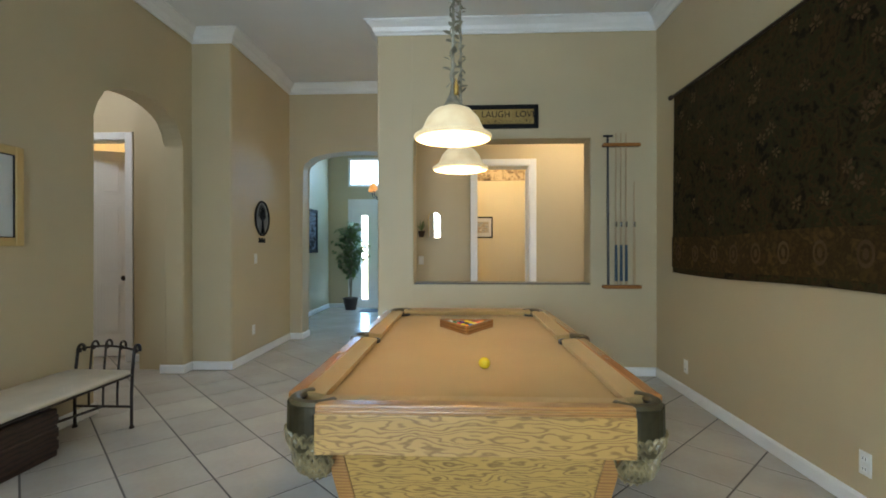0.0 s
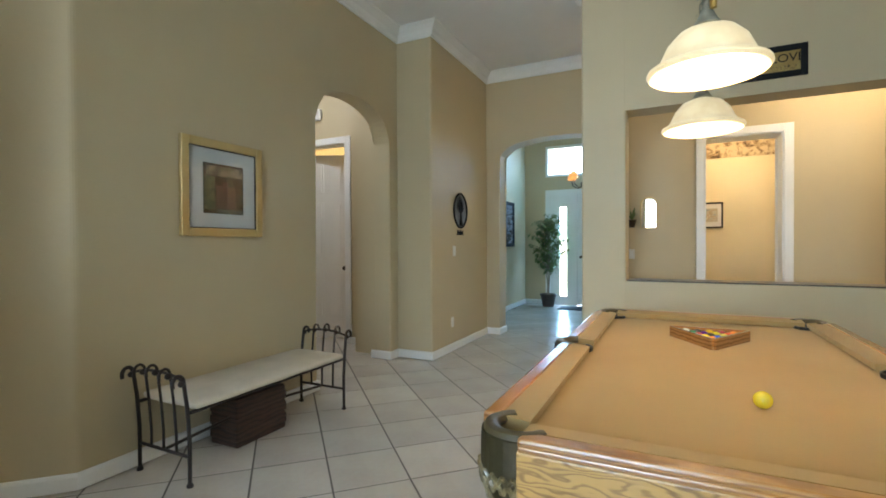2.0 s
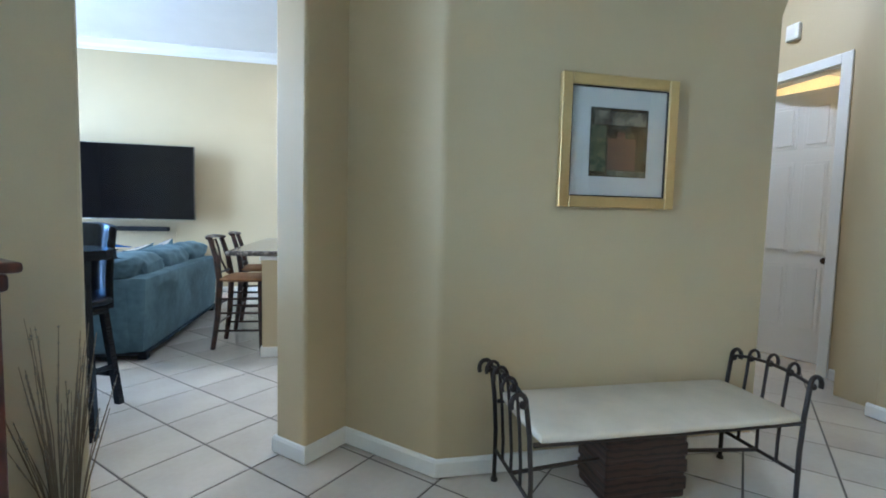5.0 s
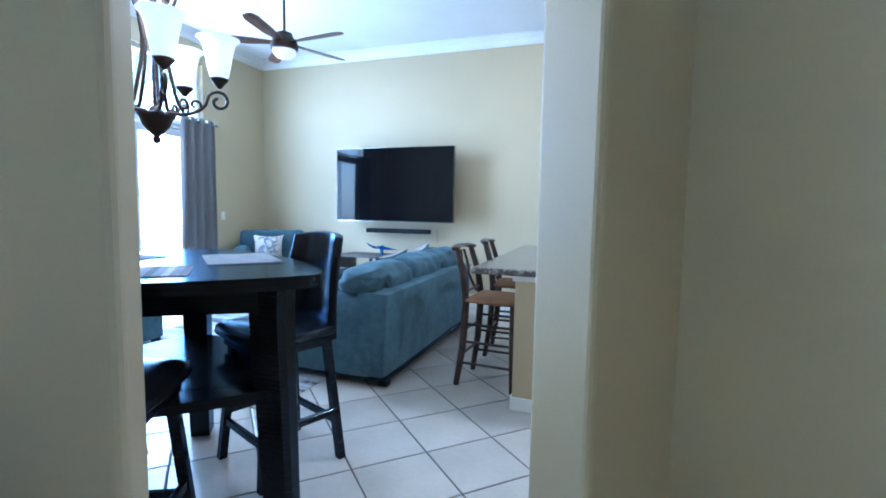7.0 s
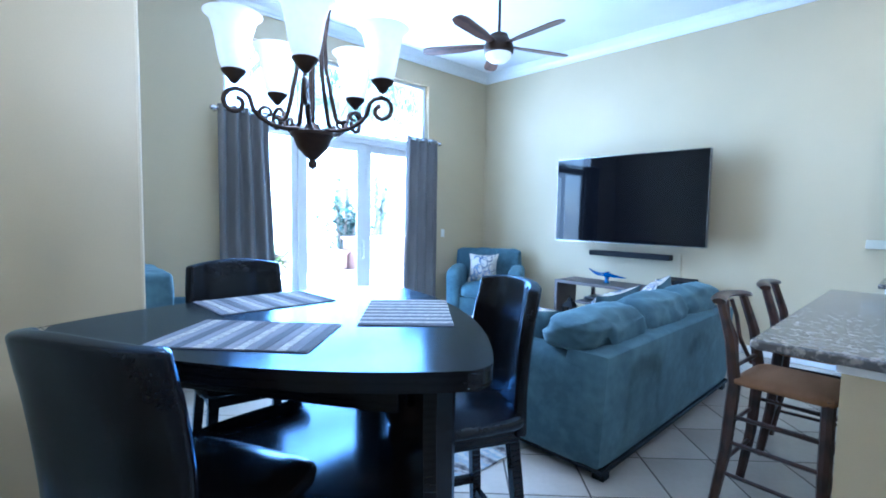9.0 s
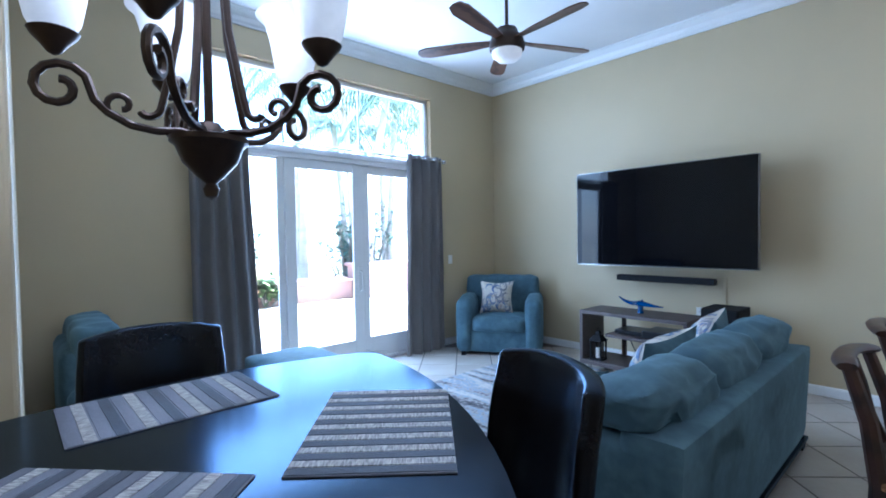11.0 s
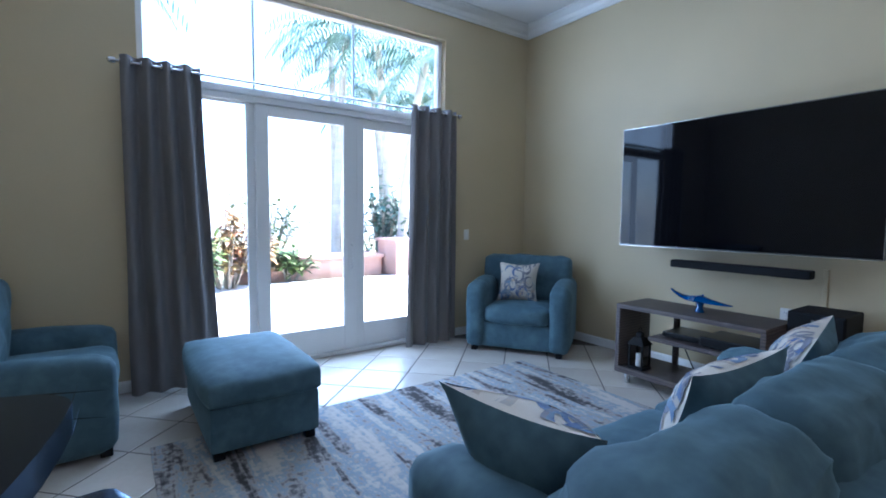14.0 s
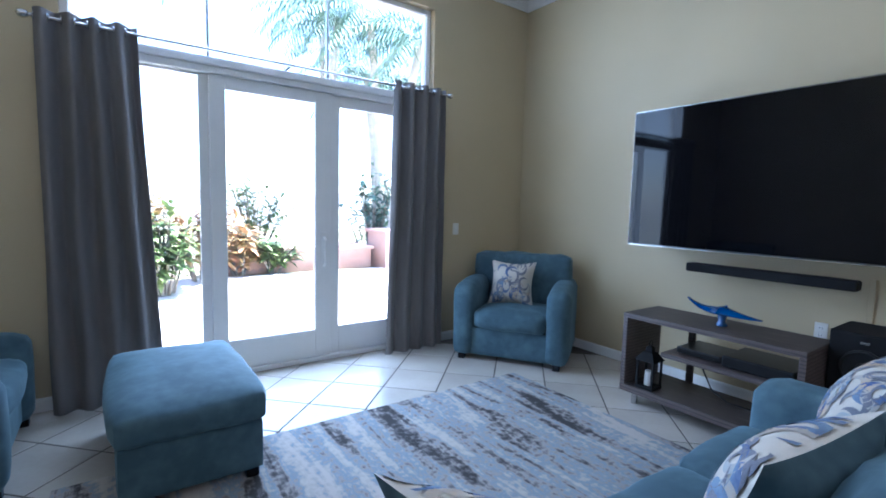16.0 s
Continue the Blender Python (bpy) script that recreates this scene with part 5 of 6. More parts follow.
tk, lv = bmesh.new(), bmesh.new()
rr = random.Random(9)
for i in range(3):
    tube([(0.02 * i - 0.02, 0.01, 0.2), (0.03 * math.sin(i * 2), 0.03 * math.cos(i * 2), 0.6), (0.02 * math.sin(i * 2 + 2), 0.02, 1.0), (0.05 * math.sin(i), 0.04 * math.cos(i), 1.35)], [0.014, 0.013, 0.012, 0.009], 6, tk)
for i in range(70):
    a, h, r = rr.uniform(0, 6.28), rr.uniform(0.80, 1.85), rr.uniform(0.10, 0.46)
    r *= 1.0 - 0.5 * abs(h - 1.35) / 0.6
    tip = Vector((r * math.cos(a), r * math.sin(a), h))
    tube([(0, 0, max(0.75, h - 0.35)), tip * 0.6 + Vector((0, 0, 0.4 * (h - 0.1))), tip], [0.006, 0.004, 0.002], 4, tk)
    for k2 in range(16):
        q = Vector((0, 0, h - 0.25)).lerp(tip, rr.uniform(0.3, 1.1))
        b2 = rr.uniform(0, 6.28)
        blade(lv, q, (math.cos(b2), math.sin(b2), rr.uniform(-0.6, 0.5)), rr.uniform(0.08, 0.13), 0.055, 0.6, 2)
part("trunk", tk, BARK, fc)
part("foliage", lv, LEAF, fc)
dm = thing("door_mat", pose(-1.95, 9.45, 0), "small dark door mat by the front door", "mat")
part("mat", box(-0.28, 0.28, -0.2, 0.2, 0.001, 0.015, 0.004), MATTE, dm)
hl2 = thing("hanging_lamp", pose(-1.62, 8.6, 0), "dark iron entry chandelier with amber glass shades", "chandelier")
part("rod", tube([(0, 0, 2.25), (0, 0, 3.59)], 0.01, 6), IRON, hl2)
part("hub", lathe([(0, 2.18), (0.03, 2.2), (0.07, 2.28), (0.03, 2.34), (0.015, 2.4)], 14), IRON, hl2, smooth=True)
AMBER = make("amber_shade", (0.6, 0.25, 0.06), 0.4, glow=0.06, glow_color=(1.0, 0.45, 0.12), bump=0.0)
for i in range(5):
    a = 1.2566 * i + 0.3
    d = Vector((math.cos(a), math.sin(a), 0))
    arm = part("arm", tube([d * 0.03 + Vector((0, 0, 2.25)), d * 0.12 + Vector((0, 0, 2.2)), d * 0.22 + Vector((0, 0, 2.26)), d * 0.24 + Vector((0, 0, 2.34))], 0.009, 6), IRON, hl2)
    part("shade", lathe([(0.075, 2.36), (0.06, 2.42), (0.035, 2.47), (0.03, 2.48)], 14, Matrix.Translation(d * 0.24)), AMBER, arm, smooth=True)

# ---- breakfast nook: table, chairs, chandelier ----
TX, TY, TH = -3.645, -0.715, 1.03


def bowed_triangle(scale=1.0, corner=0.10):
    """A triangle with bowed sides and rounded corners; one corner lies on +x."""
    out = []
    for k in range(3):
        tip = 2 * math.pi * k / 3
        v = Vector((0.6755 * math.cos(tip), 0.6755 * math.sin(tip)))
        for f in np.linspace(-0.611, 0.611, 9):
            out.append((v.x + corner * math.cos(tip + f), v.y + corner * math.sin(tip + f)))
        side = tip + math.pi / 3
        c = Vector((-1.104 * math.cos(side), -1.104 * math.sin(side)))
        for f in np.linspace(-0.40, 0.40, 15):
            out.append((c.x + 1.656 * math.cos(side + f), c.y + 1.656 * math.sin(side + f)))
    return [(x * scale, y * scale) for x, y in out]


tbl = thing("dining_table", pose(TX, TY, 0, 0, 0, 93), "black wooden bar-height dining table with a bowed triangular top", "dining table")
tt = prism(bowed_triangle(0.985), TH - 0.05, TH)
rim = [e for e in tt.edges if abs(e.verts[0].co.z - e.verts[1].co.z) < 1e-4]
bmesh.ops.bevel(tt, geom=rim, offset=0.008, segments=2, profile=0.5, affect="EDGES")
part("tabletop", tt, BLACKWOOD, tbl, "polished black wooden top", True)
for k in range(3):
    turn3 = pose(0, 0, 0, 0, 0, 120 * k)
    lg = bmesh.new()
    rings = []
    for z, c, s, w in ((TH - 0.051, 0.565, 0.075, 0.062), (TH - 0.2, 0.565, 0.072, 0.06), (0.0, 0.60, 0.058, 0.048)):
        rings.append([lg.verts.new((c + a * s, b * w, z)) for a, b in ((-1, -1), (0.75, -1), (1, -0.5), (1, 0.5), (0.75, 1), (-1, 1))])
    for a, b in zip(rings, rings[1:]):
        for q in range(6):
            lg.faces.new((a[q], a[(q + 1) % 6], b[(q + 1) % 6], b[q]))
    lg.faces.new(rings[0])
    lg.faces.new(rings[-1])
    bmesh.ops.transform(lg, matrix=turn3, verts=lg.verts)
    part("leg", lg, BLACKWOOD, tbl, "thick splayed black leg")
    # apron between two legs
    ap = box(0.335, 0.36, -0.44, 0.44, TH - 0.15, TH - 0.05, 0.003, 1)
    bmesh.ops.transform(ap, matrix=turn3 @ pose(0, 0, 0, 0, 0, 60), verts=ap.verts)
    part("apron", ap, BLACKWOOD, tbl)
part("shelf", prism(bowed_triangle(0.76), 0.53, 0.57, 0.0), BLACKWOOD, tbl, "black triangular lower shelf")

MAT_DARK = make("placemat_slate", (0.10, 0.115, 0.15), 0.8, other=(0.06, 0.065, 0.08), fine=120, bump=0.6, stretch=(4, 1, 1))
MAT_LIGHT = make("placemat_cream", (0.52, 0.50, 0.47), 0.8, other=(0.22, 0.21, 0.21), fine=70, big=45, bump=0.6, stretch=(1, 5, 1))
MAT_MID = make("placemat_grey", (0.25, 0.26, 0.30), 0.8, other=(0.14, 0.14, 0.17), fine=120, bump=0.6, stretch=(4, 1, 1))
for x, y, a, first in ((-3.945, -0.56, 49.5, 0), (-3.63, -1.065, 1, 1), (-3.385, -0.59, -47, 1)):
    pm = thing("placemat", pose(x, y, TH, 0, 0, a), "striped black and cream woven placemat" if first == 0 else "striped slate blue woven placemat", "placemat", "placemats on the table")
    part("weave", box(-0.225, 0.225, -0.155, 0.155, 0.0008, 0.003), MAT_MID, pm)
    for i in range(16):
        x0 = -0.223 + 0.0279 * i
        part("stripe", box(x0 + 0.002, x0 + 0.0255, -0.154, 0.154, 0.003, 0.0045), (MAT_LIGHT, MAT_DARK)[i % 2] if first == 0 else (MAT_DARK, MAT_MID, MAT_LIGHT, MAT_MID)[i % 4], pm)


def bar_chair(m):
    """Leather bar chair that faces +y: wrapped back, padded seat, square legs with footrests."""
    ch = thing("bar_chair", m, "dark brown leather bar chair with a curved back", "chair", "bar chairs round the table")
    part("seat", cushion(-0.22, 0.22, -0.20, 0.24, 0.64, 0.715, 0.035, 0.022), LEATHER, ch, "glossy dark leather seat", True)

    def shell(u, v):
        a = (u - 0.5) * 2
        z = 0.62 + 0.53 * v
        half = 0.215 + 0.012 * math.sin(v * 3)
        curl = 0.075 * abs(a) ** 3 * (0.4 + 0.6 * math.sin(min(1, v * 1.4) * math.pi / 2))
        top = -0.018 * (a * a) * (v > 0.85)
        return (a * half, -0.225 - 0.075 * v ** 1.3 + curl, z + top)
    bk = grid_sheet(16, 14, shell, 0.0)
    bmesh.ops.recalc_face_normals(bk, faces=bk.faces)
    bmesh.ops.solidify(bk, geom=bk.faces[:], thickness=0.045)
    edges = [e for e in bk.edges if e.is_manifold and e.calc_face_angle(0) > 1.0]
    bmesh.ops.bevel(bk, geom=edges, offset=0.012, segments=3, profile=0.5, affect="EDGES")
    part("backrest", bk, LEATHER, ch, "curved dark leather back", True)
    part("seat_frame", box(-0.19, 0.19, -0.18, 0.20, 0.595, 0.64, 0.005), BLACKWOOD, ch)
    for sx in (-1, 1):
        for sy in (-1, 1):
            lg = bmesh.new()
            rings = []
            for z, cx, cy in ((0.62, 0.165, 0.16), (0.0, 0.215, 0.21)):
                rings.append([lg.verts.new((sx * cx + a * 0.019, sy * cy + b * 0.019, z)) for a, b in ((-1, -1), (1, -1), (1, 1), (-1, 1))])
            for k in range(4):
                lg.faces.new((rings[0][k], rings[0][(k + 1) % 4], rings[1][(k + 1) % 4], rings[1][k]))
            lg.faces.new(rings[0])
            lg.faces.new(rings[1])
            part("leg", lg, BLACKWOOD, ch)
    for z, s in ((0.20, 1), (0.20, -1)):
        c = 0.165 + 0.05 * (1 - z / 0.62)
        part("stretcher", box(-c, c, s * (c - 0.005) - 0.012, s * (c - 0.005) + 0.012, z - 0.018, z + 0.018, 0.003, 1), BLACKWOOD, ch)
        part("stretcher", box(s * c - 0.012, s * c + 0.012, -c, c, z + 0.032, z + 0.068, 0.003, 1), BLACKWOOD, ch)
    return ch


c1 = bar_chair(pose(-4.075, -0.445, 0, 0, 0, -113))
copy_thing(c1, pose(-3.66, -1.36, 0, 0, 0, -8))
copy_thing(c1, pose(-3.18, -0.46, 0, 0, 0, 117))

FROST = make("frosted_glass", (0.92, 0.94, 0.96), 0.5, glow=0.035, glow_color=(0.93, 0.96, 1.0), bump=0.0)
chd = thing("chandelier", pose(-3.641, -0.703, 0.004), "dark bronze scrolled chandelier with frosted glass shades", "chandelier")
part("bowl", lathe([(0, 1.527), (0.012, 1.535), (0.016, 1.55), (0.010, 1.56), (0.024, 1.572), (0.050, 1.60), (0.062, 1.632), (0.072, 1.64), (0.072, 1.65), (0.03, 1.66), (0.02, 1.68)], 24), BRONZE, chd, "dark bronze bowl with finial", True)
part("stem", tube([(0, 0, 1.66), (0, 0, 2.30)], 0.009, 10), BRONZE, chd)
part("hub", lathe([(0.01, 2.10), (0.03, 2.12), (0.04, 2.16), (0.02, 2.20), (0.03, 2.26), (0.01, 2.32)], 18), BRONZE, chd, smooth=True)
part("chain", tube([(0.006 * (k % 2), 0.006 * ((k + 1) % 2), 2.30 + 0.02 * k) for k in range(65)], 0.006, 5), BRONZE, chd)
part("canopy", lathe([(0, 3.53), (0.03, 3.54), (0.065, 3.58), (0.07, 3.60)], 20), BRONZE, chd, smooth=True)


def spiral(cx, cz, r0, r1, a0, a1, n=14):
    return [(cx + (r0 + (r1 - r0) * k / n) * math.cos(a0 + (a1 - a0) * k / n), cz + (r0 + (r1 - r0) * k / n) * math.sin(a0 + (a1 - a0) * k / n)) for k in range(n + 1)]


for i in range(5):
    a = radians(57.5 + 72 * i)
    turn = pose(0, 0, 0, 0, 0, math.degrees(a))

    def sweep(path, r):
        b = tube([(x, 0, z) for x, z in path], r, 7)
        bmesh.ops.transform(b, matrix=turn, verts=b.verts)
        return b
    low = [(0.02, 1.652), (0.05, 1.66), (0.09, 1.657), (0.13, 1.664), (0.165, 1.684), (0.185, 1.705)]
    arm = part("arm", sweep(low + spiral(0.236, 1.722, 0.046, 0.014, 2.6, -4.6), 0.0078), BRONZE, chd, "scrolled bronze arm", True)
    part("upright", sweep(spiral(0.11, 1.70, 0.010, 0.028, 5.2, 3.2, 8) + [(0.07, 1.75), (0.048, 1.86), (0.042, 1.95), (0.055, 2.04), (0.085, 2.12)] + spiral(0.10, 2.155, 0.035, 0.012, 2.9, -2.5, 10), 0.0075), BRONZE, chd, "scrolled bronze upright", True)
    part("scroll", sweep(spiral(0.145, 1.70, 0.024, 0.008, -0.6, 4.6, 10), 0.006), BRONZE, arm, "", True)
    c = Vector((0.240 * math.cos(a), 0.240 * math.sin(a), -0.040))
    part("cup", lathe([(0, 1.815), (0.010, 1.82), (0.022, 1.836), (0.033, 1.848), (0.038, 1.857), (0.030, 1.861)], 18, Matrix.Translation(c)), BRONZE, arm, smooth=True)
    pr = [(0.032, 1.859), (0.040, 1.875), (0.048, 1.915), (0.056, 1.965), (0.068, 2.008), (0.086, 2.024)]
    part("shade", lathe(pr + [(r - 0.005, z) for r, z in reversed(pr)], 28, Matrix.Translation(c)), FROST, arm, "glowing frosted glass shade", True)
lamp("chandelier_bulbs", "POINT", pose(-3.641, -0.703, 2.12), 2.7, (0.95, 0.96, 1.0), soft=0.25)

# ---- living room ----
cf = thing("ceiling_fan", pose(-5.90, -1.807, -0.047), "dark wood five-blade ceiling fan with a frosted light", "ceiling fan")
part("canopy", lathe([(0, 3.50), (0.03, 3.51), (0.07, 3.56), (0.075, 3.645)], 20), BRONZE, cf, smooth=True)
part("rod", tube([(0, 0, 2.9), (0, 0, 3.52)], 0.012, 8), BRONZE, cf)
part("motor", lathe([(0.012, 2.96), (0.03, 2.95), (0.07, 2.93), (0.085, 2.89), (0.11, 2.87), (0.125, 2.82), (0.12, 2.785), (0.10, 2.775)], 28), BRONZE, cf, "bronze motor housing", True)
part("light", lathe([(0.105, 2.778), (0.10, 2.745), (0.07, 2.715), (0.03, 2.703), (0, 2.70)], 28), make("fan_light", (0.85, 0.85, 0.82), 0.4, bump=0, glow=0.03, glow_color=(1, 0.95, 0.9)), cf, "frosted glass bowl", True)
FANW = wood("fan_blade_wood", (0.13, 0.06, 0.035), (0.06, 0.025, 0.015), 6, (0.4, 3, 3), 0.4, 3, 0.2)
for i in range(5):
    bl = bmesh.new()
    pts = [(0.10, -0.028), (0.17, -0.035), (0.30, -0.055), (0.58, -0.062), (0.645, -0.04), (0.66, 0.0), (0.645, 0.04), (0.58, 0.058), (0.30, 0.05), (0.17, 0.035), (0.10, 0.028)]
    m = pose(0, 0, 2.845, 0, 0, 84 + 72 * i) @ pose(0, 0, 0, 11, 0, 0)
    b = prism(pts, -0.004, 0.004)
    bmesh.ops.transform(b, matrix=m, verts=b.verts)
    bd = part("blade", b, FANW, cf, "walnut stained blade")
    ir = box(0.07, 0.19, -0.018, 0.018, 0.004, 0.010, 0.003, 1)
    bmesh.ops.transform(ir, matrix=m, verts=ir.verts)
    part("bracket", ir, BRONZE, bd)

# curtains on a rod
rod = thing("curtain_rod", pose(0, -4.10, 2.395), "brushed steel curtain rod with round finials", "curtain rod")
part("bar", tube([(-4.40, 0, 0), (-7.37, 0, 0)], 0.011, 10), STEEL, rod)
for x in (-4.385, -7.385):
    part("finial", lathe([(0, -0.03), (0.02, -0.02), (0.026, 0), (0.02, 0.02), (0, 0.03)], 14, Matrix.Translation((x, 0, 0)) @ pose(0, 0, 0, 0, 90, 0)), STEEL, rod, smooth=True)
for x in (-4.44, -5.9, -7.33):
    part("bracket", box(x - 0.01, x + 0.01, -0.138, 0.0, -0.012, 0.0, 0.002, 1), STEEL, rod)


def curtain(x_a, x_b, flare_a, flare_b, waves, seed):
    cu = thing("curtain", pose(0, -4.10, 0), "grey woven grommet curtain panel drawn aside", "curtain", "living room curtains")

    def fold(u, v):
        e = v ** 1.2
        x = x_a + (x_b - x_a) * u + (flare_a * (1 - u) + flare_b * u) * e
        amp = 0.040 * (1 - 0.25 * v) + 0.012 * noise.noise(Vector((u * 6, v * 2, seed)))
        y = amp * math.sin(u * waves * 2 * math.pi + 0.5 * noise.noise(Vector((u * 2, v * 1.5, seed + 3)))) + 0.02 * v * noise.noise(Vector((u * 4, 1.0, seed)))
        return (x + 0.012 * noise.noise(Vector((u * 9, v * 3, seed))), y, 2.44 - 2.425 * v)
    part("cloth", grid_sheet(96, 26, fold, 0.003), CURTAIN, cu, "", True)
    for k in range(int(waves * 2)):
        u = (k + 0.0) / (waves * 2) + 0.001
        x, y, z = fold(u, 0.02)
        ring = tube([(x, 0 + 0.024 * math.cos(q), 2.395 + 0.024 * math.sin(q)) for q in np.linspace(0, 6.283, 13)], 0.0045, 6)
        part("grommet", ring, STEEL, cu)


curtain(-4.43, -4.93, 0.0, -0.10, 4, 1)
curtain(-6.79, -7.34, 0.05, -0.02, 4, 7)

tv = thing("television", pose(-8.17, -1.762, 0), "large black flat television on a wall mount", "television")
part("body", box(-0.045, -0.004, -0.905, 0.905, 1.10, 2.14, 0.006), BLACK, tv)
part("screen", box(-0.004, 0.0, -0.897, 0.897, 1.112, 2.132), SCREEN, tv, "glossy black screen")
part("bezel", frame_bars(-0.905, 0.905, 1.10, 2.14, 0.007, -0.002, 0.003), STEEL, tv, "thin silver bezel").matrix_basis = pose(0.001, 0, 0, 0, 0, 90)
part("mount", wall_boxes([(-0.329, -0.045, -0.10, -0.05, 1.55, 1.75), (-0.329, -0.045, 0.05, 0.10, 1.55, 1.75), (-0.329, -0.30, -0.25, 0.25, 1.5, 1.8)]), BLACK, tv)
sb = thing("sound_bar", pose(-8.30, -1.735, 0.965), "long black sound bar under the television", "sound bar")
part("body", box(-0.05, 0.05, -0.495, 0.495, -0.032, 0.032, 0.014, 3), MATTE, sb)
part("bracket", wall_boxes([(-0.199, -0.05, -0.3, -0.26, -0.015, 0.015), (-0.199, -0.05, 0.26, 0.3, -0.015, 0.015)]), BLACK, sb)
part("cable_cover", box(-0.199, -0.188, 0.50, 0.53, -0.55, 0.03, 0.003, 1), PAINT, sb, "beige cable cover on the wall")

st = thing("tv_stand", pose(-7.94, -1.83, 0), "grey oak low television stand with open shelves", "tv stand")
part("top", box(-0.225, 0.225, -0.54, 0.54, 0.615, 0.65, 0.004), STANDW, st)
part("bottom", box(-0.225, 0.225, -0.54, 0.54, 0.085, 0.135, 0.004), STANDW, st)
part("side_panel", box(-0.225, 0.222, -0.54, -0.505, 0.135, 0.615, 0.003, 1), STANDW, st)
part("side_panel", box(-0.225, 0.222, 0.505, 0.54, 0.135, 0.615, 0.003, 1), STANDW, st)
part("shelf", box(-0.225, 0.21, -0.26, 0.505, 0.40, 0.43, 0.003, 1), STANDW, st)
part("divider", box(-0.225, -0.19, -0.28, -0.24, 0.135, 0.615, 0.003, 1), STANDW, st)
for sx in (-0.17, 0.17):
    for sy in (-0.45, 0.45):
        part("foot", lathe([(0.022, 0), (0.022, 0.085)], 12, Matrix.Translation((sx, sy, 0))), STEEL, st, "brushed metal foot")
for y0, y1, h, x1, nm in ((-0.20, 0.08, 0.045, 0.12, "disc_player"), (0.10, 0.47, 0.075, 0.16, "receiver")):
    bxx = thing(nm, pose(-7.94, -1.83, 0.43), "black electronic box on the stand's shelf", "electronics")
    part("case", box(-0.16, x1, y0, y1, 0.006, h, 0.006), BLACK, bxx)
    part("front_panel", box(x1, x1 + 0.004, y0 + 0.01, y1 - 0.01, 0.012, h - 0.008, 0.001, 1), MATTE, bxx)
    for fx in (-0.13, x1 - 0.03):
        part("foot", box(fx - 0.01, fx + 0.01, y0 + 0.02, y1 - 0.02, 0.0, 0.006), MATTE, bxx)
ln = thing("lantern", pose(-7.80, -2.20, 0.135), "dark metal candle lantern on the stand's base", "lantern")
part("base", box(-0.065, 0.065, -0.065, 0.065, 0, 0.02, 0.004), MATTE, ln)
for sx in (-1, 1):
    for sy in (-1, 1):
        part("post", box(sx * 0.055 - 0.006, sx * 0.055 + 0.006, sy * 0.055 - 0.006, sy * 0.055 + 0.006, 0.02, 0.20), MATTE, ln)
part("roof", lathe([(0.10, 0.20), (0.05, 0.255), (0.03, 0.26), (0.03, 0.29), (0.012, 0.30), (0, 0.30)], 4, pose(0, 0, 0, 0, 0, 45)), MATTE, ln)
part("candle", lathe([(0, 0.02), (0.028, 0.02), (0.028, 0.12), (0, 0.12)], 14), MATBOARD, ln, "white candle")
part("ring", tube([(0.02 * math.cos(q), 0, 0.315 + 0.02 * math.sin(q)) for q in np.linspace(0, 6.283, 13)], 0.003, 5), MATTE, ln)
cable = thing("cable", pose(-8.02, -1.98, 0.135), "loose black cable behind the stand", "cable")
part("wire", tube([(0, 0, 0.27), (-0.02, 0.03, 0.16), (0.0, 0.10, 0.05), (0.03, 0.22, 0.006), (0.02, 0.4, 0.006)], 0.006, 6), BLACK, cable, smooth=True)

mr = thing("glass_ray", pose(-7.93, -1.81, 0.65), "blue glass manta ray sculpture on the stand", "sculpture")
def ray_sheet(u, v):
    a = (u - 0.5) * 2
    w = 0.225 * a
    chord = 0.095 * (1 - abs(a) ** 0.7) + 0.008
    y = w
    lift = 0.085 + 0.060 * abs(a) ** 2.2 * (1.5 if a < 0 else 0.35) - 0.03 * abs(a)
    return (chord * (v - 0.5) * 2, y, lift + 0.036 * (1 - abs(a)) * math.cos((v - 0.5) * 3))


mb = grid_sheet(32, 10, ray_sheet, 0.008)
part("wings", mb, BLUEGLASS, mr, "swept blue glass wings", True)
part("fin", lathe([(0.012, 0.085), (0.008, 0.115), (0, 0.12)], 10, Matrix.Translation((-0.02, 0.01, 0.015))), BLUEGLASS, mr, smooth=True)
part("foot", lathe([(0.034, 0), (0.036, 0.008), (0.022, 0.035), (0.032, 0.085), (0, 0.09)], 20), BLUEGLASS, mr, "clear blue glass foot", True)
sp = thing("speaker", pose(-8.20, -1.13, 0), "black floor-standing loudspeaker beside the stand", "loudspeaker")
part("cabinet", box(-0.18, 0.18, -0.155, 0.155, 0.02, 0.745, 0.008), MATTE, sp)
part("baffle", box(0.18, 0.19, -0.145, 0.145, 0.03, 0.735, 0.004), MATTE, sp)
for z, r in ((0.56, 0.10), (0.25, 0.10)):
    part("driver", lathe([(r, 0), (r, 0.008), (r * 0.9, 0.010), (r * 0.85, 0.004), (r * 0.3, -0.0), (r * 0.28, 0.006), (0, 0.01)], 28, Matrix.Translation((0.19, 0, z)) @ pose(0, 0, 0, 0, 90, 0)), BLACK, sp, smooth=True)
for a in (-0.14, 0.14):
    part("foot", box(a - 0.02, a + 0.02, -0.14, 0.14, 0, 0.02), BLACK, sp)
part("badge", box(0.19, 0.193, -0.02, 0.02, 0.69, 0.705), STEEL, sp)

plate("light_switch", pose(-7.60, -4.24, 1.14, 0, 0, 180), SW, "switch")
plate("wall_outlet", pose(-8.50, -1.45, 0.62, 0, 0, 90), OUT, "outlet")


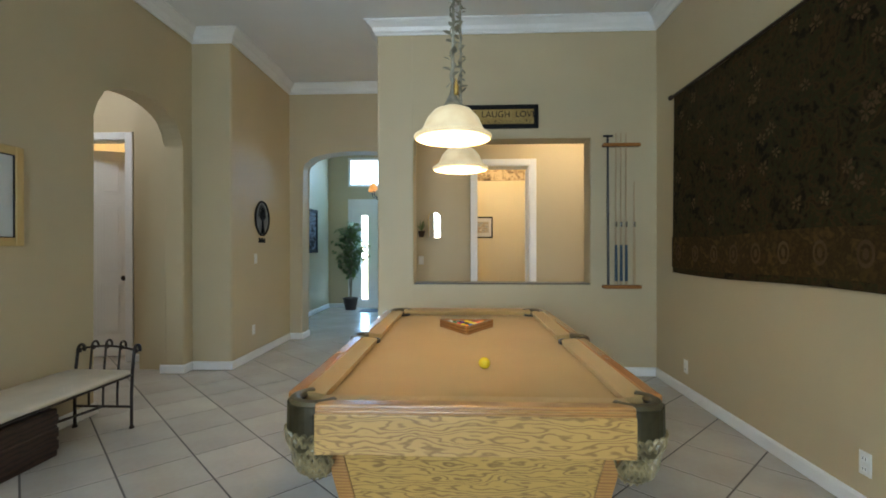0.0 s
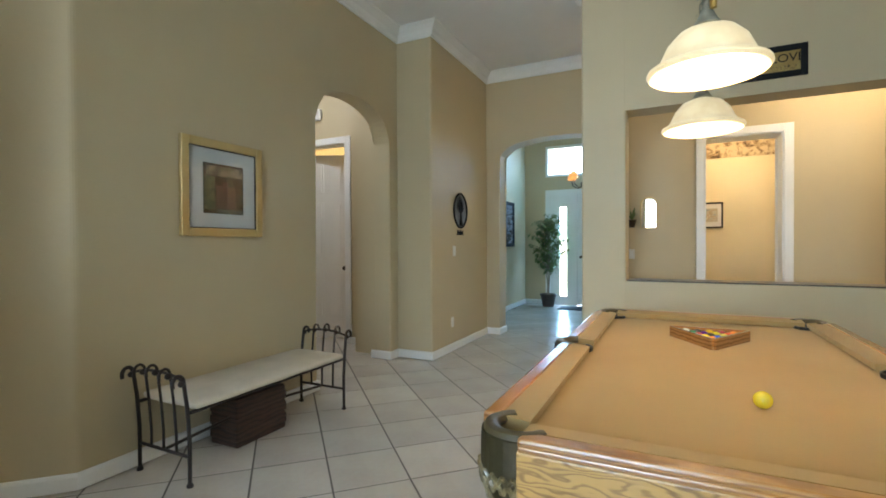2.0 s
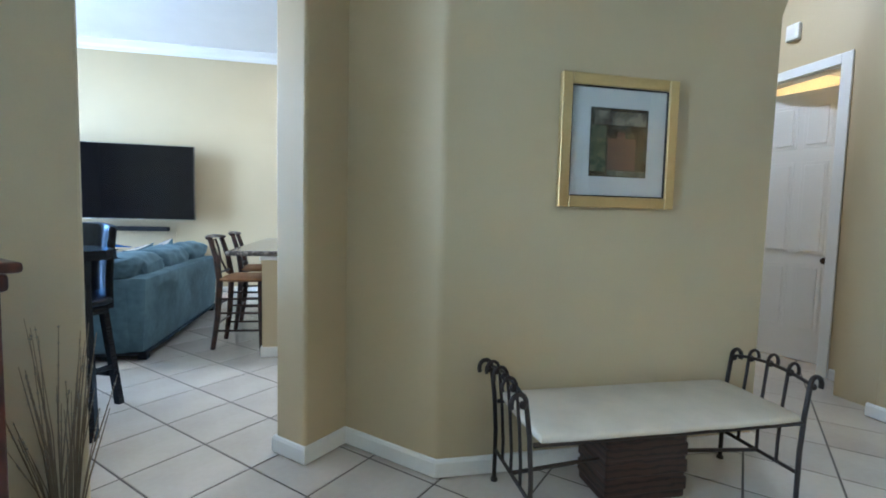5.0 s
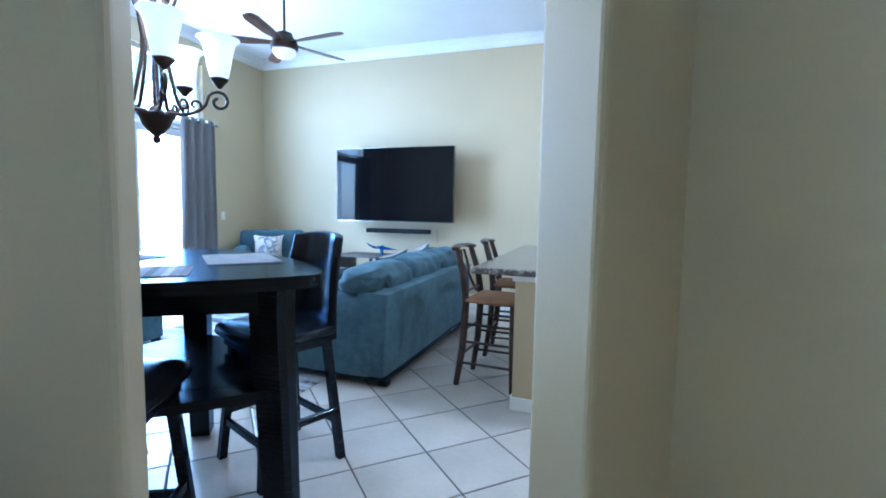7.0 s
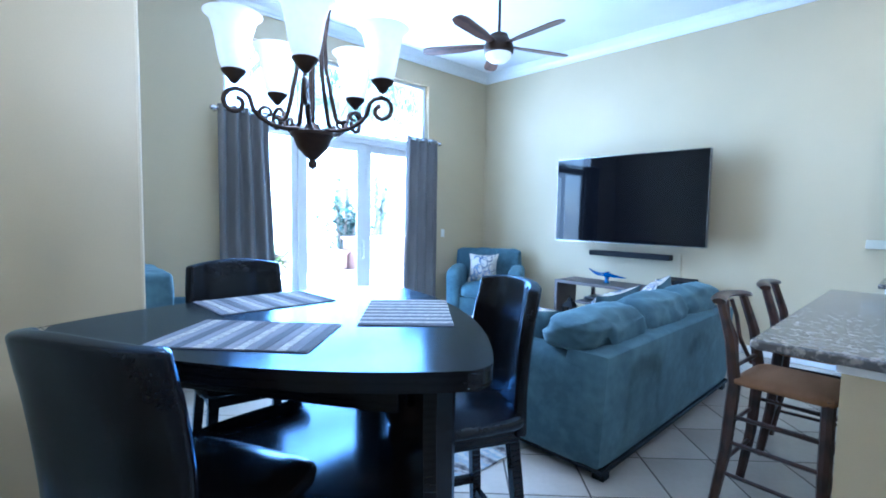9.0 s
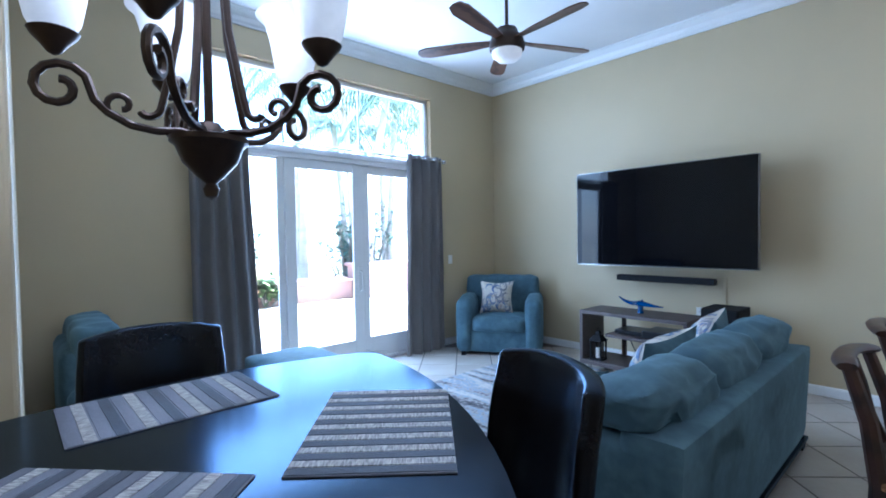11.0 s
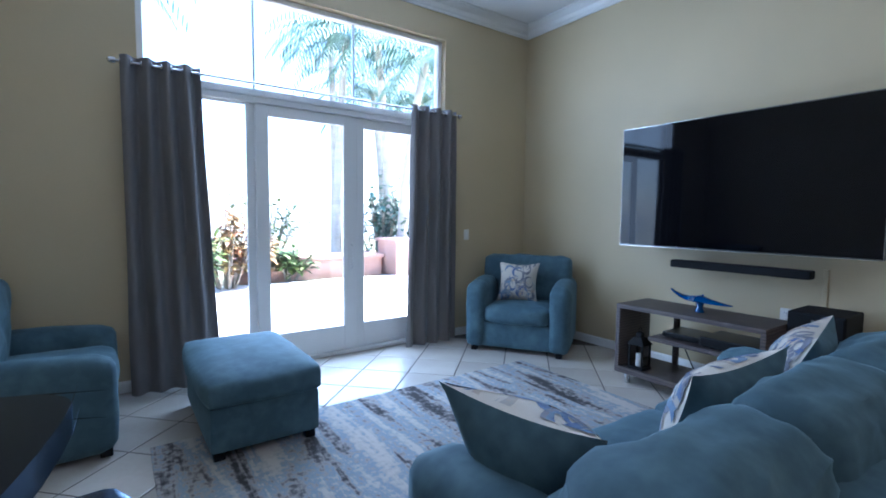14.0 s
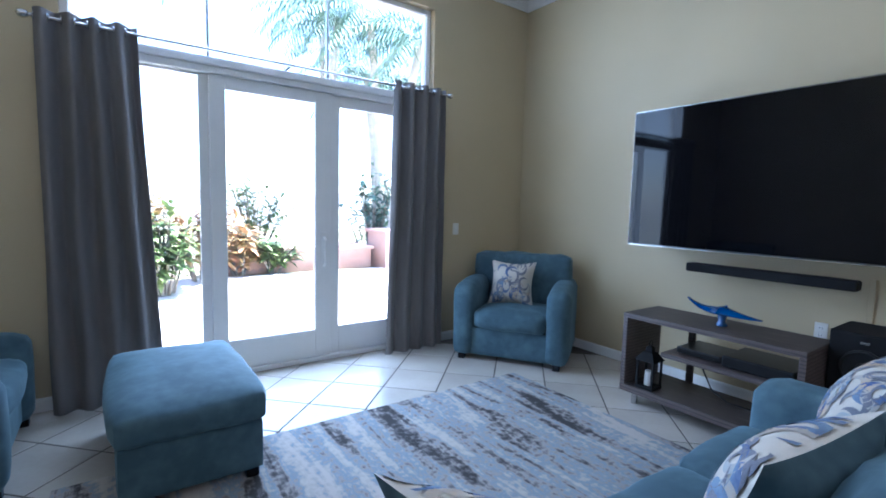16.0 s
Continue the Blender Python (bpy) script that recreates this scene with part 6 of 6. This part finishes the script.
def armchair(m, label, arm_top=0.70, group="teal seating"):
    """Square velvet armchair that faces -y: rolled arms, one seat and one back cushion."""
    ac = thing("armchair", m, label, "armchair", group)
    part("base", cushion(-0.40, 0.40, -0.37, 0.40, 0.045, 0.30, 0.02, 0.004), TEAL, ac, "", True)
    part("seat_cushion", cushion(-0.315, 0.315, -0.40, 0.22, 0.285, 0.46, 0.05, 0.03, wrinkle=0.008), TEAL, ac, "", True)
    part("back_frame", cushion(-0.42, 0.42, 0.22, 0.43, 0.20, 0.80, 0.06, 0.01), TEAL, ac, "", True)
    part("back_cushion", cushion(-0.45, 0.45, 0.12, 0.36, 0.42, 0.92, 0.045, 0.014, wrinkle=0.018), TEAL, ac, "", True)
    for s in (-1, 1):
        arm = cushion(*(sorted((s * 0.315, s * 0.515))), -0.415, 0.40, 0.035, arm_top, 0.07, 0.008, wrinkle=0.004, seed=3 * s)
        for v in arm.verts:
            if v.co.z > 0.3:
                v.co.z -= 0.06 * max(0.0, (-v.co.y - 0.05)) ** 1.0 * 1.2
        part("arm", arm, TEAL, ac, "", True)
        for y in (-0.36, 0.35):
            part("foot", box(s * 0.42 - 0.03, s * 0.42 + 0.03, y - 0.03, y + 0.03, 0, 0.05, 0.006), BLACKWOOD, ac, "black wooden foot")
    return ac


armchair(pose(-7.85, -3.57, 0, 0, 0, 124.5), "teal velvet armchair in the room's corner")
armchair(pose(-3.93, -3.64, 0, 0, 0, -90), "teal velvet low-armed armchair facing the television", 0.585)

ot = thing("ottoman", pose(-5.04, -3.25, 0), "teal velvet storage ottoman with a padded lid", "ottoman")
part("base", cushion(-0.30, 0.30, -0.50, 0.50, 0.06, 0.315, 0.02, 0.006), TEAL, ot, "", True)
part("lid", cushion(-0.318, 0.318, -0.525, 0.525, 0.30, 0.465, 0.05, 0.025, wrinkle=0.006), TEAL, ot, "padded teal lid", True)
for sx in (-1, 1):
    for sy in (-1, 1):
        part("foot", box(sx * 0.25 - 0.03, sx * 0.25 + 0.03, sy * 0.45 - 0.03, sy * 0.45 + 0.03, 0.014, 0.07, 0.006), BLACKWOOD, ot, "black wooden foot")

sf = thing("sofa", pose(-6.15, -0.81, 0), "teal velvet three-seat sofa with loose back cushions", "sofa")
part("base", cushion(-1.05, 1.05, -0.45, 0.45, 0.07, 0.30, 0.02, 0.004), TEAL, sf, "", True)
bf = cushion(-1.085, 1.085, 0.22, 0.47, 0.07, 0.69, 0.035, 0.008, wrinkle=0.003)
for v in bf.verts:
    if v.co.y > 0.3:
        v.co.y += 0.05 * (v.co.z - 0.4)
part("back_frame", bf, TEAL, sf, "", True)
for i in range(3):
    x0 = -0.86 + 0.575 * i
    part("seat_cushion", cushion(x0, x0 + 0.57, -0.49, 0.25, 0.285, 0.47, 0.05, 0.03, wrinkle=0.008, seed=i), TEAL, sf, "", True)
for x0, x1 in ((-1.085, -0.355), (-0.37, 0.37), (0.355, 1.085)):
    b = cushion(x0, x1, -0.15, 0.15, -0.215, 0.215, 0.12, 0.012, wrinkle=0.016, seed=x0 * 5)
    bmesh.ops.transform(b, matrix=Matrix.Translation((0, 0.215, 0.635)) @ pose(0, 0, 0, -10, 0, 0), verts=b.verts)
    for v in b.verts:
        # the ends rest on the arms, the back hangs over the frame
        over = min(1.0, max(0.0, (abs(v.co.x) - 0.80) / 0.08))
        v.co.z += over * 0.235 * min(1.0, max(0.0, (0.85 - v.co.z) / 0.43))
        crease = noise.noise(Vector((v.co.x * 3.2, v.co.y * 5, v.co.z * 15 + x0)))
        v.co += (v.co - Vector(((x0 + x1) / 2, 0.2, 0.66))).normalized() * 0.016 * (1 - abs(crease)) ** 4
    part("back_cushion", b, TEAL, sf, "rumpled teal back cushion", True)
for s in (-1, 1):
    arm = cushion(*(sorted((s * 0.86, s * 1.10))), -0.48, 0.40, 0.06, 0.645, 0.075, 0.010, wrinkle=0.005, seed=s)
    part("arm", arm, TEAL, sf, "", True)
    for y in (-0.40, 0.42):
        part("foot", box(s * 1.0 - 0.035, s * 1.0 + 0.035, y - 0.035, y + 0.035, 0, 0.075, 0.006), BLACKWOOD, sf, "black wooden foot")
part("skirt_band", box(-1.07, 1.07, -0.44, 0.465, 0.05, 0.075, 0.004), BLACKWOOD, sf)

PRINTC = make("pillow_cream", (0.62, 0.575, 0.50), 0.85, other=(0.54, 0.49, 0.42), fine=200, bump=0.3)
PRINTB = make("pillow_blue", (0.075, 0.11, 0.24), 0.85, other=(0.20, 0.28, 0.38), big=9, bump=0.2)
PRINTT = make("pillow_tan", (0.50, 0.38, 0.27), 0.85, other=(0.36, 0.40, 0.42), big=9, bump=0.2)


def pillow(m, size, label, rings, seed):
    """Throw pillow lying in its x, z plane; patterned on -y, teal velvet on +y."""
    pw2 = thing("throw_pillow", m, label, "pillow", "throw pillows")
    rr2 = random.Random(seed)

    def puff(x, z):
        q = max(0.0, 1 - x * x) * max(0.0, 1 - z * z)
        return 0.125 * q ** 0.62 + 0.004 * noise.noise(Vector((x * 3, z * 3, seed))) * q

    def at(x, z, s):
        pin = 1 - 0.15 * (1 - abs(x) ** 2) * abs(z) - 0.0
        pin2 = 1 - 0.15 * (1 - abs(z) ** 2) * abs(x)
        return (size * x * pin2, s * puff(x, z) * size / 0.23, size * z * pin)
    for s, mat_, nm in ((-1, PRINTC, "front"), (1, TEAL, "back")):
        part(nm, grid_sheet(20, 20, lambda u, v: at(u * 2 - 1, v * 2 - 1, s)), mat_, pw2, "cream patterned cotton front" if s < 0 else "teal velvet back", True)
    for k in range(rings):
        cx, cz = rr2.uniform(-0.95, 0.95), rr2.uniform(-0.95, 0.95)
        r, a0, sq = rr2.uniform(0.15, 0.32), rr2.uniform(0, 6.28), rr2.uniform(0.55, 1.0)
        ell = rr2.uniform(3.0, 5.6)
        q, last = bmesh.new(), None
        for j in range(19):
            a = a0 + ell * j / 18
            wd = 0.075 * math.sin(math.pi * (j + 0.4) / 18.8)
            pair = []
            for rr_ in (r - wd, r + wd):
                x, z = cx + rr_ * math.cos(a) * sq, cz + rr_ * math.sin(a)
                x, z = max(-0.98, min(0.98, x)), max(-0.98, min(0.98, z))
                px, py, pz = at(x, z, -1)
                pair.append(q.verts.new((px, py - 0.0035, pz)))
            if last:
                q.faces.new((last[0], last[1], pair[1], pair[0]))
            last = pair
        part("motif", q, (PRINTB, PRINTT, MAT_MID)[k % 3], pw2)
    return pw2


pillow(pose(-7.80, -3.60, 0.665, -16, 0, 124.5), 0.215, "cream cushion patterned with blue and tan loops", 34, 3)
pillow(pose(-5.37, -1.03, 0.62, -34, -1, -77), 0.265, "teal velvet throw pillow with a patterned front", 40, 5)
pillow(pose(-6.14, -0.87, 0.65, -24, 6, -12), 0.25, "teal velvet throw pillow with a patterned front", 44, 8)
pillow(pose(-6.94, -0.88, 0.675, -24, 6, 8), 0.23, "cream cushion patterned with blue and tan loops", 46, 11)

rg2 = thing("rug", pose(-5.96, -2.01, 0), "grey blue and cream abstract streaked area rug", "rug")
part("carpet", grid_sheet(60, 40, lambda u, v: (-1.47 + 2.94 * u, -1.15 + 2.30 * v, 0.010 + 0.0015 * noise.noise(Vector((u * 30, v * 30, 0)))), 0.009), RUG, rg2, "", True)

# ---- kitchen ----
isl = thing("kitchen_island", pose(-6.07, 0.90, 0), "beige kitchen island with white cabinets", "kitchen island")
part("body", box(-1.0, 1.0, -0.345, 0.03, 0.0, 0.875), PAINT, isl, "beige painted half wall")
part("cabinet", box(-1.0, 0.985, 0.03, 0.45, 0.0, 0.875, 0.003, 1), WHITE, isl, "white cabinet end")
part("trim", box(-1.005, 1.012, -0.36, 0.035, 0.84, 0.875, 0.006), CEIL, isl)
part("baseboard", wall_boxes([(1.0, 1.012, -0.357, 0.03, 0.004, 0.088), (-1.0, 1.0, -0.357, -0.345, 0.004, 0.088)]), WHITE, isl)
ct = thing("countertop", pose(-6.07, 0.90, 0), "dark speckled granite island countertop", "countertop")
part("slab", box(-1.06, 1.05, -0.625, 0.50, 0.876, 0.918, 0.012, 3), GRANITE, ct)
plate("wall_outlet", pose(-5.07, 0.74, 0.60, 0, 0, 90), OUT, "outlet")
fa = thing("kitchen_faucet", pose(-5.84, 0.84, 0.918), "brushed steel gooseneck kitchen faucet", "faucet")
part("base", lathe([(0.028, 0), (0.03, 0.01), (0.022, 0.03), (0.02, 0.13), (0.014, 0.14)], 18), STEEL, fa, smooth=True)
part("spout", tube([(0, 0, 0.12), (0, 0, 0.28)] + [(0, 0.10 - 0.10 * math.cos(q), 0.28 + 0.10 * math.sin(q)) for q in np.linspace(0.2, 2.9, 10)] + [(0, 0.20, 0.25)], 0.013, 12), STEEL, fa, smooth=True)
part("lever", tube([(0.02, 0, 0.09), (0.06, -0.01, 0.12), (0.09, -0.02, 0.15)], 0.007, 8), STEEL, fa, smooth=True)
sk = thing("kitchen_sink", pose(-5.62, 1.0, 0.918), "black sink strainer ring beside the faucet", "sink")
part("rim", tube([(0.16 * math.cos(q), 0.06 * math.sin(q), 0.004) for q in np.linspace(0, 6.283, 25)], 0.007, 6), BLACK, sk)


def counter_stool(m):
    """Walnut counter stool that faces +y: rush seat, round rails, curved crest."""
    s = thing("counter_stool", m, "dark walnut counter stool with a woven rush seat", "stool", "stools at the island")
    part("seat", cushion(-0.205, 0.205, -0.175, 0.205, 0.615, 0.655, 0.02, 0.012), RUSH, s, "woven rush seat", True)
    for k in (-1, 1):
        part("leg", tube([(k * 0.185, 0.185, 0), (k * 0.18, 0.18, 0.3), (k * 0.178, 0.178, 0.645)], [0.020, 0.026, 0.026], 8), WALNUT, s, smooth=True)
        part("post", tube([(k * 0.185, -0.235, 0), (k * 0.178, -0.195, 0.28), (k * 0.172, -0.175, 0.62), (k * 0.165, -0.205, 0.82), (k * 0.15, -0.262, 1.0)], [0.021, 0.026, 0.028, 0.025, 0.021], 8), WALNUT, s, smooth=True)
        for z in (0.17, 0.33, 0.46):
            part("rail", tube([(k * 0.182, 0.182, z), (k * 0.18, -0.20, z)], 0.010, 7), WALNUT, s)
    for z in (0.23, 0.40):
        part("rail", tube([(-0.18, 0.182, z), (0.18, 0.182, z)], 0.012, 7), WALNUT, s)
        part("rail", tube([(-0.178, -0.20, z), (0.178, -0.20, z)], 0.010, 7), WALNUT, s)
    part("crest", tube([(0.195 * f, -0.255 - 0.035 * (1 - f * f), 1.0 + 0.015 * (1 - f * f)) for f in np.linspace(-1, 1, 13)], [0.030, 0.036, 0.036, 0.034, 0.033, 0.033, 0.033, 0.033, 0.033, 0.034, 0.036, 0.036, 0.030], 8, None, 0.5), WALNUT, s, "curved crest rail", True)
    for k in (-1, 1):
        part("splat", tube([(k * 0.03, -0.275, 0.985), (k * 0.055, -0.255, 0.90), (k * 0.02, -0.225, 0.80), (k * 0.10, -0.19, 0.66)], 0.010, 6), WALNUT, s, "", True)
    part("rail", tube([(-0.17, -0.19, 0.69), (0.17, -0.19, 0.69)], 0.011, 7), WALNUT, s)
    return s


s1 = counter_stool(pose(-5.53, 0.335, 0, 0, 0, -4))
copy_thing(s1, pose(-6.30, 0.345, 0, 0, 0, 3))

uc = thing("wall_cabinet", pose(-8.50, 1.10, 0), "white painted kitchen wall cabinet", "kitchen cabinet")
part("body", box(0.001, 0.31, -0.55, 0.65, 1.345, 2.36, 0.003, 1), WHITE, uc)
part("cornice", box(0.001, 0.35, -0.58, 0.68, 2.36, 2.40, 0.012), WHITE, uc)
for y0, y1 in ((-0.545, 0.045), (0.052, 0.645)):
    d = part("door", box(0.31, 0.33, y0, y1, 1.35, 2.355, 0.003, 1), WHITE, uc)
    part("panel", box(0.33, 0.336, y0 + 0.06, y1 - 0.06, 1.42, 2.28, 0.004, 1), WHITE, d)
lc = thing("base_cabinet", pose(-8.50, 1.10, 0), "white painted kitchen base cabinet", "kitchen cabinet")
part("body", box(0.001, 0.57, -0.58, 1.6, 0.09, 0.87, 0.003, 1), WHITE, lc)
part("plinth", box(0.001, 0.52, -0.57, 1.6, 0, 0.09), WHITE, lc)
for y0 in (-0.57, -0.03, 0.51, 1.05):
    part("door", box(0.57, 0.59, y0, y0 + 0.53, 0.10, 0.86, 0.004, 1), WHITE, lc)
c2 = thing("countertop", pose(-8.50, 1.10, 0), "dark speckled granite kitchen countertop", "countertop")
part("slab", box(0.001, 0.62, -0.62, 1.62, 0.872, 0.91, 0.01, 2), GRANITE, c2)
SPLASH = make("backsplash_tile", (0.40, 0.35, 0.29), 0.35, other=(0.32, 0.28, 0.23), big=6, bump=0.1)
bs = setting("backsplash", box(-8.499, -8.489, 0.52, 2.7, 0.912, 1.344), GROUT, "diagonal beige stone backsplash tiles", "backsplash")


def clipped(pts, axis, limit, keep_more):
    out = []
    for k in range(len(pts)):
        a, b = pts[k - 1], pts[k]
        ina, inb = (a[axis] >= limit) == keep_more, (b[axis] >= limit) == keep_more
        if ina != inb:
            f = (limit - a[axis]) / (b[axis] - a[axis])
            out.append((a[0] + f * (b[0] - a[0]), a[1] + f * (b[1] - a[1])))
        if inb:
            out.append(b)
    return out


for i in range(17):
    for j in range(4):
        cy, cz, h = 0.50 + 0.155 * i, 0.82 + 0.155 * j, 0.149
        if (i + j) % 2:
            continue
        pts = [(cy + h, cz), (cy, cz + h), (cy - h, cz), (cy, cz - h)]
        for axis, limit, more in ((0, 0.525, True), (0, 2.69, False), (1, 0.915, True), (1, 1.34, False)):
            pts = clipped(pts, axis, limit, more) if pts else pts
        if len(pts) < 3:
            continue
        q = bmesh.new()
        near, back = [q.verts.new((-8.484, y, z)) for y, z in pts], [q.verts.new((-8.489, y, z)) for y, z in pts]
        q.faces.new(near)
        for k in range(len(pts)):
            q.faces.new((near[k - 1], near[k], back[k], back[k - 1]))
        part("tile", q, SPLASH, bs)
plate("wall_outlet", pose(-8.483, 0.66, 1.21, 0, 0, 90), OUT, "outlet")
th2 = thing("thermostat", pose(-8.50, 0.42, 1.20, 0, 0, 90), "cream plastic wall control plate", "wall control")
part("case", box(-0.075, 0.075, -0.02, -0.001, -0.04, 0.04, 0.006), make("control_cream", (0.6, 0.56, 0.44), 0.5, bump=0), th2)
kp = thing("leafy_plant", pose(-8.30, 0.68, 2.40), "green leafy artificial plant on the wall cabinet", "plant")
part("pot", lathe([(0, 0), (0.06, 0), (0.075, 0.08), (0.065, 0.08)], 16), MATBOARD, kp)
vb = bmesh.new()
rr = random.Random(21)
for i in range(120):
    a = rr.uniform(0, 6.28)
    r = rr.uniform(0.0, 0.17)
    blade(vb, (r * math.cos(a), r * math.sin(a), rr.uniform(0.04, 0.2)), (math.cos(a), math.sin(a), rr.uniform(-0.2, 0.7)), rr.uniform(0.05, 0.11), 0.05, 0.7, 2)
part("leaves", vb, LEAF, kp)
wc = thing("wooden_crate", pose(-8.28, 1.05, 2.40), "pale slatted wooden crate on the wall cabinet", "crate")
PINE = wood("pine", (0.55, 0.32, 0.12), (0.40, 0.21, 0.07), 8, (3, 0.4, 3), 0.6, 3, 0.0)
for z in (0.04, 0.11, 0.18, 0.25):
    part("slat", box(0.09, 0.10, -0.2, 0.2, z - 0.03, z + 0.03, 0.003, 1), PINE, wc)
    part("slat", box(-0.10, -0.09, -0.2, 0.2, z - 0.03, z + 0.03, 0.003, 1), PINE, wc)
for y in (-0.2, 0.19):
    part("end_board", box(-0.09, 0.09, y, y + 0.01, 0.0, 0.28), PINE, wc)
part("bottom", box(-0.09, 0.09, -0.19, 0.19, 0.0, 0.01), PINE, wc)
# The second fixture is unseen, added to brighten the nook and kitchen.
for x, y, watt in ((-7.45, 0.72, 0.6), (-5.6, 2.2, 3.8)):
    dl = thing("recessed_light", pose(x, y, 3.60), "round white recessed ceiling downlight", "ceiling light", "kitchen downlights")
    part("ring", lathe([(0.095, 0), (0.095, -0.006), (0.075, -0.008), (0.07, -0.001)], 24), WHITE, dl)
    part("lens", lathe([(0.07, -0.003), (0, -0.004)], 24), make("lens_" + str(y), (0.9, 0.9, 0.9), 0.4, glow=1.0, glow_color=(1, 0.97, 0.92), bump=0), dl)
    lamp("downlight_or_fill", "AREA", pose(x, y, 3.588), watt, (1, 0.95, 0.88), size=(0.13, 0.13))

# ---- floor tiles, laid diagonally ----
PITCH, U0, V0 = 0.4035, 0.690, -2.864


def tile_mesh(cx, cy, half, bm):
    """One tile turned by 45 degrees, with a soft edge."""
    def ring(h, z):
        return [bm.verts.new((cx + h * a, cy + h * b, z)) for a, b in ((1.4142, 0), (0, 1.4142), (-1.4142, 0), (0, -1.4142))]
    low, mid, top = ring(half, -0.004), ring(half, -0.0015), ring(half - 0.004, 0.0)
    for a, c in ((low, mid), (mid, top)):
        for k in range(4):
            bm.faces.new((a[k], a[(k + 1) % 4], c[(k + 1) % 4], c[k]))
    bm.faces.new(top)
    return bm


tb = tile_mesh(0, 0, (PITCH - 0.010) / 2, bmesh.new())
tile_data = bpy.data.meshes.new("tile")
tb.to_mesh(tile_data)
tb.free()
tile_data.materials.append(TILE)
far_tiles = bmesh.new()
spots = []
R2 = 2 ** 0.5
for i in range(-22, 32):
    for j in range(-32, 32):
        u, v = U0 + PITCH * (i + 0.5), V0 + PITCH * (j + 0.5)
        x, y = (u + v) / R2, (u - v) / R2
        inside = -8.75 < x < 2.05 and -4.38 < y < 6.8 or -3.1 < x < -0.6 and 6.7 < y < 10.0 or -5.4 < x < -3.2 and 2.9 < y < 5.3
        if inside:
            line = [(-0.6, 2.4), (-2.4, 2.2), (-3.3, 0.4), (-5.4, -0.2), (-6.2, -3.2)]
            spots.append((min((x - a) ** 2 + (y - b) ** 2 for a, b in line), x, y))
spots.sort()
for k, (_, x, y) in enumerate(spots):
    if k < 295:
        ob = new("tile", tile_data)
        ob.parent = floor
        ob.matrix_basis = pose(x, y, 0)
    else:
        tile_mesh(x, y, (PITCH - 0.010) / 2, far_tiles)
far = part("tile_field", far_tiles, TILE, floor)
far["kind"] = "stuff"
